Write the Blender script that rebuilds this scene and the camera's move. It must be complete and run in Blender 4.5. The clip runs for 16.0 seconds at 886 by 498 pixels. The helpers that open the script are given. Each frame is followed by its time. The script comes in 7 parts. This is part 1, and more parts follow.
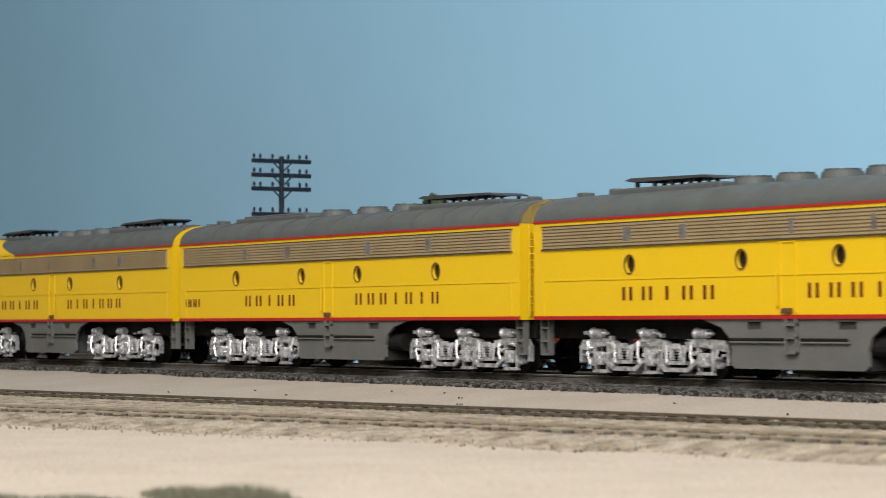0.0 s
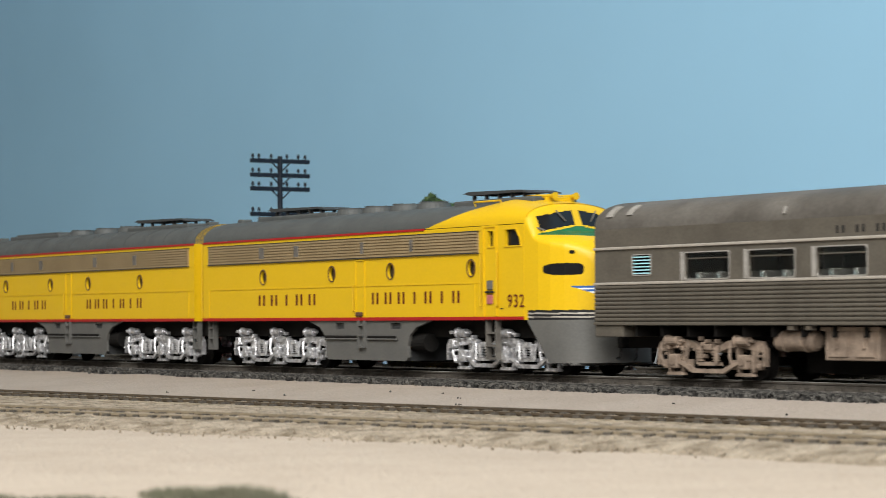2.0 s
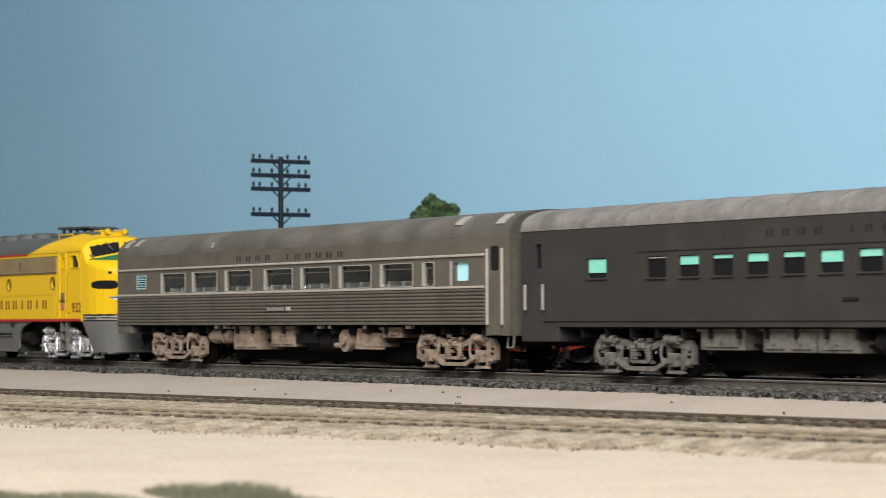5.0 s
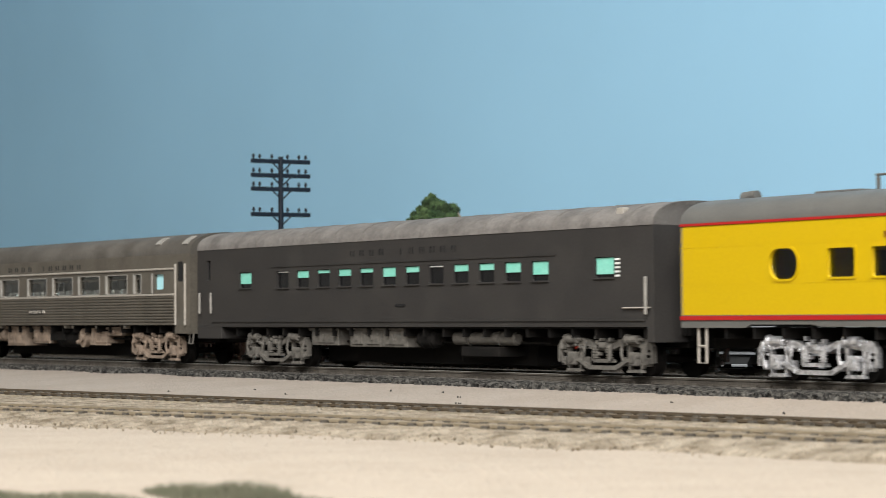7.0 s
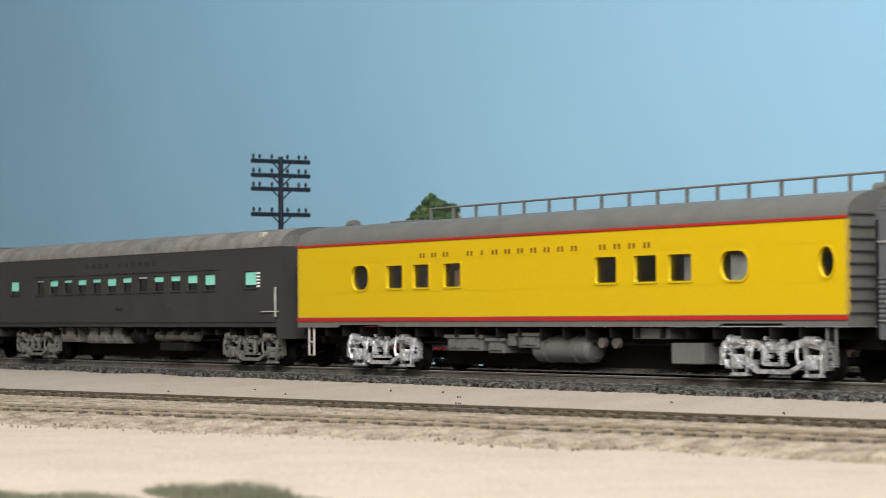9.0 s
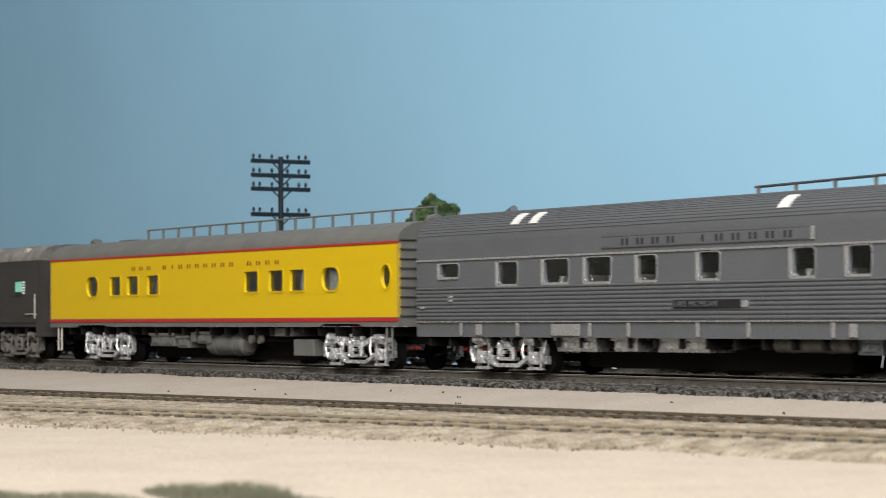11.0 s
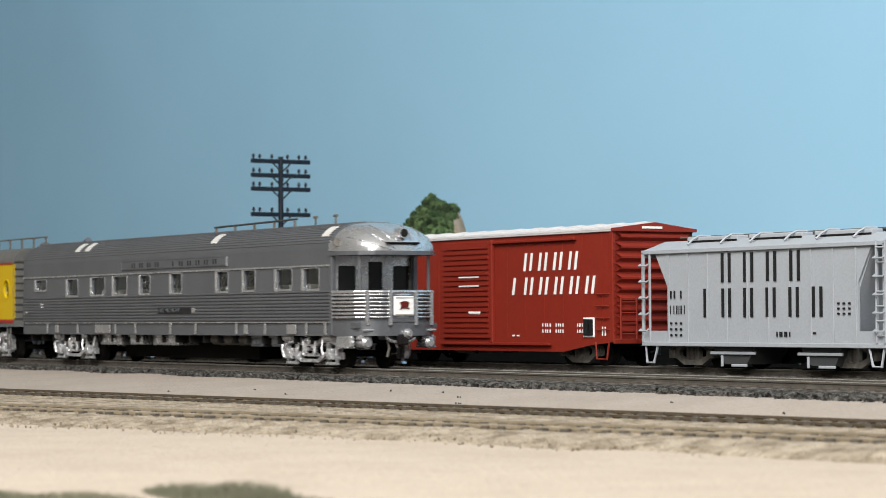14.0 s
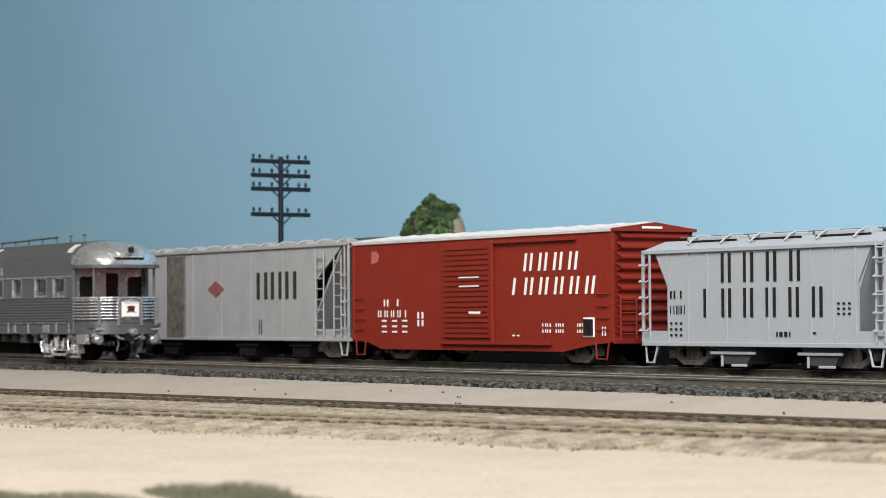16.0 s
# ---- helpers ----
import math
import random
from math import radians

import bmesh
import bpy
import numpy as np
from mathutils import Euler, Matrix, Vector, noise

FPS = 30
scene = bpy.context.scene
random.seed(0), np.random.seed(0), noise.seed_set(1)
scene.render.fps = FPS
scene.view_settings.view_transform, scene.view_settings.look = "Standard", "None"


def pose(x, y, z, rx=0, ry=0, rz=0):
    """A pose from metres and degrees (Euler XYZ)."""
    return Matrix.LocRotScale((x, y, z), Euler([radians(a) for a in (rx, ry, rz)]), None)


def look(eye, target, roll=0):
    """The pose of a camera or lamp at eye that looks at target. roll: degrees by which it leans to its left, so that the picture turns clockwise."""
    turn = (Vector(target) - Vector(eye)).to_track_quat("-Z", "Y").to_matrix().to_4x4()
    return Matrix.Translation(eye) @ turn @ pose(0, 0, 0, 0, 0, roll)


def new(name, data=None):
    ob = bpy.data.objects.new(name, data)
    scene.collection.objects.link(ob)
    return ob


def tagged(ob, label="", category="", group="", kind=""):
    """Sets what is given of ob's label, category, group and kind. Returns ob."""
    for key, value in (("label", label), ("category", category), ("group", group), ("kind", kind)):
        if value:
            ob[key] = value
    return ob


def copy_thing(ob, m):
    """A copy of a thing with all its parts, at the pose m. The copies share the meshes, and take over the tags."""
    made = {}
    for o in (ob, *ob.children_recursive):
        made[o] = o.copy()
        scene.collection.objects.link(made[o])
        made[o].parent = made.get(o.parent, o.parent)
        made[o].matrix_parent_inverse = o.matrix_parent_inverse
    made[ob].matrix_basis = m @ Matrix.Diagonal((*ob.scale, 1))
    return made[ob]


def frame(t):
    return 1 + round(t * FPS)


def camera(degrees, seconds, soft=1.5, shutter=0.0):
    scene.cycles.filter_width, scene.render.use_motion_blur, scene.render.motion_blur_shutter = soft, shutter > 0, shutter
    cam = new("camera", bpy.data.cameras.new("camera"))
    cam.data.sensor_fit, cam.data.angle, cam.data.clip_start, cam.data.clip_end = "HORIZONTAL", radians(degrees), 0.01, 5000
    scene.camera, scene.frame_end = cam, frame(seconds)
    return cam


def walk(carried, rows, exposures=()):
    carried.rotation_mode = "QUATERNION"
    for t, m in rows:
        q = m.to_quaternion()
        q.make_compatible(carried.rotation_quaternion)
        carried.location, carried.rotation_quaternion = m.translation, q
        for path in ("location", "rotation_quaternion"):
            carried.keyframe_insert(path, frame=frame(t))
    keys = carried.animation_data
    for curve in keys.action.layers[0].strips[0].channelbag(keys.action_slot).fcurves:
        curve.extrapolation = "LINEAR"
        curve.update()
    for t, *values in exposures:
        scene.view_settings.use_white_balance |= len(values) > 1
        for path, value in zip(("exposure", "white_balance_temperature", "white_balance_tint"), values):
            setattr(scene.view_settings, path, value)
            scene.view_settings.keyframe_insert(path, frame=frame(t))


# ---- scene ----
# Camera: held still on the layout's edge, looking along the tracks
EYE = Vector((0.46334, -0.43888, 0.017515))
AIM = Vector((-0.842788, 0.537505, 0.028418))
cam = camera(20.7855, 16.0, soft=0.8, shutter=0.35)
cam.data.dof.use_dof = True
cam.data.dof.focus_distance = 0.76
cam.data.dof.aperture_fstop = 66.0


def view(forward=0.0, pan=0.0, tilt=0.0):
    eye = EYE + AIM * forward
    return look(eye, eye + AIM, -0.3193) @ pose(0, 0, 0, tilt, pan, 0)


# a faint creep and settle of the hand at the start
walk(cam, [(0, view(0.004, 0.03)), (0.5, view(0.005)), (2.1, view(0.005)), (2.5, view()), (9, view()), (16, view())], [(0, -0.2), (2.1, -0.2), (2.6, 0.0), (16, 0.0)])

# Light: a strip lamp on the ceiling over the aisle, white room
world = bpy.data.worlds.new("room_air")
scene.world = world
world.use_nodes = True
world.node_tree.nodes["Background"].inputs[0].default_value = (0.92, 0.95, 1.0, 1)
world.node_tree.nodes["Background"].inputs[1].default_value = 0.05


def area_lamp(name, eye, target, sx, sy, power, colour):
    d = bpy.data.lights.new(name, "AREA")
    d.shape, d.size, d.size_y, d.energy, d.color = "RECTANGLE", sx, sy, power, colour
    ob = new(name, d)
    ob.matrix_basis = look(eye, target)
    return ob


area_lamp("ceiling_strip_lamp", (0.46, -0.74, 1.02), (-0.10, 0.0, 0.0), 1.2, 0.25, 30.5, (1.0, 0.985, 0.955))
# added fill light that brightens the right side; the room has no window
area_lamp("aisle_window_lamp", (1.6, -1.4, 0.9), (-0.2, 0.1, 0.0), 0.9, 0.9, 33, (1.0, 0.97, 0.93))

# ---------------------------------------------------------------- materials
def material(name, colour, rough=0.5, metal=0.0, dirt=None, amount=0.3, size=0.004, bump=0.0, fine=0.0006, spec=0.3, jitter=0.0, island=0.0):
    """A painted or raw surface with variation at two scales; size and fine in metres."""
    m = bpy.data.materials.new(name)
    m.use_nodes = True
    n, l = m.node_tree.nodes, m.node_tree.links
    b = n["Principled BSDF"]
    b.inputs["Roughness"].default_value, b.inputs["Metallic"].default_value = rough, metal
    b.inputs["Specular IOR Level"].default_value = spec
    tc = n.new("ShaderNodeTexCoord")
    big, small = n.new("ShaderNodeTexNoise"), n.new("ShaderNodeTexNoise")
    big.inputs["Scale"].default_value, small.inputs["Scale"].default_value = 1 / size, 1 / fine
    big.inputs["Detail"].default_value, small.inputs["Detail"].default_value = 5, 3
    for t in (big, small):
        l.new(tc.outputs["Object"], t.inputs["Vector"])
    ramp = n.new("ShaderNodeMapRange")
    ramp.inputs[1].default_value, ramp.inputs[2].default_value = 0.4, 0.72
    l.new(big.outputs[0], ramp.inputs[0])
    mul = n.new("ShaderNodeMath")
    mul.operation = "MULTIPLY"
    l.new(ramp.outputs[0], mul.inputs[0])
    mul.inputs[1].default_value = amount
    mix = n.new("ShaderNodeMix")
    mix.data_type = "RGBA"
    d = dirt or [c * 0.6 for c in colour]
    mix.inputs["A"].default_value, mix.inputs["B"].default_value = (*colour, 1), (*d, 1)
    l.new(mul.outputs[0], mix.inputs["Factor"])
    grain = n.new("ShaderNodeMix")
    grain.data_type, grain.blend_type = "RGBA", "MULTIPLY"
    grain.inputs["Factor"].default_value = min(1.0, amount * 0.8 + 0.1)
    l.new(mix.outputs["Result"], grain.inputs["A"])
    g = n.new("ShaderNodeMapRange")
    g.inputs[1].default_value, g.inputs[2].default_value, g.inputs[3].default_value, g.inputs[4].default_value = 0.25, 0.75, 0.7, 1.2
    l.new(small.outputs[0], g.inputs[0])
    l.new(g.outputs[0], grain.inputs["B"])
    out = grain.outputs["Result"]
    if jitter:
        info = n.new("ShaderNodeObjectInfo")
        r = n.new("ShaderNodeMapRange")
        r.inputs[3].default_value, r.inputs[4].default_value = 1 - jitter, 1 + jitter
        l.new(info.outputs["Random"], r.inputs[0])
        j = n.new("ShaderNodeMix")
        j.data_type, j.blend_type = "RGBA", "MULTIPLY"
        j.inputs["Factor"].default_value = 1
        l.new(out, j.inputs["A"])
        l.new(r.outputs[0], j.inputs["B"])
        out = j.outputs["Result"]
    if island:
        geo = n.new("ShaderNodeNewGeometry")
        r = n.new("ShaderNodeMapRange")
        r.inputs[3].default_value, r.inputs[4].default_value = 1 - island, 1 + island
        l.new(geo.outputs["Random Per Island"], r.inputs[0])
        j = n.new("ShaderNodeMix")
        j.data_type, j.blend_type = "RGBA", "MULTIPLY"
        j.inputs["Factor"].default_value = 1
        l.new(out, j.inputs["A"])
        l.new(r.outputs[0], j.inputs["B"])
        out = j.outputs["Result"]
    l.new(out, b.inputs["Base Color"])
    rr = n.new("ShaderNodeMapRange")
    rr.inputs[3].default_value, rr.inputs[4].default_value = max(0.03, rough - 0.1), min(1, rough + 0.15)
    l.new(big.outputs[0], rr.inputs[0])
    l.new(rr.outputs[0], b.inputs["Roughness"])
    if bump:
        bp = n.new("ShaderNodeBump")
        bp.inputs["Strength"].default_value, bp.inputs["Distance"].default_value = 1.0, bump
        l.new(small.outputs[0], bp.inputs["Height"])
        l.new(bp.outputs[0], b.inputs["Normal"])
    return m


def glass_material(name, tint=(0.8, 0.85, 0.85)):
    m = bpy.data.materials.new(name)
    m.use_nodes = True
    b = m.node_tree.nodes["Principled BSDF"]
    b.inputs["Base Color"].default_value = (*tint, 1)
    b.inputs["Roughness"].default_value, b.inputs["Transmission Weight"].default_value, b.inputs["IOR"].default_value = 0.03, 1.0, 1.45
    return m


M_DIRT = material("pale_dirt", (0.415, 0.355, 0.293), 0.9, dirt=(0.315, 0.263, 0.21), amount=0.35, size=0.022, bump=0.0008, fine=0.0011, spec=0.0)


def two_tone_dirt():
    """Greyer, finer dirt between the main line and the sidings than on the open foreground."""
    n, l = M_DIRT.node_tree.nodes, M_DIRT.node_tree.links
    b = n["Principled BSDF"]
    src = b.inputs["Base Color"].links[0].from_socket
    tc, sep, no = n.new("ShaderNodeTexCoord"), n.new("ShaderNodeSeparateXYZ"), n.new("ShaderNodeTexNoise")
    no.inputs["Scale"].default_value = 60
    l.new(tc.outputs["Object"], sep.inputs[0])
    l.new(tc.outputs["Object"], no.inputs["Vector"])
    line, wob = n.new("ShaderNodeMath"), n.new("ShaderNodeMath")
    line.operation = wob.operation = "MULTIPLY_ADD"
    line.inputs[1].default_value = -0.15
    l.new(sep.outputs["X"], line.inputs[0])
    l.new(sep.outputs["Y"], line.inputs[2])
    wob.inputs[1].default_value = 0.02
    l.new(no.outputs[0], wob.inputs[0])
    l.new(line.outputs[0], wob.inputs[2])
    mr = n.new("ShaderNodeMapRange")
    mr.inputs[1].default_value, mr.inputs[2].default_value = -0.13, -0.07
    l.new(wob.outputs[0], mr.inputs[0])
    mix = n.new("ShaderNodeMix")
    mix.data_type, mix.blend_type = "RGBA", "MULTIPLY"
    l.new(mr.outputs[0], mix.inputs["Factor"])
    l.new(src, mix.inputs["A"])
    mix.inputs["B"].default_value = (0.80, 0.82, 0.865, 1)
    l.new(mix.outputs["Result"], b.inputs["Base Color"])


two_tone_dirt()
M_BALLAST = material("cinder_ballast", (0.026, 0.0255, 0.0245), 0.85, dirt=(0.17, 0.162, 0.148), amount=0.8, size=0.0022, bump=0.001, fine=0.0011, spec=0.0)
M_MUD = material("brown_siding_ballast", (0.37, 0.312, 0.24), 0.9, dirt=(0.115, 0.085, 0.052), amount=0.85, size=0.005, bump=0.0015, fine=0.001, spec=0.15)
M_TIE = material("dark_tie", (0.07, 0.065, 0.059), 0.8, dirt=(0.22, 0.205, 0.185), amount=0.5, size=0.003, bump=0.0002, fine=0.0005, spec=0.0, jitter=0.3)
M_TIE2 = material("weathered_tie", (0.27, 0.225, 0.16), 0.85, dirt=(0.10, 0.078, 0.05), amount=0.6, size=0.003, bump=0.0002, fine=0.0005, jitter=0.25)
M_RAIL = material("rusty_rail", (0.075, 0.067, 0.058), 0.8, 0.0, spec=0.0, dirt=(0.15, 0.135, 0.115), amount=0.5, size=0.006)
M_RAIL2 = material("dusty_rail", (0.07, 0.052, 0.033), 0.8, 0.0, dirt=(0.035, 0.027, 0.018), amount=0.5, size=0.006)
M_RAIL3 = material("tan_dusty_rail", (0.22, 0.18, 0.125), 0.8, 0.0, dirt=(0.10, 0.078, 0.05), amount=0.5, size=0.006)
M_RAILTOP = material("worn_rail_head", (0.30, 0.29, 0.265), 0.85, 0.0, spec=0.0, amount=0.4, size=0.01)
M_WALL = material("white_room_paint", (0.75, 0.74, 0.70), 0.8, amount=0.1, size=0.3)
M_FLOOR = material("grey_floor_paint", (0.25, 0.24, 0.23), 0.6, amount=0.3, size=0.2)
M_GRASS = material("static_grass", (0.11, 0.115, 0.075), 0.9, dirt=(0.22, 0.20, 0.15), amount=0.6, size=0.004, jitter=0.3)
M_LEAF = material("foam_foliage", (0.026, 0.05, 0.018), 0.9, dirt=(0.10, 0.15, 0.06), amount=0.7, size=0.006, bump=0.001, fine=0.001, island=0.75)
M_ROCK = material("tan_rock", (0.42, 0.33, 0.24), 0.85, dirt=(0.2, 0.15, 0.1), amount=0.6, size=0.008, bump=0.0008, fine=0.001)
M_POLE = material("blue_black_plastic", (0.006, 0.010, 0.018), 0.5, amount=0.3, size=0.004)

# ---------------------------------------------------------------- builders
def part(name, bm, mat, parent=None, label="", smooth=False):
    me = bpy.data.meshes.new(name)
    bmesh.ops.recalc_face_normals(bm, faces=bm.faces)
    if smooth:
        for f in bm.faces:
            f.smooth = True
    bm.to_mesh(me)
    bm.free()
    if smooth:
        me.set_sharp_from_angle(angle=radians(35))
    me.materials.append(mat)
    ob = new(name, me)
    ob.parent = parent
    if label:
        ob["label"] = label
    return ob


def share(ob, parent, m):
    """Another piece on the same mesh."""
    o = new(ob.name.split(".")[0], ob.data)
    o.parent, o.matrix_basis = parent, m
    if "label" in ob:
        o["label"] = ob["label"]
    return o


def thing(name, label, category, group="", m=None):
    ob = new(name)
    ob.empty_display_size = 0.01
    if m is not None:
        ob.matrix_basis = m
    return tagged(ob, label, category, group)


def box(bm, x0, x1, y0, y1, z0, z1, bevel=0.0):
    v = [bm.verts.new((x, y, z)) for x in (x0, x1) for y in (y0, y1) for z in (z0, z1)]
    fs = [bm.faces.new([v[i] for i in q]) for q in ((0, 1, 3, 2), (4, 6, 7, 5), (0, 4, 5, 1), (2, 3, 7, 6), (0, 2, 6, 4), (1, 5, 7, 3))]
    if bevel:
        es = list({e for f in fs for e in f.edges})
        bmesh.ops.bevel(bm, geom=es, offset=bevel, segments=2, affect="EDGES", profile=0.5)
    return bm


def cyl(bm, a, b, r, n=12, r2=None):
    a, b = Vector(a), Vector(b)
    r2 = r if r2 is None else r2
    q = (b - a).to_track_quat("Z", "Y")
    rings = []
    for p, rad in ((a, r), (b, r2)):
        rings.append([bm.verts.new(p + q @ Vector((rad * math.cos(2 * math.pi * i / n), rad * math.sin(2 * math.pi * i / n), 0))) for i in range(n)])
    for i in range(n):
        j = (i + 1) % n
        bm.faces.new((rings[0][i], rings[0][j], rings[1][j], rings[1][i]))
    bm.faces.new(rings[0][::-1])
    bm.faces.new(rings[1])
    return bm


def prism(bm, pts, y0, y1):
    """An outline of (x, z) points pushed from y0 to y1."""
    a = [bm.verts.new((x, y0, z)) for x, z in pts]
    b = [bm.verts.new((x, y1, z)) for x, z in pts]
    n = len(pts)
    for i in range(n):
        j = (i + 1) % n
        bm.faces.new((a[i], a[j], b[j], b[i]))
    bm.faces.new(a[::-1])
    bm.faces.new(b)
    return bm


def tube(bm, pts, r, n=6):
    """One bent round bar through the points."""
    ps = [Vector(p) for p in pts]
    rings = []
    for i, p in enumerate(ps):
        d = (ps[min(i + 1, len(ps) - 1)] - ps[max(i - 1, 0)]).normalized()
        up = Vector((0, 0, 1)) if abs(d.z) < 0.9 else Vector((0, 1, 0))
        u = d.cross(up).normalized()
        v = u.cross(d)
        rings.append([bm.verts.new(p + (u * math.cos(2 * math.pi * k / n) + v * math.sin(2 * math.pi * k / n)) * r) for k in range(n)])
    for a, b in zip(rings, rings[1:]):
        for k in range(n):
            j = (k + 1) % n
            bm.faces.new((a[k], a[j], b[j], b[k]))
    bm.faces.new(rings[0][::-1])
    bm.faces.new(rings[-1])
    return bm


def loft(bm, sections, caps=True, closed=True):
    rows = [[bm.verts.new(p) for p in s] for s in sections]
    k = len(rows[0])
    for a, b in zip(rows, rows[1:]):
        for i in range(k if closed else k - 1):
            j = (i + 1) % k
            bm.faces.new((a[i], a[j], b[j], b[i]))
    if caps:
        bm.faces.new(rows[0][::-1])
        bm.faces.new(rows[-1])
    return bm


def fresh():
    return bmesh.new()


# ---------------------------------------------------------------- room and ground
def room():
    x0, x1, y0, y1, z0, z1 = -3.6, 2.6, -2.6, 0.46, -1.0, 1.45
    t = 0.1
    tagged(part("floor", box(fresh(), x0, x1, y0, 1.0, z0 - t, z0), M_FLOOR), "grey painted room floor", "floor", kind="structure")
    tagged(part("ceiling", box(fresh(), x0, x1, y0, 1.0, z1, z1 + t), M_WALL), "white painted flat room ceiling", "ceiling", kind="structure")
    for nm, b in (("wall_south", (x0, x1, y0 - t, y0, z0, z1)), ("wall_west", (x0 - t, x0, y0, 1.0, z0, z1)),
                  ("wall_east", (x1, x1 + t, y0, 1.0, z0, z1)), ("wall_north", (x0, x1, 1.0, 1.0 + t, z0, z1))):
        tagged(part(nm, box(fresh(), *b), M_WALL), "white painted plain room wall", "wall", kind="structure")


def backdrop():
    m = bpy.data.materials.new("sky_blue_paint")
    m.use_nodes = True
    n, l = m.node_tree.nodes, m.node_tree.links
    b = n["Principled BSDF"]
    b.inputs["Roughness"].default_value, b.inputs["Specular IOR Level"].default_value = 0.8, 0.2
    tc = n.new("ShaderNodeTexCoord")
    sep = n.new("ShaderNodeSeparateXYZ")
    l.new(tc.outputs["Object"], sep.inputs[0])
    mr = n.new("ShaderNodeMapRange")
    mr.inputs[1].default_value, mr.inputs[2].default_value = 0.0, 0.45
    l.new(sep.outputs["Z"], mr.inputs[0])
    ramp = n.new("ShaderNodeValToRGB")
    ramp.color_ramp.elements[0].color = SKY_LOW
    ramp.color_ramp.elements[1].color = SKY_HIGH
    l.new(mr.outputs[0], ramp.inputs[0])
    no = n.new("ShaderNodeTexNoise")
    no.inputs["Scale"].default_value, no.inputs["Detail"].default_value = 5, 3
    l.new(tc.outputs["Object"], no.inputs["Vector"])
    r2 = n.new("ShaderNodeMapRange")
    r2.inputs[3].default_value, r2.inputs[4].default_value = 0.93, 1.07
    l.new(no.outputs[0], r2.inputs[0])
    mx = n.new("ShaderNodeMix")
    mx.data_type, mx.blend_type = "RGBA", "MULTIPLY"
    mx.inputs["Factor"].default_value = 1
    l.new(ramp.outputs[0], mx.inputs["A"])
    l.new(r2.outputs[0], mx.inputs["B"])
    l.new(mx.outputs["Result"], b.inputs["Base Color"])
    tagged(part("backdrop", box(fresh(), -3.4, 0.35, 0.42, 0.43, -0.05, 0.75), m), "hand-painted sky blue backdrop board behind the tracks", "backdrop", kind="structure")


SKY_LOW, SKY_HIGH = (0.375, 0.650, 0.85, 1), (0.305, 0.565, 0.80, 1)


def ground_height(x, y):
    """Layout surface: the main on a low bed, falling to the siding and the foreground."""
    s = siding_y(x)
    z = -0.0036
    k = min(1, max(0, (-0.036 - y) / max(0.02, (-0.036 - (s + 0.02)))))
    z -= 0.0036 * k * k * (3 - 2 * k)
    if y < s - 0.02:
        z -= 0.001 * min(1, (s - 0.02 - y) / 0.05)
    return z + 0.0005 * noise.noise(Vector((x * 25, y * 25, 0))) + 0.00022 * noise.noise(Vector((x * 160, y * 160, 3)))


SID_A, SID_B = 0.15, -0.0992
SID_B2, SID_A2 = -0.1558, 0.2416


def siding_y(x):
    return SID_A * x + SID_B


def axis(spans):
    out = []
    for a, b, n in spans:
        out += [a + (b - a) * i / n for i in range(n)]
    return out + [spans[-1][1]]


def ground():
    xs = axis([(-3.4, -1.0, 24), (-1.0, -0.5, 30), (-0.5, 0.35, 240), (0.35, 1.6, 20)])
    ys = axis([(-0.48, -0.33, 10), (-0.33, -0.03, 190), (-0.03, 0.42, 40)])
    verts, faces = [], []
    for y in ys:
        for x in xs:
            verts.append((x, y, ground_height(x, y)))
    w = len(xs)
    for j in range(len(ys) - 1):
        for i in range(w - 1):
            a = j * w + i
            faces.append((a, a + 1, a + w + 1, a + w))
    me = bpy.data.meshes.new("ground")
    me.from_pydata(verts, [], faces)
    for p in me.polygons:
        p.use_smooth = True
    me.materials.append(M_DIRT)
    tagged(new("ground", me), "pale tan sifted dirt covering the layout", "ground", kind="structure")
    bm = fresh()
    box(bm, -3.4, 1.6, -0.485, 0.42, -1.0, -0.02)
    tagged(part("layout_bench", bm, M_FLOOR), "plain grey bench carrying the layout dirt", "bench", kind="structure")


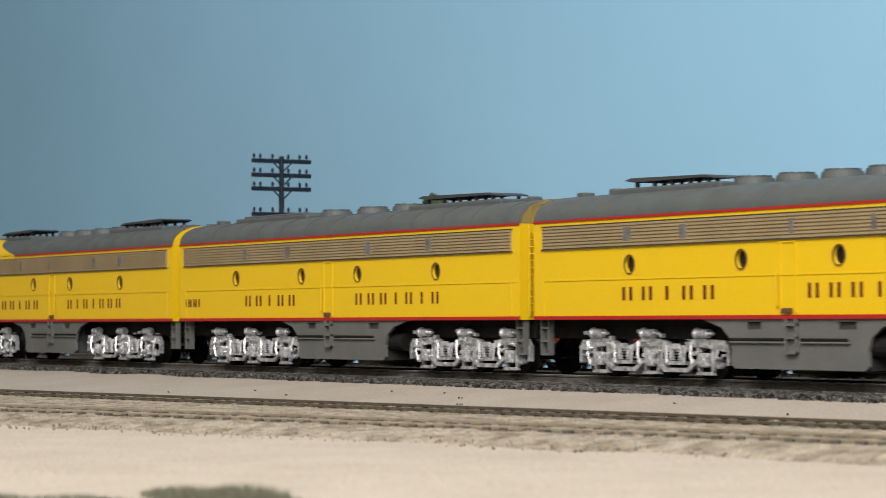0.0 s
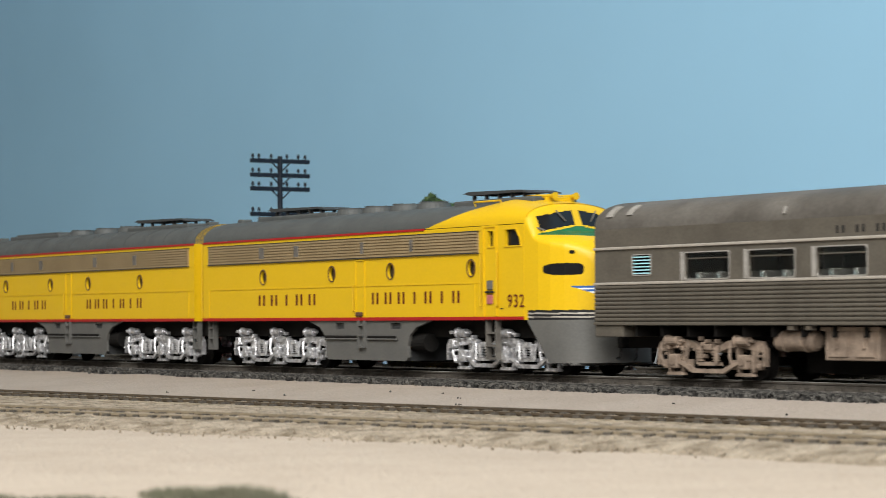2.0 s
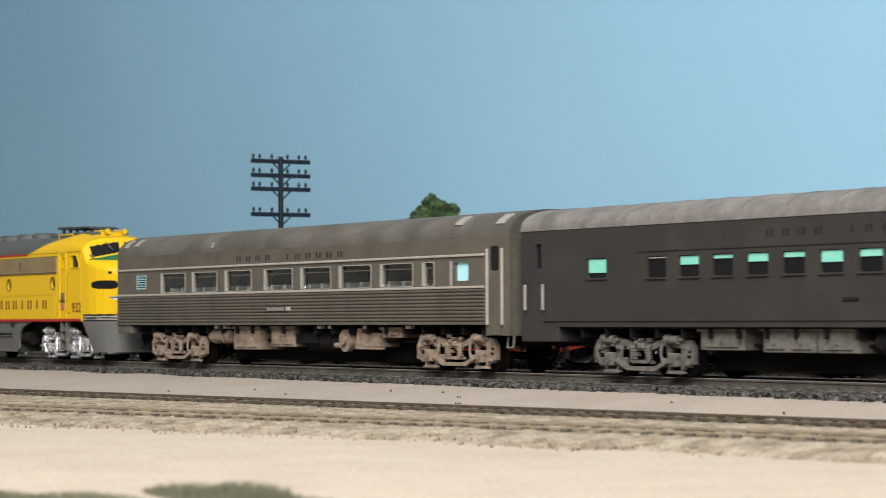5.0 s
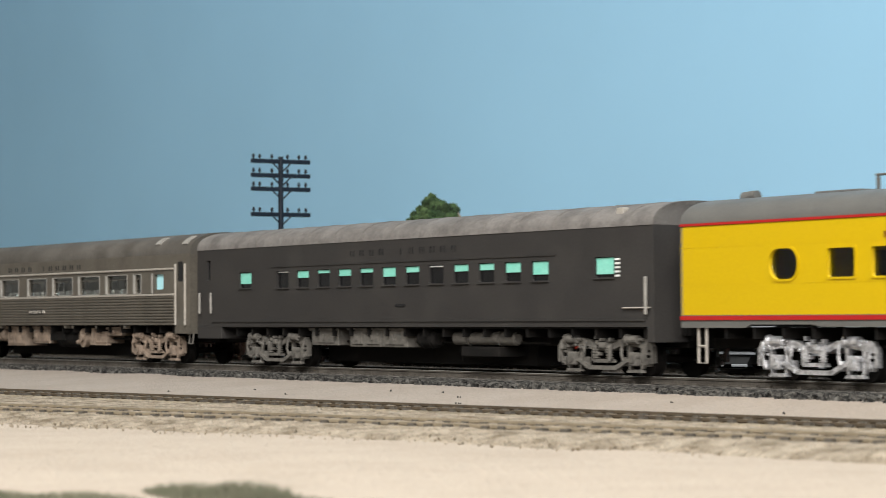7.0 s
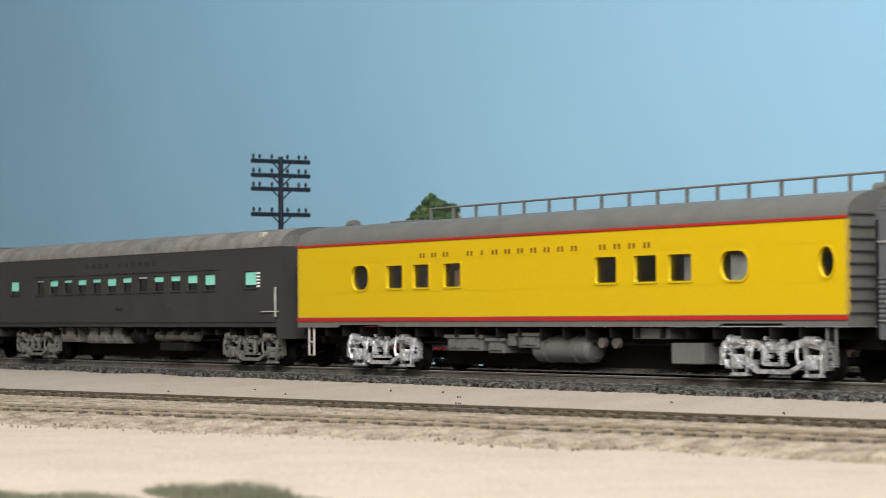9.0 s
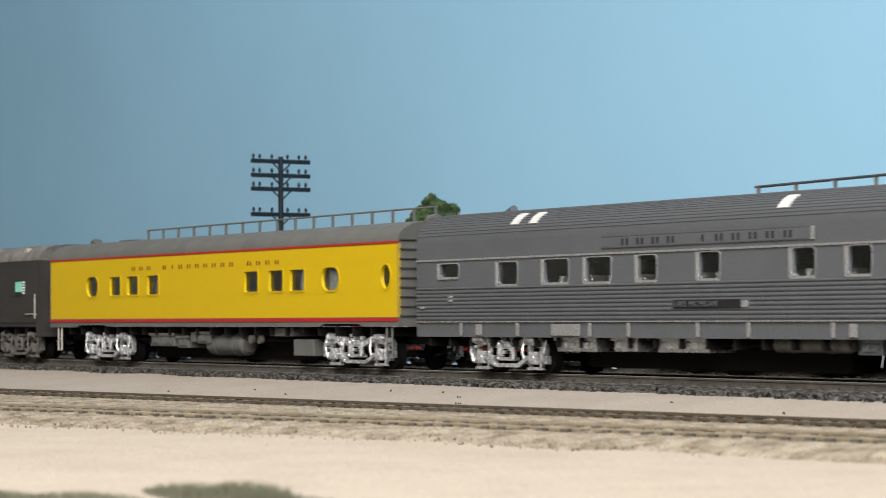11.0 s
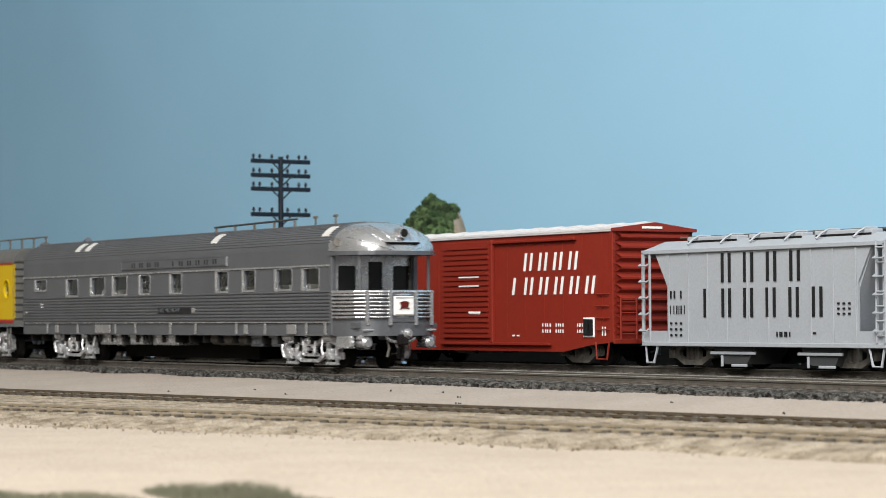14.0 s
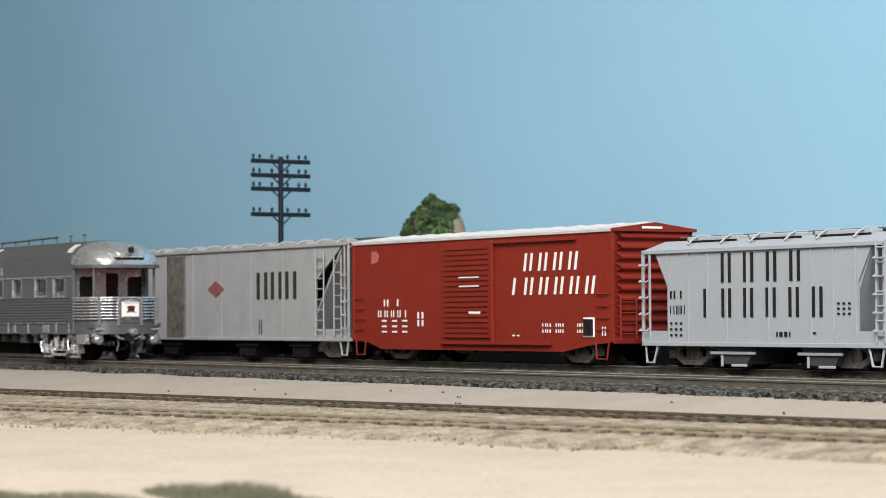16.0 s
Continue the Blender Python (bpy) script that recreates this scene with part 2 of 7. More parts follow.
def ballast_bed(name, label, mat, line, near, far, z_top, z_foot, slope, stones, seed, bank=0.0, rough=0.0004, grit=0.0008, spread=0.0):
    """A shouldered, ragged strip of ballast along line(x) -> y."""
    rnd = random.Random(seed)
    xs = axis([(-2.6, -0.75, 60), (-0.75, 0.25, 800), (0.25, 1.5, 40)])
    offs = [-near - slope, -near - slope * 0.5, -near] + [-near + (near + far) * k / 27 for k in range(1, 27)] + [far, far + slope * 0.5, far + slope]
    zm = (z_top + z_foot) / 2
    hs = [z_foot - 0.002, zm] + [z_top + bank * max(0.0, (k - 10) / 17) ** 0.7 for k in range(28)] + [zm + bank, z_foot - 0.002]
    bm = fresh()
    rows = []
    for x in xs:
        rag = 0.0022 * noise.noise(Vector((x * 130, seed, 0))) + 0.0016 * noise.noise(Vector((x * 420, seed, 5)))
        row = []
        wide = min(1.4, max(0.7, 1 - spread * x))
        for o, h in zip(offs, hs):
            e = rag * (o < -near * 0.9 or o > far * 0.9)
            row.append((x, line(x) + (o * wide if o < 0 else o) + e, h + rough * noise.noise(Vector((x * 500, o * 700, seed))) + rough * 0.8 * noise.noise(Vector((x * 170, o * 300, seed + 4)))))
        rows.append(row)
    loft(bm, rows, caps=False, closed=False)
    bed = tagged(part(name, bm, mat, smooth=True), label, "ballast", kind="structure")
    bm = fresh()
    for i in range(stones):
        x = rnd.uniform(-0.72, 0.12)
        k = rnd.random() ** 0.5
        y = line(x) - (near + slope * (0.35 + 0.7 * k)) * min(1.4, max(0.7, 1 - spread * x)) + rnd.gauss(0, 0.0007)
        r = rnd.uniform(grit * 0.35, grit)
        z = z_top + (z_foot - z_top) * min(1, (0.35 + 0.7 * k)) + r * 0.5
        mx = Matrix.LocRotScale((x, y, z), Euler((rnd.random() * 6, rnd.random() * 6, 0)), (r * rnd.uniform(0.8, 1.6), r, r * rnd.uniform(0.6, 1)))
        bmesh.ops.create_cube(bm, size=1.7, matrix=mx)
    return bed, bm


RAIL_PROFILE = ((-0.00095, 0), (0.00095, 0), (0.0009, 0.0003), (0.00022, 0.0005), (0.00022, 0.0013), (0.00045, 0.0015), (0.00045, 0.0020), (-0.00045, 0.0020), (-0.00045, 0.0015), (-0.00022, 0.0013), (-0.00022, 0.0005), (-0.0009, 0.0003))


def track(label, m, z_head, tie_mat, rail_mat, x0, x1, near0, near1, spacing, proud, seed, tie_drop=0.0021):
    """Rails and ties in the track's own line, x along it; ties near the camera are pieces."""
    rnd = random.Random(seed)
    t = thing("track", label, "railway track", m=m)
    t["kind"] = "structure"
    for side in (-1, 1):
        bm = fresh()
        y = side * 0.0087
        loft(bm, [[(x, y + a, z_head - 0.0021 + b) for a, b in RAIL_PROFILE] for x in (x0, x1)])
        r = part("rail", bm, rail_mat, t, "rail with rusty web")
        bm = fresh()
        box(bm, x0, x1, y - 0.00047, y + 0.00047, z_head - (0.0001 if proud else 0.0006), z_head + 0.00003)
        part("rail_head", bm, M_RAILTOP if proud else rail_mat, r, "worn running surface")
    tie = None
    n = int((near1 - near0) / spacing)
    for i in range(n):
        mx = pose(near0 + i * spacing + rnd.gauss(0, 0.0003), rnd.gauss(0, 0.0004), z_head - tie_drop, 0, 0, rnd.gauss(0, 1.2))
        if tie is None:
            tie = part("tie", box(fresh(), -0.0013, 0.0013, -0.0152, 0.0152, -0.0018, 0, 0.0002), tie_mat, t)
            tie.matrix_basis = mx
            plate = part("tie_plate", box(box(fresh(), -0.0009, 0.0009, -0.0104, -0.0072, 0, 0.0006), -0.0008, 0.0008, 0.0072, 0.0102, 0, 0.00035), M_RAIL, tie)
        else:
            o = share(tie, t, mx)
            share(plate, o, Matrix())
    return t

# ---------------------------------------------------------------- scenery
def telegraph_pole(m):
    t = thing("telegraph_pole", "dark blue-black plastic telegraph pole with four crossarms", "telegraph pole", m=m)
    part("pole", cyl(fresh(), (0, 0, -0.002), (0, 0, 0.1085), 0.00165, 14, 0.0013), M_POLE, t, smooth=True)
    ins = None
    for z in (0.1061, 0.0988, 0.0918, 0.0787):
        arm = part("crossarm", box(fresh(), -0.0010, 0.0010, -0.0171, 0.0171, z - 0.0012, z + 0.0010, 0.0003), M_POLE, t)
        for s in (-1, 1):
            part("brace", tube(fresh(), [(0.001, s * 0.0058, z - 0.0005), (0.0012, s * 0.0008, z - 0.0050)], 0.0004), M_POLE, arm)
        for y in (-0.0159, -0.0123, -0.0052, 0.0040, 0.0107, 0.0147):
            if ins is None:
                bm = cyl(fresh(), (0, 0, 0), (0, 0, 0.0014), 0.00035, 8)
                cyl(bm, (0, 0, 0.0010), (0, 0, 0.0028), 0.0009, 10, 0.0005)
                ins = part("insulator", bm, M_POLE, arm)
                ins.matrix_basis = pose(0, y, z + 0.0007)
            else:
                share(ins, arm, pose(0, y, z + 0.0007))
    return t


KNOB = ((-0.034, 0.0), (-0.027, 0.045), (-0.0195, 0.0675), (-0.0165, 0.0725), (-0.0110, 0.0800), (-0.0062, 0.0850), (-0.0024, 0.0893), (0.0020, 0.0880), (0.0060, 0.0858), (0.0105, 0.0850), (0.0138, 0.0815), (0.0158, 0.0745), (0.0185, 0.0660), (0.0255, 0.040), (0.031, 0.0))


def knob_height(a, b):
    h = 0.0
    for (u, p), (v, q) in zip(KNOB, KNOB[1:]):
        if u <= a <= v:
            h = p + (q - p) * (a - u) / (v - u)
    k = max(0.0, 1 - (b / 0.034) ** 2)
    return h * k ** 0.5 + 0.0055 * noise.noise(Vector((a * 150, b * 150, 1))) * k


def hill(m):
    """A little foliage-covered knob with a bare tan rock flank."""
    t = thing("wooded_knob", "small green foliage-covered knob with tan rock flank", "hill", m=m)
    verts, faces, na, nb = [], [], 66, 48
    for j in range(nb + 1):
        for i in range(na + 1):
            a, b = -0.034 + 0.065 * i / na, -0.034 + 0.068 * j / nb
            verts.append((a, b, knob_height(a, b) + 0.0012 * noise.noise(Vector((a * 420, b * 420, 2)))))
    for j in range(nb):
        for i in range(na):
            k = j * (na + 1) + i
            faces.append((k, k + 1, k + na + 2, k + na + 1))
    for nm, mat, lab, lo, hi in (("rock", M_ROCK, "bare tan rock flank", 0.0100, 1), ("turf", M_LEAF, "dark green turf core", -1, 0.0100)):
        bm = fresh()
        for f in faces:
            q = [verts[i] for i in f]
            if lo <= sum(v[0] for v in q) / 4 + 0.0015 * noise.noise(Vector((q[0][2] * 200, q[0][1] * 100, 0))) < hi:
                bm.faces.new([bm.verts.new(v) for v in q])
        bmesh.ops.remove_doubles(bm, verts=bm.verts, dist=1e-6)
        part(nm, bm, mat, t, lab)
    rnd = random.Random(5)
    bm = fresh()
    for i in range(3000):
        a, b = rnd.uniform(-0.033, 0.0090 + 0.004 * rnd.random()), rnd.uniform(-0.033, 0.030)
        h = knob_height(a, b)
        if h < 0.02:
            continue
        r = rnd.choice((0.0008, 0.0012, 0.0016, 0.0026)) * rnd.uniform(0.8, 1.2)
        mx = Matrix.LocRotScale((a, b, h + r * 0.15), Euler((rnd.random() * 6, rnd.random() * 6, 0)), (1.0, rnd.uniform(0.6, 1.2), 0.55))
        bmesh.ops.create_icosphere(bm, subdivisions=1, radius=r, matrix=mx)
    tagged(part("foliage", bm, M_LEAF, t, "green foam foliage clumps"), kind="stuff")
    return t


def grass():
    rnd = random.Random(9)
    verts, faces = [], []
    for i in range(9000):
        c = rnd.choice(TUFTS)
        a, rr = rnd.random() * 6.283, c[2] * math.sqrt(rnd.random())
        x, y = c[0] + rr * math.cos(a) * 1.6, c[1] + rr * math.sin(a) * 0.7
        h = c[3] * rnd.uniform(0.45, 1.0) * (1 - 0.5 * (rr / c[2]) ** 2)
        z = ground_height(x, y) - 0.0003
        b, w = rnd.random() * 6.283, 0.00016
        lx, ly = rnd.gauss(0, h * 0.3), rnd.gauss(0, h * 0.3)
        k = len(verts)
        verts += [(x - w * math.cos(b), y - w * math.sin(b), z), (x + w * math.cos(b), y + w * math.sin(b), z), (x + lx, y + ly, z + h)]
        faces.append((k, k + 1, k + 2))
    me = bpy.data.meshes.new("grass")
    me.from_pydata(verts, [], faces)
    me.materials.append(M_GRASS)
    tagged(new("grass", me), "short olive static grass along the layout edge", "grass", kind="stuff")


TUFTS = [(0.151, -0.281, 0.009, 0.0028), (0.159, -0.277, 0.007, 0.0036), (0.150, -0.298, 0.010, 0.0019), (0.138, -0.308, 0.010, 0.0019), (0.169, -0.275, 0.008, 0.0018), (0.182, -0.268, 0.008, 0.0014)]


def litter():
    """Single dark bits lying on the dirt."""
    rnd = random.Random(21)
    for x, y in [hitpoint for hitpoint in BITS]:
        bm = fresh()
        for k in range(3):
            r = rnd.uniform(0.00012, 0.00032)
            bmesh.ops.create_icosphere(bm, subdivisions=1, radius=r, matrix=Matrix.Translation((rnd.gauss(0, 0.0004), rnd.gauss(0, 0.0003), r * 0.6)))
        ob = part("cinder", bm, M_BALLAST)
        ob.matrix_basis = pose(x, y, ground_height(x, y) + 0.0001)
        tagged(ob, "dark cinder lying on pale dirt", "stone", "cinders")


BITS = [(-0.115, -0.065), (-0.135, -0.058), (-0.10, -0.075), (-0.22, -0.075), (-0.19, -0.08), (-0.25, -0.09), (-0.03, -0.055), (-0.16, -0.06), (0.02, -0.06)]

# ---------------------------------------------------------------- rolling stock: paints
M_YELLOW = material("armour_yellow_paint", (0.635, 0.402, 0.008), 0.36, dirt=(0.57, 0.36, 0.008), amount=0.07, size=0.02, fine=0.0008, spec=0.28)
M_CARYELLOW = material("deep_yellow_paint", (0.50, 0.335, 0.003), 0.40, dirt=(0.46, 0.305, 0.003), amount=0.08, size=0.02, fine=0.0008, spec=0.2)
M_DECK = material("greenish_grey_roof_paint", (0.082, 0.088, 0.086), 0.55, dirt=(0.05, 0.053, 0.053), amount=0.5, size=0.009, fine=0.0007)
M_RED = material("signal_red_paint", (0.34, 0.013, 0.012), 0.4, amount=0.2, size=0.01)
M_MIST = material("warm_grey_roof_paint", (0.115, 0.113, 0.105), 0.5, dirt=(0.07, 0.07, 0.068), amount=0.4, size=0.012, fine=0.0007)
M_MIST_DARK = material("dark_grey_paint", (0.045, 0.047, 0.048), 0.55, amount=0.3, size=0.006)
M_SILVER = material("silver_truck_paint", (0.84, 0.84, 0.86), 0.34, 0.75, dirt=(0.11, 0.11, 0.115), amount=0.8, size=0.0016, fine=0.0005)
M_GRILLE = material("stainless_grille", (0.36, 0.27, 0.15), 0.4, 0.25, dirt=(0.24, 0.18, 0.10), amount=0.5, size=0.02)
M_STEEL = material("weathered_stainless", (0.132, 0.118, 0.097), 0.45, 0.3, dirt=(0.072, 0.064, 0.053), amount=0.6, size=0.012, fine=0.0008)
M_STEEL_ROOF = material("dusty_stainless_roof", (0.088, 0.080, 0.070), 0.6, 0.2, dirt=(0.175, 0.163, 0.146), amount=0.6, size=0.014, fine=0.001)
M_STEEL_HI = material("worn_bright_steel", (0.50, 0.46, 0.41), 0.45, 0.4, dirt=(0.3, 0.27, 0.23), amount=0.5, size=0.003)
M_RUSTY = material("dusty_brown_running_gear", (0.28, 0.215, 0.165), 0.7, dirt=(0.07, 0.052, 0.04), amount=0.65, size=0.0035, fine=0.0006)
M_SOOT = material("sooty_black_paint", (0.027, 0.025, 0.024), 0.6, dirt=(0.045, 0.041, 0.037), amount=0.5, size=0.015, fine=0.0008)
M_SOOT_ROOF = material("dust_streaked_roof", (0.175, 0.163, 0.153), 0.7, dirt=(0.065, 0.060, 0.056), amount=0.75, size=0.009, fine=0.001)
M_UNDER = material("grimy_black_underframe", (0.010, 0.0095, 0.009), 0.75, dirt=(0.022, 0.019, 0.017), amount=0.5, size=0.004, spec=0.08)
M_GEAR_GREY = material("grimy_grey_running_gear", (0.14, 0.13, 0.115), 0.65, dirt=(0.035, 0.032, 0.028), amount=0.65, size=0.003)
M_BRIGHT = material("new_stainless", (0.146, 0.153, 0.166), 0.36, 0.5, dirt=(0.100, 0.105, 0.114), amount=0.35, size=0.02, fine=0.0007)
M_BRIGHT_HI = material("polished_stainless", (0.52, 0.52, 0.53), 0.24, 0.75, dirt=(0.36, 0.36, 0.37), amount=0.4, size=0.006)
M_BOXRED = material("oxide_red_paint", (0.200, 0.019, 0.0095), 0.5, dirt=(0.140, 0.012, 0.007), amount=0.22, size=0.016, fine=0.0008)
M_BOXROOF = material("galvanised_roof", (0.62, 0.60, 0.60), 0.5, 0.2, amount=0.3, size=0.01)
M_HOPGREY = material("light_grey_hopper_paint", (0.325, 0.345, 0.372), 0.5, dirt=(0.265, 0.28, 0.30), amount=0.16, size=0.014, fine=0.0008)
M_MNSGREY = material("chalky_grey_hopper_paint", (0.335, 0.335, 0.34), 0.55, dirt=(0.225, 0.222, 0.222), amount=0.32, size=0.012)
M_WHITE = material("white_lettering_paint", (0.80, 0.80, 0.78), 0.5, amount=0.15, size=0.004)
M_BLACK = material("black_lettering_paint", (0.012, 0.012, 0.013), 0.5, amount=0.2, size=0.004)
M_MAROON = material("dark_red_lettering_paint", (0.10, 0.010, 0.007), 0.5, amount=0.3, size=0.002)
M_GREEN = material("dark_green_paint", (0.012, 0.12, 0.045), 0.45, amount=0.2, size=0.004)
M_BLUE = material("blue_emblem_paint", (0.02, 0.10, 0.36), 0.45, amount=0.2, size=0.003)
M_AQUA = material("aqua_window_shade", (0.19, 0.56, 0.45), 0.5, dirt=(0.33, 0.62, 0.54), amount=0.4, size=0.004)
# backdrop blue showing through the end window, painted in; vent slats reuse it
M_SKYPANE = material("frosted_pale_blue_pane", (0.42, 0.75, 0.82), 0.4, amount=0.2, size=0.004)
M_PINK = material("faded_red_emblem", (0.42, 0.13, 0.13), 0.55, amount=0.4, size=0.002)
M_FADED = material("faded_dark_red_emblem", (0.24, 0.055, 0.05), 0.6, dirt=(0.22, 0.17, 0.16), amount=0.6, size=0.0015)
M_SEAT = material("grey_green_seat_cloth", (0.10, 0.115, 0.11), 0.8, amount=0.3, size=0.003, jitter=0.4)
M_GLASS = glass_material("window_glass", (0.75, 0.80, 0.80))
M_GLASSDARK = material("smoked_window_plastic", (0.010, 0.010, 0.011), 0.12, amount=0.2, size=0.01, spec=0.22)
M_BRASS = material("amber_brown_plastic", (0.10, 0.05, 0.03), 0.3, amount=0.3, size=0.002)

# the brightness of the lit roof pads is put into this colour
M_PAD = material("pale_worn_pad", (0.62, 0.61, 0.59), 0.4, 0.1, dirt=(0.40, 0.39, 0.37), amount=0.4, size=0.004)
M_DULLPAD = material("dusty_grey_pad", (0.30, 0.285, 0.26), 0.55, dirt=(0.17, 0.16, 0.145), amount=0.6, size=0.003)
# near-black so that the bank reads as the shade under the cars
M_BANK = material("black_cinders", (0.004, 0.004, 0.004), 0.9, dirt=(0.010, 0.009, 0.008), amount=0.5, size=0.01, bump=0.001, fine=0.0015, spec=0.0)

OFF = Vector((0, 0, 0))


def piece(name, bm, mat, parent, label="", smooth=False):
    """part() for meshes drawn along the train, moved to their thing's own origin."""
    bmesh.ops.translate(bm, verts=bm.verts, vec=-OFF)
    return part(name, bm, mat, parent, label, smooth)


def vehicle(name, label, category, s, y=0.0, group=""):
    global OFF
    OFF = Vector((s, y, 0))
    return thing(name, label, category, group, pose(s, y, 0))


def rounded(xa, xb, za, zb, r, n=4):
    out = []
    for cx, cz, a0 in ((xb - r, zb - r, 0), (xa + r, zb - r, 90), (xa + r, za + r, 180), (xb - r, za + r, 270)):
        for i in range(n + 1):
            a = radians(a0 + 90 * i / n)
            out.append((cx + r * math.cos(a), cz + r * math.sin(a)))
    return out


def oval(cx, cz, rx, rz, n=20):
    return [(cx + rx * math.cos(2 * math.pi * i / n), cz + rz * math.sin(2 * math.pi * i / n)) for i in range(n)]


def plate(bm, outer, holes, y0, y1):
    """A thick plate in the x-z plane with openings cut through it."""
    faces = []
    for y in (y0, y1):
        loops, edges = [], []
        for loop in [outer, *holes]:
            vs = [bm.verts.new((x, y, z)) for x, z in loop]
            loops.append(vs)
            edges += [bm.edges.new((vs[i], vs[(i + 1) % len(vs)])) for i in range(len(vs))]
        bmesh.ops.triangle_fill(bm, use_beauty=True, edges=edges)
        faces.append(loops)
    for a, b in zip(*faces):
        n = len(a)
        for i in range(n):
            j = (i + 1) % n
            bm.faces.new((a[i], a[j], b[j], b[i]))
    return bm


def rect(xa, xb, za, zb):
    return [(xa, za), (xb, za), (xb, zb), (xa, zb)]


def roof_section(s, w, eave, top, n=14, p=0.8):
    pts = []
    for i in range(2 * n + 1):
        a = math.pi * i / (2 * n)
        c, k = math.cos(a), max(0.0, math.sin(a))
        pts.append((s, -w * abs(c) ** p * (1 if c > 0 else -1), eave + (top - eave) * k ** p))
    return pts


def roof_shell(bm, s0, s1, w, eave, top, steps=8, p=0.8, end=0.0):
    secs = []
    for i in range(steps + 1):
        secs.append(roof_section(s0 + (s1 - s0) * i / steps, w, eave, top, p=p))
    loft(bm, secs, caps=True)
    return bm


def bars(parent, s0, s1, z0, z1, letters, mat, y, slant=0.0, fill=0.62, label="", stroke=0.28):
    """A word reduced to plain upright bars, two for each wide sign, one for each narrow one."""
    bm = fresh()
    pitch = (s1 - s0) / len(letters)
    d = -0.00012 if y < 0 else 0.00012
    for i, ch in enumerate(letters):
        if ch == " ":
            continue
        a = s0 + pitch * (i + 0.5 - fill / 2)
        w = pitch * fill
        t = w * stroke
        for u in ((a + (w - t) / 2,) if ch == "i" else (a, a + w - t)):
            prism(bm, [(u, z0), (u + t, z0), (u + t + slant, z1), (u + slant, z1)], y + d, y)
    return piece("lettering", bm, mat, parent, label)


def wheel_mesh(r):
    bm = fresh()
    for s in (-1, 1):
        cyl(bm, (0, s * 0.0070, 0), (0, s * 0.0076, 0), r + 0.0007, 24)
        cyl(bm, (0, s * 0.0076, 0), (0, s * 0.0098, 0), r, 24)
        cyl(bm, (0, s * 0.0098, 0), (0, s * 0.0101, 0), r * 0.45, 12)
    cyl(bm, (0, -0.0115, 0), (0, 0.0115, 0), 0.0012, 10)
    return bm


WHEELS = []
SHARED = {}


def shared(key, parent, m, name, build, mat, label=""):
    """A small piece built once and shared."""
    if key not in SHARED:
        o = part(name, build(), mat, parent, label)
        o.matrix_basis = m
        SHARED[key] = o
        return o
    return share(SHARED[key], parent, m)


def spring_mesh():
    bm = fresh()
    for i in range(5):
        cyl(bm, (0, 0, i * 0.0008), (0, 0, i * 0.0008 + 0.00045), 0.0011, 10)
    cyl(bm, (0, 0, 0), (0, 0, 0.004), 0.0007, 8)
    return bm


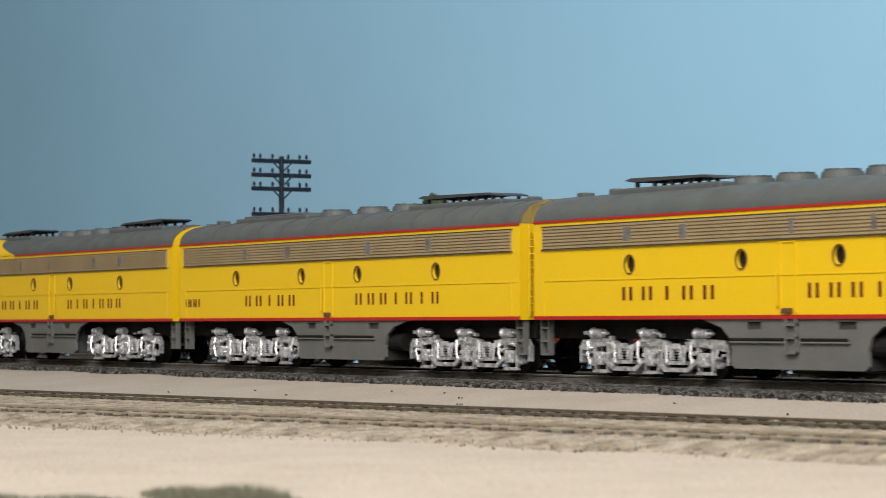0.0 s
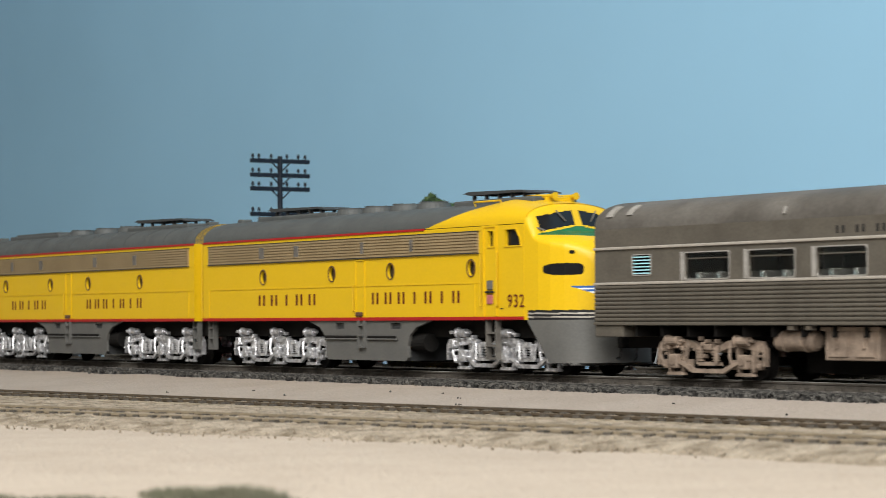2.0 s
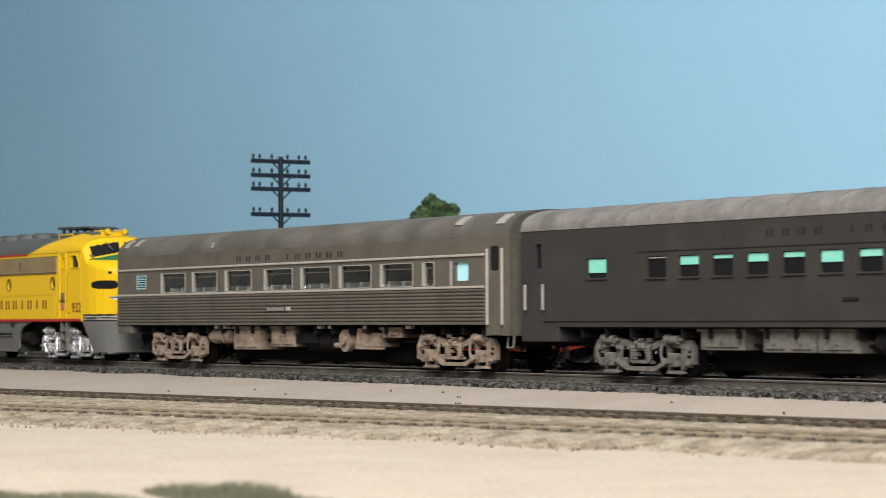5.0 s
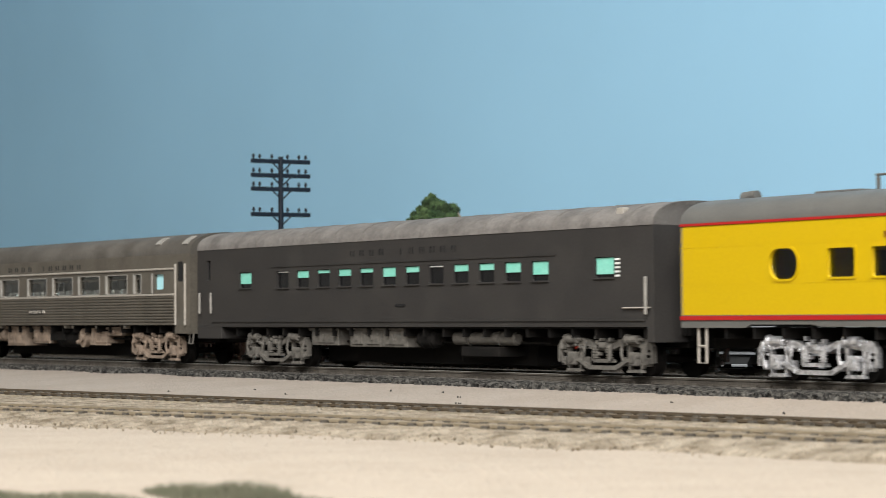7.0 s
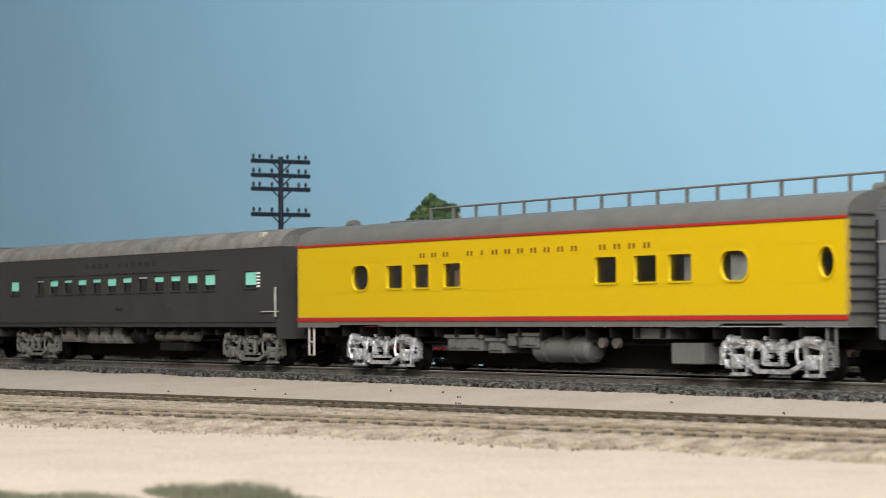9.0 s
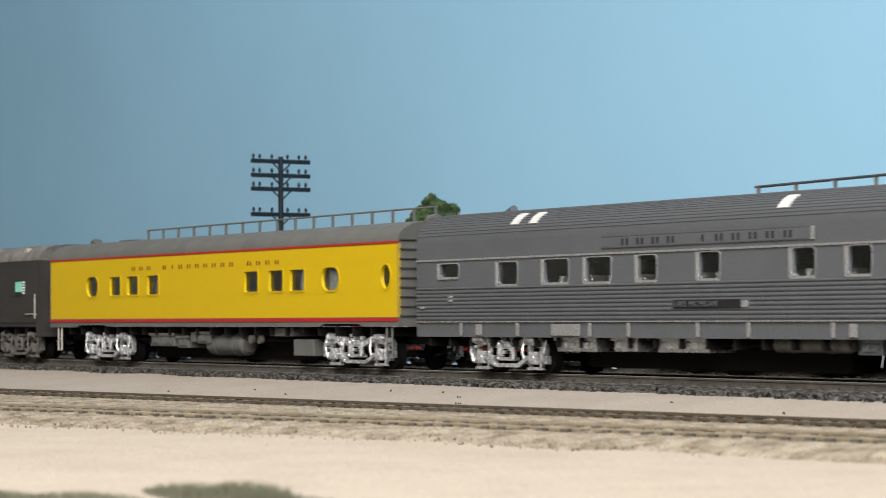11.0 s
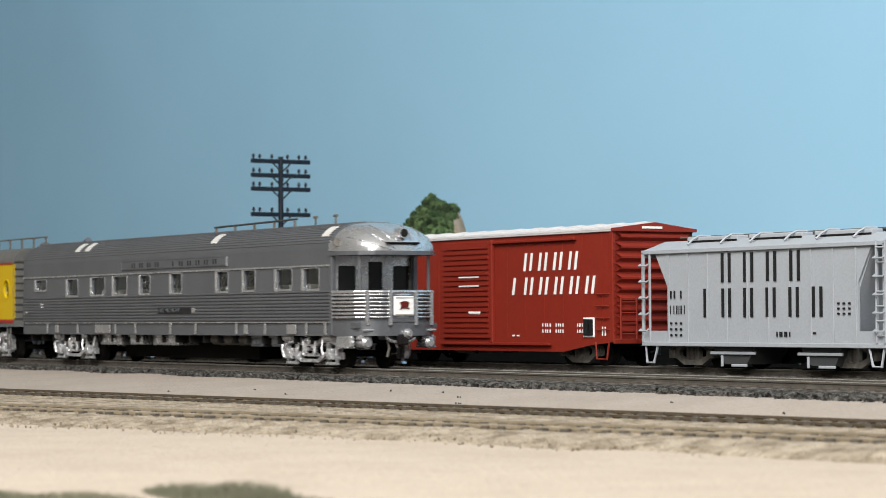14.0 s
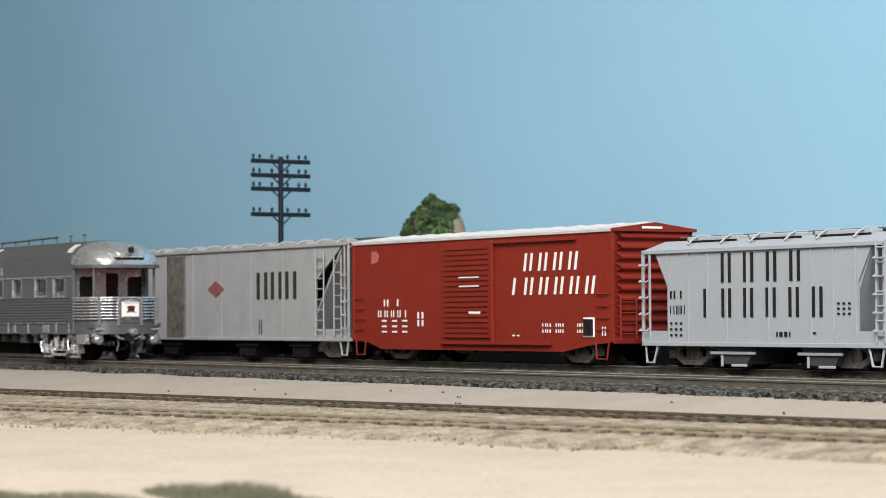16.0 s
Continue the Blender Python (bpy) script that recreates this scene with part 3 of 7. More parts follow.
def truck(car, s, axles, r, mat, half, key, length, moving=True, label=""):
    """A cast truck: frame with pedestals, equalisers, springs, journal boxes and wheelsets."""
    bm = fresh()
    x0, x1 = s - length / 2, s + length / 2
    zj = r
    big = len(axles) > 2
    zt = 0.0142 if big else 0.0122
    rnd = random.Random(7)
    for side in (-1, 1):
        yb = half * side

        def slab(pts, inn, out):
            u, v = yb - inn * side, yb + out * side
            prism(bm, pts, min(u, v), max(u, v))

        # arched top beam, dipping between the axles
        top, low = [(x0, 0.0086), (x0 + 0.0016, 0.0108)], [(x1, 0.0086), (x1 - 0.0016, 0.0078)]
        for a, b in zip(axles, axles[1:]):
            m, h = s + (a + b) / 2, (b - a) / 2
            top += [(m - h + 0.002, 0.0114), (m - h * 0.5, 0.0108), (m - h * 0.28, 0.0094), (m + h * 0.28, 0.0094), (m + h * 0.5, 0.0108), (m + h - 0.002, 0.0114)]
            low = low[:2] + [(m + h - 0.003, 0.0092), (m + h * 0.5, 0.0088), (m + h * 0.25, 0.0076), (m - h * 0.25, 0.0076), (m - h * 0.5, 0.0088), (m - h + 0.003, 0.0092)] + low[2:]
        slab(top + [(x1 - 0.0016, 0.0108)] + low + [(x0 + 0.0016, 0.0078)], 0.0016, 0.0)
        for a in axles:
            c = s + a
            for w in (-1, 1):
                slab([(c + w * 0.0025, 0.0020), (c + w * 0.0034, 0.0024), (c + w * 0.0042, 0.0096), (c + w * 0.0026, 0.0096)][::w], 0.0014, -0.0002)
            slab([(c - 0.0036, 0.0012), (c + 0.0036, 0.0012), (c + 0.0030, 0.0021), (c - 0.0030, 0.0021)], 0.0014, 0.0004)
            # brake hanger beside each wheel
            for w in (-1, 1):
                tube(bm, [(c + w * 0.0062, yb, 0.0104), (c + w * 0.0058, yb + 0.0006 * side, 0.0066), (c + w * 0.0052, yb + 0.0002 * side, 0.0036)], 0.00042, 6)
                box(bm, c + w * 0.0054 - 0.0007, c + w * 0.0054 + 0.0007, min(yb - 0.002 * side, yb), max(yb - 0.002 * side, yb), 0.0030, 0.0056, 0.0002)
            cyl(bm, (c - 0.0022, yb + 0.0006 * side, zt - 0.0014), (c + 0.0026, yb + 0.0006 * side, zt - 0.0014), 0.0013, 12)
            cyl(bm, (c + 0.0026, yb + 0.0006 * side, zt - 0.0014), (c + 0.0046, yb + 0.0006 * side, zt - 0.0014), 0.0005, 8)
            cyl(bm, (c - 0.0028, yb + 0.0006 * side, zt - 0.0014), (c - 0.0022, yb + 0.0006 * side, zt - 0.0014), 0.0017, 12)
        for a, b in zip(axles, axles[1:]):
            m, h = s + (a + b) / 2, (b - a) / 2
            # drop equaliser, spring plank and its swing hangers
            slab([(m - h + 0.001, 0.0048), (m - h + 0.0035, 0.0040), (m - h * 0.45, 0.0019), (m + h * 0.45, 0.0019), (m + h - 0.0035, 0.0040), (m + h - 0.001, 0.0048),
                  (m + h - 0.0035, 0.0052), (m + h * 0.4, 0.0031), (m - h * 0.4, 0.0031), (m - h + 0.0035, 0.0052)], 0.0002, 0.0007)
            slab([(m - 0.0040, 0.0040), (m + 0.0040, 0.0040), (m + 0.0034, 0.0050), (m - 0.0034, 0.0050)], 0.0016, 0.0010)
            for w in (-1, 1):
                tube(bm, [(m + w * 0.0044, yb + 0.0007 * side, 0.0096), (m + w * 0.0040, yb + 0.0010 * side, 0.0044)], 0.0004, 6)
            box(bm, m - 0.0016, m + 0.0016, min(yb, yb + 0.0010 * side), max(yb, yb + 0.0010 * side), 0.0082, 0.0100, 0.0003)
        for k in range(38 if big else 20):
            u = rnd.uniform(x0 + 0.001, x1 - 0.001)
            w, h = rnd.uniform(0.0004, 0.0014), rnd.uniform(0.0004, 0.0013)
            z = rnd.uniform(0.0078, zt - 0.0012) if k % 2 else rnd.uniform(0.0018, 0.0078)
            d = rnd.uniform(0.0004, 0.0018)
            box(bm, u - w / 2, u + w / 2, min(yb - 0.001 * side, yb + d * side), max(yb - 0.001 * side, yb + d * side), z, z + h, 0.0002)
        for e, w in ((x0, 1), (x1, -1)):
            slab([(e, 0.0040), (e + w * 0.0010, 0.0040), (e + w * 0.0010, 0.0088), (e, 0.0088)][::w], 0.0016, 0.0)
    box(bm, s - 0.003, s + 0.003, -half + 0.001, half - 0.001, 0.0075, 0.0105)
    t = piece("truck", bm, mat, car, label)
    for side in (-1, 1):
        y = side * (half + 0.0002)
        for a in axles:
            def journal():
                b = box(fresh(), -0.0019, 0.0019, -0.0010, 0.0010, -0.0021, 0.0019, 0.0004)
                cyl(b, (0, -0.0014, 0), (0, 0.0014, 0), 0.0012, 10)
                return b
            shared(key + "j", t, pose(s + a - OFF.x, y, zj), "journal_box", journal, mat)
        for a, b in zip(axles, axles[1:]):
            m = s + (a + b) / 2 - OFF.x
            for d in (-0.0034, 0.0034) if len(axles) == 2 else (-0.0022, 0.0022):
                shared(key + "s", t, pose(m + d, y + 0.0002 * side, 0.0052), "coil_spring", spring_mesh, mat)
    for a in axles:
        w = shared("wheel%.4f" % r, t, pose(s + a - OFF.x, 0, r), "wheelset", lambda: wheel_mesh(r), M_UNDER, "dark steel wheelset")
        if moving:
            WHEELS.append((w, s + a - OFF.x, r))
    return t


def coupler(car, s, way, y=0.0):
    bm = box(fresh(), min(s, s + way * 0.006), max(s, s + way * 0.006), y - 0.0012, y + 0.0012, 0.0088, 0.0112, 0.0003)
    e = s + way * 0.006
    box(bm, min(e, e + way * 0.0026), max(e, e + way * 0.0026), y - 0.0022, y + 0.0016, 0.0082, 0.0118, 0.0005)
    tube(bm, [(e, y - 0.0006, 0.0085), (e, y - 0.001, 0.0055), (e - way * 0.002, y - 0.003, 0.0048)], 0.0003, 5)
    return piece("coupler", bm, M_UNDER, car)


def end_wall(car, s, way, w, zb, eave, top, mat, dia=True, label=""):
    """Car end: an arched plate with a ribbed diaphragm round the gangway."""
    bm = fresh()
    sec = roof_section(s, w, eave, top)
    pts = [(-w, zb)] + [(y, z) for _, y, z in sec] + [(w, zb)]
    a = [bm.verts.new((s, y, z)) for y, z in pts]
    b = [bm.verts.new((s - way * 0.001, y, z)) for y, z in pts]
    n = len(pts)
    for i in range(n):
        j = (i + 1) % n
        bm.faces.new((a[i], a[j], b[j], b[i]))
    bm.faces.new(a)
    bm.faces.new(b[::-1])
    e = piece("end_wall", bm, mat, car, label)
    if dia:
        bm = fresh()
        for k in range(4):
            c = s + way * 0.0010 * k
            lo, hi = min(c, c + way * 0.0006), max(c, c + way * 0.0006)
            q = 0.0078 - 0.0004 * (k % 2)
            box(bm, lo, hi, -q, -q + 0.0016, 0.012, 0.042)
            box(bm, lo, hi, q - 0.0016, q, 0.012, 0.042)
            box(bm, lo, hi, -q, q, 0.0405, 0.0422)
        piece("diaphragm", bm, M_UNDER, e, "black ribbed gangway diaphragm")
    return e


def coach_side(car, s0, s1, zb, zt, w, holes, mat, label=""):
    out = None
    for side in (-1, 1):
        bm = fresh()
        plate(bm, rect(s0, s1, zb, zt), holes, side * w, side * (w - 0.0010))
        p = piece("side_panel", bm, mat, car, label)
        out = out or p
    return out


def pane(parent, loop, y, mat=None, name="window_pane", label=""):
    bm = prism(fresh(), loop, y, y + 0.0003)
    o = piece(name, bm, mat or M_GLASS, parent, label)
    o.visible_shadow = (mat is not None)
    return o


def frame_ring(parent, loop, grow, y0, y1, mat, name="window_frame", label=""):
    cx = sum(p[0] for p in loop) / len(loop)
    cz = sum(p[1] for p in loop) / len(loop)
    hx = max(p[0] for p in loop) - cx
    hz = max(p[1] for p in loop) - cz
    big = [(cx + (x - cx) * (hx + grow) / hx, cz + (z - cz) * (hz + grow) / hz) for x, z in loop]
    return piece(name, plate(fresh(), big, [loop], y0, y1), mat, parent, label)


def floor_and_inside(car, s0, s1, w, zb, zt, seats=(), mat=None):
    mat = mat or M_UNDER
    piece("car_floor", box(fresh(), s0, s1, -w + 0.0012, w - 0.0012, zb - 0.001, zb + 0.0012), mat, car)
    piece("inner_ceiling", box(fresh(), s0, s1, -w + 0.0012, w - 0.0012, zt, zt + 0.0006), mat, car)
    for s in seats:
        def seat():
            b = box(fresh(), -0.0022, 0.0022, -0.0050, 0.0050, 0, 0.0045, 0.0006)
            box(b, 0.0012, 0.0026, -0.0050, 0.0050, 0.0030, 0.0105, 0.0006)
            return b
        for y in (-0.0105, 0.0105):
            o = shared("seat", car, pose(s - OFF.x, y, zb + 0.0030), "seat", seat, M_SEAT, "grey-green double coach seat")
            # strip on the seat top, added to imitate reflections along the window sills
            shared("cover", o, Matrix(), "headrest_cover", lambda: box(fresh(), 0.0009, 0.0029, -0.0046, 0.0046, 0.0086, 0.0109, 0.0003), M_GEAR_GREY, "grey seat-top strip standing in for sill reflections")


def grab(car, s, y, z0, z1, mat, name="grab_iron"):
    d = -0.0007 if y < 0 else 0.0007
    return piece(name, tube(fresh(), [(s, y, z0), (s, y + d, z0 + 0.0003), (s, y + d, z1 - 0.0003), (s, y, z1)], 0.00025, 6), mat, car)


def box_part(car, name, b, mat, label="", bevel=0.0003):
    return piece(name, box(fresh(), *b, bevel), mat, car, label)


def underbody_box(car, s0, s1, z0, z1, mat, label="", doors=0):
    y = 0.0148
    o = None
    for side in (-1, 1):
        b = fresh()
        box(b, s0, s1, min(side * y, side * 0.004), max(side * y, side * 0.004), z0, z1, 0.0003)
        for k in range(doors):
            a = s0 + (s1 - s0) * (k + 0.14) / doors
            c = s0 + (s1 - s0) * (k + 0.86) / doors
            box(b, a, c, min(side * y, side * (y + 0.0004)), max(side * y, side * (y + 0.0004)), z0 + 0.001, z1 - 0.0012)
            box(b, (a + c) / 2 - 0.0004, (a + c) / 2 + 0.0004, min(side * y, side * (y + 0.0009)), max(side * y, side * (y + 0.0009)), (z0 + z1) / 2 - 0.001, (z0 + z1) / 2 + 0.0008)
        if doors:
            box(b, s0 - 0.001, s1 + 0.001, min(side * y, side * (y + 0.0006)), max(side * y, side * (y + 0.0006)), z1 - 0.0008, z1 + 0.0002)
        o = piece("equipment_box", b, mat, car, label)
    return o


def tank(car, s0, s1, y, z, r, mat, label=""):
    for side in (-1, 1):
        pts = [(s0, r * 0.7), (s0 + r * 0.35, r), (s1 - r * 0.35, r), (s1, r * 0.7)]
        b = fresh()
        loft(b, [[(s, side * y + q * math.cos(2 * math.pi * k / 16), z + q * math.sin(2 * math.pi * k / 16)) for k in range(16)] for s, q in pts])
        t = piece("air_tank", b, mat, car, label, smooth=True)
        for s in (s0 + (s1 - s0) * 0.25, s0 + (s1 - s0) * 0.75):
            piece("tank_strap", cyl(fresh(), (s - 0.0004, side * y, z), (s + 0.0004, side * y, z), r + 0.0003, 14), mat, t)


def centre_sill(car, s0, s1, top):
    b = box(fresh(), s0, s1, -0.005, 0.005, 0.0085, top)
    # added dark block that fills the shaded gap under the car's middle
    box(b, s0 + 0.078, s1 - 0.078, -0.004, 0.006, 0.0022, 0.0086)
    for k in range(int((s1 - s0) / 0.012)):
        s = s0 + 0.006 + k * 0.012
        prism(b, [(s, top - 0.003), (s + 0.0008, top - 0.003), (s + 0.0008, top), (s, top)], -0.0165, 0.0165)
    tube(b, [(s0 + 0.06, -0.011, 0.0095), (s1 - 0.06, -0.011, 0.0095)], 0.0005, 6)
    return piece("underframe", b, M_UNDER, car)


# ---------------------------------------------------------------- locomotives
E_W, E_ZB, E_EAVE, E_TOP = 0.0178, 0.0168, 0.0450, 0.0545


def porthole(parent, s, z, side, r=0.0022):
    y = side * (E_W + 0.0002)
    loop = oval(s, z, r, r * 1.15)
    frame_ring(parent, loop, 0.00035, y - 0.0002 * side, y + 0.00008 * side, M_BRASS, "porthole_frame")
    pane(parent, oval(s, z, r, r * 1.15), side * (E_W - 0.0011), M_GLASSDARK, "porthole_glass")


def engine_truck(car, s, key):
    return truck(car, s, (-0.0245, 0.0, 0.0245), 0.0055, M_SILVER, 0.0142, key, 0.070, label="bright silver six-wheel truck")


def louvre_band(car, side, s0, s1, z0, z1):
    """Side air-intake grille: a backing and long horizontal louvres with a few blanking plates."""
    y = side * E_W
    g = piece("grille", box(fresh(), s0, s1, min(y, y + side * 0.0002), max(y, y + side * 0.0002), z0, z1), M_GRILLE, car, "dull stainless air-intake grille")
    n = 7
    for k in range(n):
        z = z0 + (z1 - z0) * (k + 0.5) / n
        b = prism(fresh(), [(s0 + 0.0006, z - 0.0003), (s1 - 0.0006, z - 0.0003), (s1 - 0.0006, z + 0.0003), (s0 + 0.0006, z + 0.0003)], y + side * 0.0001, y + side * 0.00055)
        piece("louvre", b, M_GRILLE, g)
    rnd = random.Random(int(abs(s0) * 1e4))
    for s in (0.22, 0.36, 0.61, 0.78):
        c = s0 + (s1 - s0) * s
        w = rnd.uniform(0.002, 0.0045)
        box_part(g, "blanking_plate", (c, c + w, min(y, y + side * 0.0006), max(y, y + side * 0.0006), z0 + 0.0012, z1 - 0.0012), M_GEAR_GREY)
    for zz in (z0 - 0.0002, z1):
        piece("grille_trim", box(fresh(), s0 - 0.0004, s1 + 0.0004, min(y, y + side * 0.0006), max(y, y + side * 0.0006), zz, zz + 0.0002), M_MIST_DARK, g)
    return g


def engine_roof_gear(car, fans, hatches, lumps):
    for s in fans:
        b = cyl(fresh(), (s, 0, E_TOP - 0.001), (s, 0, E_TOP + 0.0016), 0.0062, 24, 0.0056)
        cyl(b, (s, 0, E_TOP + 0.0016), (s, 0, E_TOP + 0.0021), 0.0050, 20)
        f = piece("roof_fan", b, M_DECK, car, "round grey roof fan housing")
        b = fresh()
        for k in range(6):
            a = math.pi * k / 6
            tube(b, [(s - 0.005 * math.cos(a), -0.005 * math.sin(a), E_TOP + 0.0022), (s + 0.005 * math.cos(a), 0.005 * math.sin(a), E_TOP + 0.0022)], 0.00018, 4)
        piece("fan_grille", b, M_MIST_DARK, f)
    for s0, s1, awning in hatches:
        h = box_part(car, "roof_hatch", (s0 - 0.003, s1 + 0.006, -0.0085, 0.0085, E_TOP - 0.003, E_TOP + 0.0010), M_DECK, "raised grey roof hatch", 0.0006)
        b = fresh()
        if awning:
            prism(b, [(s0, E_TOP + 0.0034), (s0 + 0.004, E_TOP + 0.0027), (s1 - 0.004, E_TOP + 0.0027), (s1, E_TOP + 0.0022), (s1, E_TOP + 0.0026), (s1 - 0.004, E_TOP + 0.0034), (s0 + 0.003, E_TOP + 0.0040)], -0.0065, 0.0065)
            for k in range(5):
                s = s0 + 0.004 + (s1 - s0 - 0.008) * k / 4
                for y in (-0.0055, 0.0045):
                    box(b, s, s + 0.001, y, y + 0.001, E_TOP + 0.0008, E_TOP + 0.0028)
            piece("hatch_awning", b, M_MIST_DARK, h, "dark sheet awning on short posts")
        else:
            box(b, s0, s1, -0.0065, 0.0065, E_TOP + 0.0008, E_TOP + 0.0019, 0.0005)
            piece("hatch_cover", b, M_DECK, h)
    for s, y, l, z in lumps:
        box_part(car, "roof_vent", (s, s + l, y - 0.0022, y + 0.0022, E_TOP - 0.002, E_TOP + z), M_DECK, "", 0.0005)


def engine_body(car, s0, s1, roof1, ports, grille, doors):
    """Flat yellow sides with red sill stripe and grilles between s0 and s1."""
    for side in (-1, 1):
        y = side * E_W
        holes = [oval(s, z, 0.0022, 0.00253) for s, z in ports]
        b = plate(fresh(), rect(s0, s1, E_ZB + 0.0011, E_EAVE + 0.0013), holes, y, y - side * 0.001)
        p = piece("side_panel", b, M_YELLOW, car, "armour yellow flat side sheet")
        for s, z in ports:
            porthole(p, s, z, side)
        b = box(fresh(), s0, s1, min(y, y + side * 0.0003), max(y, y + side * 0.0003), E_ZB, E_ZB + 0.0011)
        piece("sill_stripe", b, M_RED, p, "red sill stripe")
        b = box(fresh(), s0, roof1, min(y, y + side * 0.0003), max(y, y + side * 0.0003), E_EAVE + 0.0010, E_EAVE + 0.0017)
        piece("eave_stripe", b, M_RED, p, "thin red eave stripe")
        louvre_band(car, side, grille[0], grille[1], 0.0380, 0.0448)
        # raised batten lines and doors in the side sheets
        b = fresh()
        box(b, s0 + 0.004, s1 - 0.002, min(y, y + side * 0.00018), max(y, y + side * 0.00018), 0.02835, 0.0286)
        for d in doors:
            box(b, d, d + 0.0005, min(y, y + side * 0.0003), max(y, y + side * 0.0003), 0.0185, 0.0372)
            box(b, d + 0.0060, d + 0.0065, min(y, y + side * 0.0003), max(y, y + side * 0.0003), 0.0185, 0.0372)
            box(b, d, d + 0.0065, min(y, y + side * 0.0003), max(y, y + side * 0.0003), 0.0370, 0.0374)
        for e in (s0 + 0.0045, s1 - 0.0055):
            box(b, e, e + 0.0010, min(y, y + side * 0.0002), max(y, y + side * 0.0002), 0.018, 0.0284)
        piece("batten", b, M_YELLOW, p)
        for d in doors:
            box_part(p, "door_step", (d + 0.001, d + 0.0052, min(y, y + side * 0.0009), max(y, y + side * 0.0009), 0.0183, 0.0197), M_BRASS)
            grab(p, d - 0.0006, y, 0.020, 0.029, M_YELLOW)


def engine_skirt(car, s0, s1, mid):
    """Grey fuel-tank skirt with sloping ends, slots and a middle step."""
    pts = [(s0, E_ZB), (s0 + 0.002, 0.0162), (s0 + 0.008, 0.0146), (s0 + 0.0115, 0.0118), (s0 + 0.0128, 0.0085), (s0 + 0.0125, 0.0046), (s0 + 0.0140, 0.0034),
           (s1 - 0.0160, 0.0034), (s1 - 0.0145, 0.0046), (s1 - 0.0148, 0.0085), (s1 - 0.0135, 0.0118), (s1 - 0.0095, 0.0146), (s1 - 0.002, 0.0162), (s1, E_ZB)]
    for side in (-1, 1):
        y = side * (E_W - 0.0004)
        slots = [rect(s0 + 0.019, s0 + 0.025, 0.0140, 0.0160), rect(s1 - 0.026, s1 - 0.019, 0.0140, 0.0160)]
        b = plate(fresh(), pts, slots, y, y - side * 0.001)
        k = piece("tank_skirt", b, M_MIST, car, "grey fuel tank skirt")
        for a, c in ((s0 + 0.012, mid - 0.003), (mid + 0.003, s1 - 0.022)):
            box_part(k, "skirt_slot", (a, c, min(y, y + side * 0.0004), max(y, y + side * 0.0004), 0.0108, 0.0117), M_UNDER)
            box_part(k, "skirt_rail", (a, c + 0.001, min(y, y + side * 0.0007), max(y, y + side * 0.0007), 0.0102, 0.0108), M_MIST)
        b = fresh()
        for sx in (-0.0022, 0.0018):
            box(b, mid + sx, mid + sx + 0.0005, min(y, y + side * 0.0012), max(y, y + side * 0.0012), 0.0075, E_ZB)
        for z in (0.0075, 0.0115, 0.0150):
            box(b, mid - 0.0022, mid + 0.0023, min(y, y + side * 0.0012), max(y, y + side * 0.0012), z, z + 0.0006)
        piece("side_step", b, M_MIST, k)
    for side in (-1, 1):
        piece("end_tank", cyl(fresh(), (s1 - 0.016, side * 0.0135, 0.0095), (s1 - 0.0065, side * 0.0135, 0.0095), 0.0030, 16), M_UNDER, car, "dark air tank behind the skirt")
    b = box(fresh(), s0 + 0.0145, s1 - 0.0165, -0.0165, 0.0165, 0.0034, E_ZB - 0.001)
    piece("fuel_tank", b, M_MIST_DARK, car)


def engine_end(car, s, way):
    """Yellow flat end with ladder and gangway."""
    e = end_wall(car, s, way, E_W - 0.0002, E_ZB, E_EAVE, E_TOP, M_YELLOW, True, "yellow end sheet")
    b = fresh()
    for y in (-0.0150, -0.0105):
        tube(b, [(s + way * 0.0012, y, 0.018), (s + way * 0.0012, y, 0.046)], 0.0003, 6)
    for k in range(12):
        z = 0.0195 + k * 0.0022
        tube(b, [(s + way * 0.0012, -0.0150, z), (s + way * 0.0012, -0.0105, z)], 0.00025, 5)
    piece("ladder", b, M_YELLOW, e)
    for y in (-0.0160, 0.0140):
        b = fresh()
        for z in (0.0060, 0.0100, 0.0140):
            box(b, min(s - way * 0.0045, s - way * 0.001), max(s - way * 0.0045, s - way * 0.001), y, y + 0.0020, z, z + 0.0006)
        box(b, s - way * 0.0047 - 0.0003, s - way * 0.0047 + 0.0003, y, y + 0.0020, 0.0060, E_ZB)
        box(b, s - way * 0.001 - 0.0003, s - way * 0.001 + 0.0003, y, y + 0.0020, 0.0060, E_ZB)
        piece("end_step", b, M_MIST, e)


def engine_roof(car, s0, s1):
    piece("roof", roof_shell(fresh(), s0, s1, E_W - 0.0001, E_EAVE + 0.0015, E_TOP, 10, 0.85), M_DECK, car, "grey curved roof", True)
    b = fresh()
    for k in range(int((s1 - s0) / 0.018)):
        s = s0 + 0.009 + k * 0.018
        secs = [roof_section(s + d, E_W, E_EAVE + 0.0016, E_TOP + 0.00018, p=0.85) for d in (0, 0.0005)]
        loft(b, secs)
    piece("roof_seam", b, M_DECK, car)


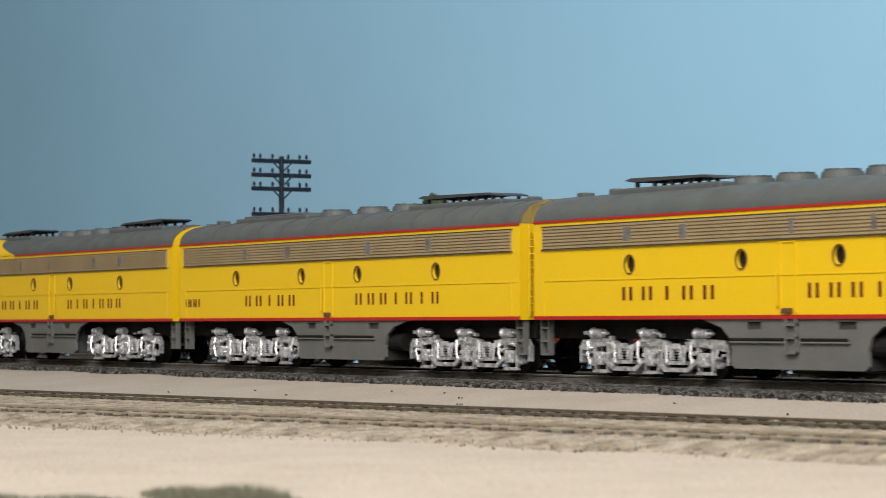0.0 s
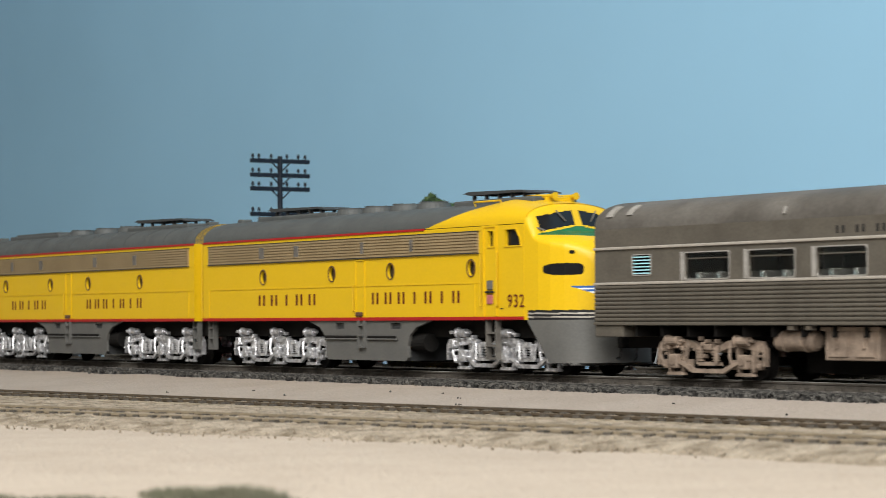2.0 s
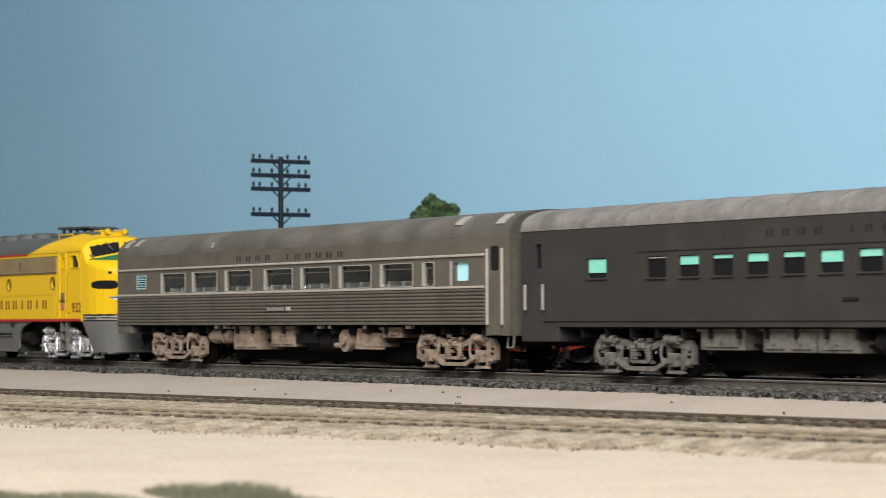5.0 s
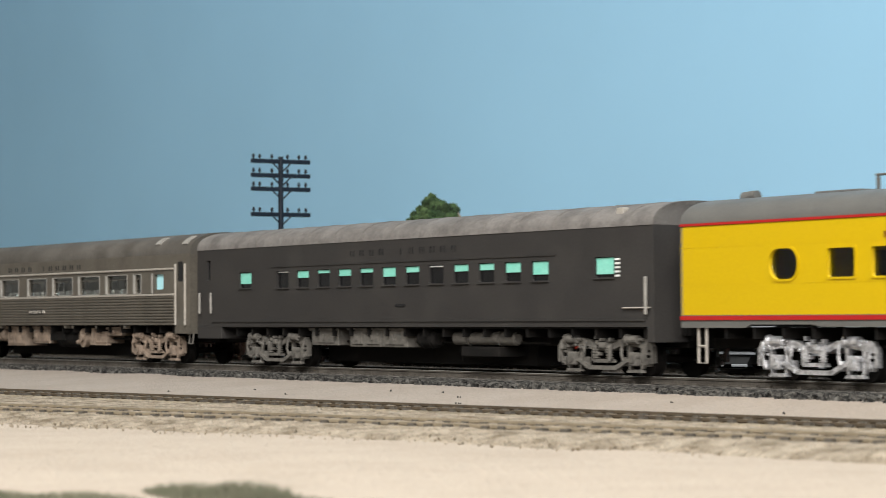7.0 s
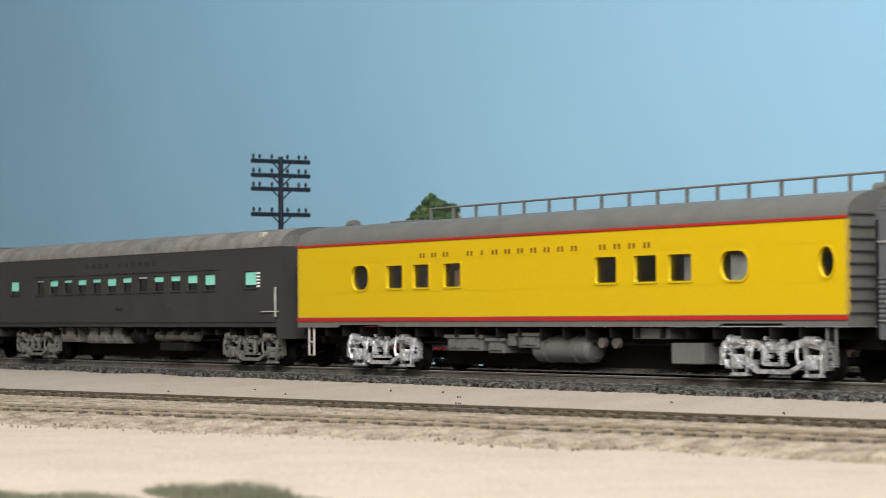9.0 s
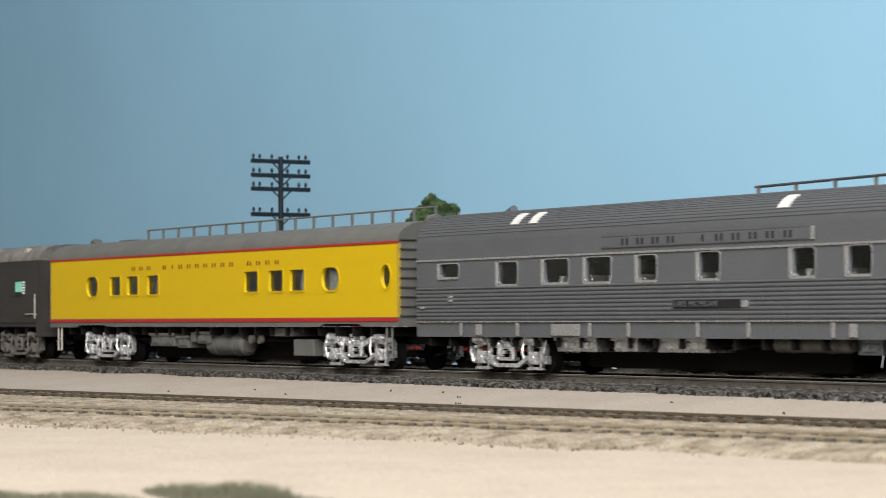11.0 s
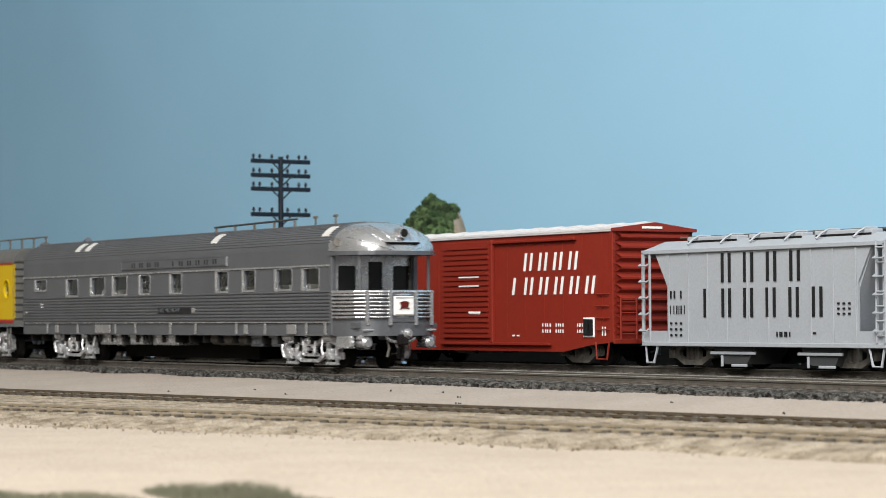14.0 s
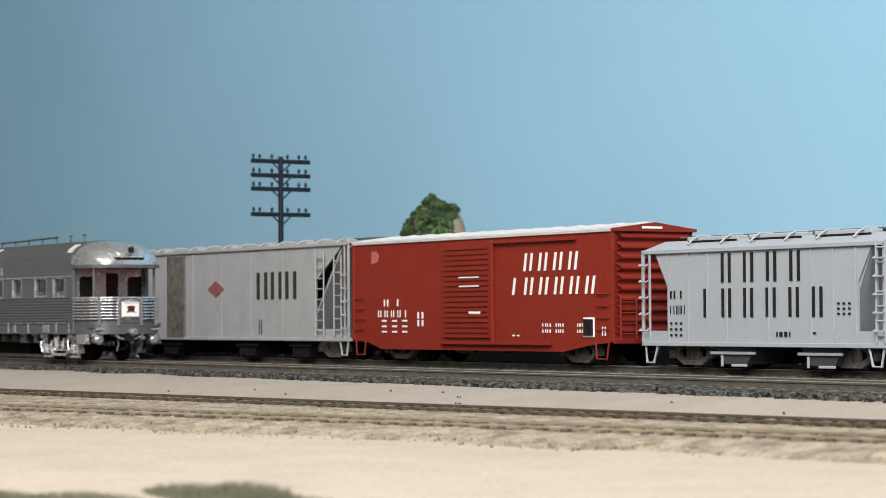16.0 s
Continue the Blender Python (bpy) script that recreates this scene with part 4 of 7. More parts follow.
def booster(s0, s1):
    car = vehicle("booster_locomotive", "yellow and grey streamlined cabless model diesel with silver trucks", "locomotive", (s0 + s1) / 2, group="diesel units")
    ports = [(-0.3412, 0.0327), (-0.2913, 0.0327), (-0.2520, 0.0327), (-0.2019, 0.0327)]
    engine_body(car, s0, s1, s1, ports, (-0.3847, -0.1581), (-0.2755,))
    engine_roof(car, s0, s1)
    engine_roof_gear(car, (-0.297, -0.271, -0.247), ((-0.3565, -0.3100, False), (-0.2310, -0.184, True)), ((-0.380, -0.004, 0.004, 0.0012), (-0.177, 0.0, 0.004, 0.001), (-0.1685, -0.003, 0.003, 0.0012)))
    engine_end(car, s0, -1)
    engine_end(car, s1, 1)
    engine_skirt(car, -0.3070, -0.2200, -0.2720)
    for s, k in ((-0.3350, "et"), (-0.1890, "et")):
        engine_truck(car, s, k)
    piece("underframe", box(fresh(), s0, s1, -0.012, 0.012, 0.0112, E_ZB), M_UNDER, car)
    for side in (-1, 1):
        bars(car, -0.3360, -0.2945, 0.0222, 0.0261, "XXiXX", M_MAROON, side * E_W, fill=0.5, label="dark red lettering bars")
        bars(car, -0.2555, -0.1985, 0.0222, 0.0261, "XXXiXiX", M_MAROON, side * E_W, fill=0.5, label="dark red lettering bars")
        bars(car, -0.3840, -0.3710, 0.0222, 0.0252, "XXX", M_MAROON, side * E_W, fill=0.85, label="dark red number bars")
    for s, w in ((s0, -1), (s1, 1)):
        coupler(car, s - w * 0.003, w)
    return car


def nose_section(s, n=26):
    """Cross-section of the cab and nose at s: half-width, shoulder, crown."""
    def lerp(tab):
        for (a, u), (b, v) in zip(tab, tab[1:]):
            if a <= s <= b:
                k = (s - a) / (b - a)
                return u + (v - u) * k
        return tab[-1][1]
    w = lerp(NOSE_W)
    top = lerp(NOSE_H)
    sh = lerp(NOSE_S)
    p = 0.85 - 0.13 * min(1, max(0, (s - 0.0700) / 0.006))
    k = 0.24 * max(0.0, min(1, (s - 0.0700) / 0.0016, (0.0845 - s) / 0.0090))
    pts = []
    for i in range(30):
        pts.append((s, -w, E_ZB + (sh - E_ZB) * i / 30))
    for i in range(2 * n + 1):
        a = math.pi * i / (2 * n)
        c, k = math.cos(a), max(0.0, math.sin(a))
        pts.append((s, -w * abs(c) ** p * (1 if c > 0 else -1), sh + (top - sh) * k ** p))
    for i in range(30):
        pts.append((s, w, sh + (E_ZB - sh) * (i + 1) / 30))
    return [(x + k * (w - abs(y)) * min(1, max(0, (z - 0.0385) / 0.004)), y, z) for x, y, z in pts]


NOSE_W = ((0.0560, 0.0178), (0.0700, 0.0177), (0.0770, 0.0173), (0.0820, 0.0163), (0.0865, 0.0143), (0.0900, 0.0118), (0.0930, 0.0090), (0.0955, 0.0060), (0.0972, 0.0030), (0.0978, 0.0008))
NOSE_H = ((0.0560, 0.0530), (0.0700, 0.0530), (0.0712, 0.0523), (0.0722, 0.0507), (0.0735, 0.0480), (0.0748, 0.0452), (0.0760, 0.0441), (0.0800, 0.0437), (0.0850, 0.0429), (0.0895, 0.0413), (0.0930, 0.0388), (0.0955, 0.0358), (0.0972, 0.0320), (0.0978, 0.0290))
NOSE_S = ((0.0560, 0.0465), (0.0700, 0.0465), (0.0748, 0.0405), (0.0800, 0.0390), (0.0860, 0.0375), (0.0920, 0.0350), (0.0955, 0.0310), (0.0978, 0.0265))


def nose_kind(c, nrm):
    """Which part of the nose a small facet belongs to."""
    ay = abs(c.y)
    if nrm.x > 0.25 and 0.0464 - 0.17 * ay < c.z < 0.0510 - 0.17 * ay and 0.0011 < ay < 0.0146 and c.x < 0.0810:
        return "windshield"
    if c.x > 0.0740 and 0.0420 + 0.05 * ay < c.z < 0.0458 - 0.17 * ay and ay < 0.0160:
        return "antiglare"
    if c.x > 0.076 and (ay - 0.0128) ** 2 + (c.z - 0.0372) ** 2 < 0.0006 ** 2:
        return "numberboard"
    if c.x > 0.078 and ((ay - 0.0137) / 0.0032) ** 4 + ((c.z - 0.0321) / 0.0018) ** 4 < 1:
        return "numberboard"
    if c.z < 0.0198 and c.x > 0.0720:
        k = (c.z - 0.0168) / 0.0030
        return "band_dark" if (k < 0.22 or 0.36 < k < 0.58 or k > 0.74) else "band_pale"
    if c.x > 0.080:
        k = (c.z - 0.0238) / 0.0032
        if 0 < k < 1 and ay < 0.0065 + 0.0070 * k:
            return "wing_white" if (k * 3.0) % 1 < 0.4 else "wing_blue"
    if ay < 0.0040 and 0.0290 < c.z < 0.0350 and c.x > 0.09:
        return "headlight"
    return "shell"


def cab_unit(m_copy):
    s0 = -0.1461
    car = vehicle("cab_locomotive", "yellow and grey model diesel with rounded cab nose and silver trucks", "locomotive", -0.024, group="diesel units")
    ports = [(-0.0977, 0.0327), (-0.0475, 0.0330), (-0.0083, 0.0332), (0.0408, 0.0333)]
    cabholes = [rounded(0.0507, 0.0537, 0.0398, 0.0446, 0.0004), [(0.0602, 0.0398), (0.0686, 0.0398), (0.0682, 0.0420), (0.0660, 0.0448), (0.0602, 0.0448)]]
    engine_body(car, s0, 0.0476, 0.0130, ports, (-0.1414, 0.0453), (-0.0316,))
    for side in (-1, 1):
        y = side * E_W
        b = plate(fresh(), rect(0.0476, 0.0702, E_ZB + 0.0011, E_EAVE + 0.0013), cabholes, y, y - side * 0.001)
        p = piece("cab_side", b, M_YELLOW, car, "yellow cab side with door and window")
        for h in cabholes:
            pane(p, h, y - side * 0.0009, M_GLASSDARK, "cab_window")
            frame_ring(p, h, 0.0004, y, y + side * 0.0003, M_YELLOW)
        box_part(p, "sill_stripe", (0.0476, 0.0702, min(y, y + side * 0.0003), max(y, y + side * 0.0003), E_ZB, E_ZB + 0.0011), M_RED, "red sill stripe")
        b = fresh()
        for d in (0.0478, 0.0550):
            box(b, d, d + 0.0006, min(y, y + side * 0.0005), max(y, y + side * 0.0005), 0.0180, 0.0462)
        box(b, 0.0478, 0.0556, min(y, y + side * 0.0003), max(y, y + side * 0.0003), 0.0458, 0.0464)
        piece("cab_door_trim", b, M_YELLOW, p)
        for z in (0.0262, 0.0218):
            box_part(p, "door_step", (0.0500, 0.0532, min(y, y + side * 0.0004), max(y, y + side * 0.0004), z, z + 0.0030), M_PINK if z < 0.024 else M_GEAR_GREY)
        box_part(p, "step_lip", (0.0494, 0.0540, min(y, y + side * 0.0008), max(y, y + side * 0.0008), 0.0252, 0.0259), M_BLACK)
        for d in (0.0470, 0.0562):
            grab(p, d, y, 0.021, 0.038, M_YELLOW)
        b = fresh()
        for zz in (0.0045, 0.0085, 0.0125):
            box(b, 0.0490, 0.0545, min(y - side * 0.002, y), max(y - side * 0.002, y), zz, zz + 0.0006)
        for d in (0.0488, 0.0542):
            box(b, d, d + 0.0006, min(y - side * 0.002, y), max(y - side * 0.002, y), 0.0045, E_ZB)
        piece("cab_step", b, M_GEAR_GREY, p)
    # yellow cab roof sweeping back over the grey
    grey, yel = fresh(), fresh()
    stops = [s0 + (0.012 - s0) * i / 24 for i in range(24)] + [0.012 + 0.0585 * i / 150 for i in range(151)]
    secs = [roof_section(x, E_W - 0.0001, E_EAVE + 0.0015, E_TOP + 0.001 * min(1, max(0, (x - 0.040) / 0.012)) - 0.0026 * (max(0, x - 0.050) / 0.0205) ** 1.5, n=60, p=0.85) for x in stops]
    for a, b in zip(secs, secs[1:]):
        for i in range(len(a) - 1):
            q = [a[i], a[i + 1], b[i + 1], b[i]]
            cx, cz = sum(v[0] for v in q) / 4, sum(v[2] for v in q) / 4
            edge = 0.0135 + 0.033 * max(0, (cz - 0.0466) / 0.008) ** 0.9
            t = yel if cx > edge else grey
            t.faces.new([t.verts.new(v) for v in q])
    for t in (grey, yel):
        bmesh.ops.remove_doubles(t, verts=t.verts, dist=1e-6)
    piece("roof", grey, M_DECK, car, "grey curved roof", True)
    piece("cab_roof", yel, M_YELLOW, car, "yellow cab roof sweeping back", True)
    # nose in fine facets, sorted into its parts
    ss = [0.0700 + (0.0978 - 0.0700) * i / 170 for i in range(171)]
    rows = [nose_section(s) for s in ss]
    groups = {}
    for a, b in zip(rows, rows[1:]):
        for i in range(len(a) - 1):
            for h in range(3):
                k0, k1 = h / 3, (h + 1) / 3
                def at(r, k):
                    return Vector(r[i]).lerp(Vector(r[i + 1]), k)
                q = [at(a, k0), at(a, k1), at(b, k1), at(b, k0)]
                c = (q[0] + q[1] + q[2] + q[3]) / 4
                nrm = (q[1] - q[0]).cross(q[3] - q[0])
                if nrm.length < 1e-14:
                    continue
                nrm.normalize()
                nrm = nrm if nrm.x >= 0 else -nrm
                kind = nose_kind(c, nrm)
                if kind in ("numberboard", "windshield"):
                    kind += "_near" if c.y < 0 else "_far"
                t = groups.setdefault(kind, None) or groups.update({kind: fresh()}) or groups[kind]
                t.faces.new([t.verts.new(v) for v in q])
    looks = {"shell": ("nose", M_YELLOW, "rounded yellow nose"), "windshield_near": ("windshield", M_GLASSDARK, "dark windshield pane"), "windshield_far": ("windshield", M_GLASSDARK, "dark windshield pane"), "antiglare": ("antiglare_panel", M_GREEN, "dark green panel under windshield"),
             "numberboard_near": ("number_board", M_GLASSDARK, "black oblong number board"), "numberboard_far": ("number_board", M_GLASSDARK, "black oblong number board"), "band_dark": ("band", M_BLACK, "black nose band"), "band_pale": ("band", M_STEEL_HI, "pale grey nose band"),
             "wing_white": ("emblem_bar", M_WHITE, "white emblem bars"), "wing_blue": ("emblem_bar", M_BLUE, "blue emblem bars"), "headlight": ("headlight", M_BRIGHT_HI, "round nose headlight")}
    nose = None
    for k in ("shell", "windshield_near", "windshield_far", "antiglare", "numberboard_near", "numberboard_far", "band_dark", "band_pale", "wing_white", "wing_blue", "headlight"):
        if k in groups:
            bmesh.ops.remove_doubles(groups[k], verts=groups[k].verts, dist=1e-6)
            o = piece(looks[k][0], groups[k], looks[k][1], nose or car, looks[k][2], True)
            nose = nose or o
    b = fresh()
    for y in (-1, 1):
        tube(b, [(0.0775, y * 0.0148, 0.0440), (0.0715, y * 0.0155, 0.0455)], 0.0003, 5)
        tube(b, [(0.0742, y * 0.0048, 0.0472), (0.0728, y * 0.0075, 0.0505)], 0.00025, 5)
    piece("wiper", b, M_GEAR_GREY, nose)
    # pilot
    secs = []
    for s, w in ((0.0715, 0.0177), (0.0790, 0.0174), (0.0850, 0.0168), (0.0900, 0.0155), (0.0935, 0.0115), (0.0950, 0.0060)):
        secs.append([(s, -w, E_ZB), (s + 0.001 + 0.55 * max(0, 0.0895 - s), -w * 0.97, 0.0038), (s + 0.001 + 0.55 * max(0, 0.0895 - s), w * 0.97, 0.0038), (s, w, E_ZB)])
    pl = piece("pilot", loft(fresh(), secs), M_MIST, car, "rounded grey pilot", True)
    box_part(pl, "footboard", (0.0900, 0.0925, -0.0150, 0.0150, 0.0030, 0.0038), M_MIST)
    # roof furniture over the cab
    engine_roof_gear(car, (-0.063, -0.045, -0.0265, -0.009), ((-0.1150, -0.0735, True), (0.0190, 0.0560, True)), ((-0.1400, -0.004, 0.004, 0.001), (-0.131, 0.003, 0.004, 0.0009), (-0.122, -0.005, 0.003, 0.0014)))
    b = fresh()
    for y in (-0.0045, 0.0035):
        tube(b, [(0.052, y, 0.0556), (0.066, y, 0.0553)], 0.0006, 8)
        cyl(b, (0.066, y, 0.0553), (0.0685, y, 0.0553), 0.0006, 10, 0.0012)
    box(b, 0.057, 0.0605, -0.006, 0.005, 0.0535, 0.0555, 0.0003)
    box(b, 0.0645, 0.0655, -0.006, 0.005, 0.0525, 0.0550, 0.0002)
    piece("air_horn", b, M_YELLOW, car, "yellow roof air horns")
    b = tube(fresh(), [(0.034, -0.0115, 0.0530), (0.034, -0.0120, 0.0545), (0.049, -0.0120, 0.0545), (0.049, -0.0115, 0.0530)], 0.0003, 6)
    piece("roof_rail", b, M_YELLOW, car)
    engine_end(car, s0, -1)
    engine_skirt(car, -0.0650, 0.0165, -0.0270)
    for s in (-0.0925, 0.0555):
        engine_truck(car, s, "et")
    piece("underframe", box(fresh(), s0, 0.090, -0.012, 0.012, 0.0112, E_ZB), M_UNDER, car)
    for side in (-1, 1):
        words = ((-0.1035, -0.0570, "XXiXX"), (-0.0225, 0.0360, "XXXiXiX")) if side < 0 else ((-0.1000, -0.0430, "XXXiXiX"), (-0.0150, 0.0300, "XXiXX"))
        for a, b, wd in words:
            bars(car, a, b, 0.0223, 0.0262, wd, M_MAROON, side * E_W, fill=0.5, label="dark red lettering bars")
        bars(car, 0.0565, 0.0595, 0.0202, 0.0206, "i", M_BLACK, side * E_W, fill=1.6, label="small dark latch")
    number(car, "932", 0.0612, 0.0208, 0.0042, M_MAROON)
    coupler(car, s0 + 0.003, -1)
    coupler(car, 0.0905, 1)
    return car


def number(car, text, s, z, height, mat, y=None):
    """Readable figures on a side, from the built-in font."""
    c = bpy.data.curves.new("figures", "FONT")
    c.body, c.size, c.extrude, c.space_character = text, height * 1.35, 0.0001, 1.15
    ob = bpy.data.objects.new("figures", c)
    me = bpy.data.meshes.new_from_object(ob)
    o = new("figures", me)
    me.materials.append(mat)
    o.parent = car
    o.matrix_basis = pose(s - OFF.x, (-E_W if y is None else y) - 0.0001 - OFF.y * 0, z, 90)
    return o


# ---------------------------------------------------------------- passenger cars
C_W = 0.0175


def fluted(car, s0, s1, z0, z1, n, mat, parent_side=None):
    """Corrugated lower side: n long half-round flutes on each side."""
    h = (z1 - z0) / n
    first = None
    for side in (-1, 1):
        for k in range(n):
            z = z0 + (k + 0.5) * h
            if first is None:
                b = fresh()
                prof = [(-0.00005, -0.42), (0.00028, -0.34), (0.00042, -0.15), (0.00042, 0.15), (0.00028, 0.34), (-0.00005, 0.42)]
                loft(b, [[(s, -(C_W + d), q * h) for d, q in prof] for s in (s0, s1)])
                first = piece("flute", b, mat, car)
                first.location.z = z
            else:
                share(first, car, pose(0, 0, z) if side < 0 else pose(s0 + s1 - 2 * OFF.x, 0, z, 0, 0, 180))


def budd_posts(parent, xs, z0, z1, mat, w=0.0011):
    for x in xs:
        for side in (-1, 1):
            y = side * C_W
            box_part(parent, "window_post", (x, x + w, min(y, y + side * 0.0005), max(y, y + side * 0.0005), z0, z1), mat, "", 0.0002)


def belt(parent, s0, s1, z, mat, h=0.0008, d=0.0006, name="belt_rail"):
    for side in (-1, 1):
        y = side * C_W
        box_part(parent, name, (s0, s1, min(y, y + side * d), max(y, y + side * d), z - h / 2, z + h / 2), mat, "", 0.0002 if d > 0.0004 else 0.0)


def vestibule_door(car, s0, s1, z0, z1, mat, rail_mat, window):
    for side in (-1, 1):
        y = side * C_W
        loop = rounded(*window, 0.0008)
        d = piece("vestibule_door", plate(fresh(), rect(s0, s1, z0, z1), [loop], y + side * 0.0003, y - side * 0.0006), mat, car, "narrow vestibule door")
        pane(d, loop, y + side * 0.0001, M_GLASSDARK)
        for s in (s0 - 0.0012, s1 + 0.0002):
            piece("hand_rail", box(fresh(), s, s + 0.0010, min(y, y + side * 0.0008), max(y, y + side * 0.0008), z0 + 0.003, z1 - 0.002, 0.0003), rail_mat, d)


def roof_patches(car, spots, eave, top, p=0.8, mat=None):
    """Pale pads low on the roof; M_PAD has their lit white painted in."""
    for s, l, a0, a1 in spots:
        b = fresh()
        secs = []
        for x in (s, s + l):
            sec = []
            for r in (0.0, 0.0004):
                row = []
                for i in range(6):
                    a = radians(a0 + (a1 - a0) * i / 5)
                    row.append((x, -(C_W + r) * math.cos(a) ** p, eave + (top + r - eave) * math.sin(a) ** p))
                sec += row if r == 0.0 else row[::-1]
            secs.append(sec)
        loft(b, secs)
        piece("roof_pad", b, mat or M_PAD, car, "pale roof pad")


def coach_fluted():
    s0, s1 = 0.1066, 0.3940
    car = vehicle("fluted_coach", "weathered stainless fluted passenger coach with dusty trucks", "passenger car", (s0 + s1) / 2, group="passenger cars")
    wins = [(0.1250, 0.1335, 0.0296, 0.0352), (0.1490, 0.1685, 0.0281, 0.0353), (0.1765, 0.1955, 0.0280, 0.0353), (0.2040, 0.2232, 0.0280, 0.0354), (0.2350, 0.2546, 0.0280, 0.0354),
            (0.2626, 0.2822, 0.0280, 0.0354), (0.2900, 0.3098, 0.0280, 0.0355), (0.3178, 0.3368, 0.0280, 0.0355), (0.3446, 0.3500, 0.0280, 0.0355), (0.3625, 0.3705, 0.0293, 0.0354)]
    loops = [rounded(*w, 0.0009) for w in wins]
    side = coach_side(car, s0, 0.3805, 0.0152, 0.0430, C_W, loops, M_STEEL, "dull stainless side sheet")
    for k, (w, lp) in enumerate(zip(wins, loops)):
        for sd in (-1, 1):
            if k == 9 and sd < 0:
                pane(side, lp, sd * (C_W - 0.0010), M_SKYPANE, label="pane painted the pale blue of the backdrop beyond")
            elif k == 0 and sd < 0:
                pane(side, lp, sd * (C_W - 0.0010), M_UNDER, "louvre_panel", "slatted vent panel")
                for q in range(6):
                    z = w[2] + (w[3] - w[2]) * (q + 0.5) / 6
                    box_part(side, "slat", (w[0], w[1], -C_W - 0.0001, -C_W + 0.0006, z - 0.00025, z + 0.0001), M_SKYPANE)
            else:
                pane(side, lp, sd * (C_W - 0.0008), None if sd < 0 else M_GLASSDARK)
        if k != 9:
            frame_ring(side, lp, 0.0003, -C_W, -C_W - 0.0002, M_DULLPAD, label="worn pale window rim")
        if 0 < k < 9:
            box_part(side, "sash_bar", (w[0], w[1], -C_W + 0.0004, -C_W + 0.0008, 0.0336, 0.0339), M_STEEL)
    budd_posts(side, [w[0] - 0.0016 for w in wins[1:9]] + [0.3600], 0.0277, 0.0357, M_DULLPAD, 0.0012)
    belt(side, s0, 0.3800, 0.0374, M_STEEL_HI)
    belt(side, s0, 0.3800, 0.0272, M_STEEL_HI)
    belt(side, s0, 0.3800, 0.0156, M_STEEL, 0.0009)
    fluted(car, s0 + 0.0003, 0.3800, 0.0162, 0.0268, 9, M_STEEL)
    coach_side(car, 0.3805, s1, 0.0118, 0.0430, C_W, [], M_STEEL, "vestibule side sheet")
    vestibule_door(car, 0.3825, 0.3895, 0.0120, 0.0412, M_STEEL, M_STEEL_HI, (0.3836, 0.3884, 0.0322, 0.0400))
    piece("roof", roof_shell(fresh(), s0, s1, C_W, 0.0428, 0.0515, 12), M_STEEL_ROOF, car, "dusty grey curved roof", True)
    roof_patches(car, ((0.1115, 0.0030, 20, 48), (0.1210, 0.0025, 22, 48), (0.3610, 0.0045, 25, 50), (0.3855, 0.0045, 22, 50), (0.1910, 0.001, 8, 20)), 0.0428, 0.0515, mat=M_DULLPAD)
    bars(car, 0.2095, 0.2925, 0.0388, 0.0408, "XXXX iXXXXX", M_BLACK, -C_W, fill=0.42, label="small black lettering bars")
    box_part(car, "name_board", (0.2355, 0.2505, -C_W - 0.0006, -C_W, 0.0199, 0.0221), M_SOOT, "dark name board")
    bars(car, 0.2363, 0.2495, 0.0204, 0.0216, "XXXXXXX", M_STEEL_HI, -C_W - 0.0006, label="worn pale name bars")
    box_part(car, "board_clip", (0.2508, 0.2535, -C_W - 0.0008, -C_W, 0.0203, 0.0217), M_STEEL_HI)
    end_wall(car, s0, -1, C_W, 0.0152, 0.0428, 0.0515, M_STEEL)
    end_wall(car, s1, 1, C_W, 0.0118, 0.0428, 0.0515, M_STEEL)
    seats = [0.15 + k * 0.0092 for k in range(21)]
    floor_and_inside(car, s0 + 0.001, s1 - 0.001, C_W, 0.0160, 0.0415, seats)
    box_part(car, "bolster_skirt", (s0, 0.1200, -C_W, C_W, 0.0118, 0.0152), M_STEEL)
    for s in (0.1556, 0.3575):
        truck(car, s, (-0.0152, 0.0152), 0.0052, M_RUSTY, 0.0142, "rt", 0.047, label="dusty brown four-wheel truck")
    centre_sill(car, s0, s1, 0.0150)
    underbody_box(car, 0.2040, 0.2245, 0.0060, 0.0145, M_RUSTY, "dusty brown equipment box", 2)
    underbody_box(car, 0.2335, 0.2510, 0.0072, 0.0145, M_RUSTY, "dusty brown equipment box", 2)
    underbody_box(car, 0.2520, 0.2680, 0.0085, 0.0125, M_UNDER)
    b = fresh()
    for sd in (-1, 1):
        cyl(b, (0.2885, sd * 0.0135, 0.0098), (0.2885, sd * 0.0155, 0.0098), 0.0040, 24)
        cyl(b, (0.2885, sd * 0.0155, 0.0098), (0.2885, sd * 0.0166, 0.0098), 0.0016, 14)
        tube(b, [(0.2800, sd * 0.0140, 0.0080), (0.2850, sd * 0.0140, 0.0080)], 0.0010, 8)
        box(b, 0.2975, 0.3100, min(sd * 0.006, sd * 0.0146), max(sd * 0.006, sd * 0.0146), 0.0075, 0.0125, 0.0005)
        prism(b, [(0.2945, 0.0072), (0.2990, 0.0072), (0.2985, 0.0140), (0.2965, 0.0140)], min(sd * 0.013, sd * 0.015), max(sd * 0.013, sd * 0.015))
        box(b, 0.2955, 0.3115, min(sd * 0.013, sd * 0.0152), max(sd * 0.013, sd * 0.0152), 0.0068, 0.0075)
    piece("generator", b, M_RUSTY, car, "brown belt-driven generator with round cover")
    underbody_box(car, 0.3125, 0.3250, 0.0108, 0.0142, M_RUSTY, "", 1)
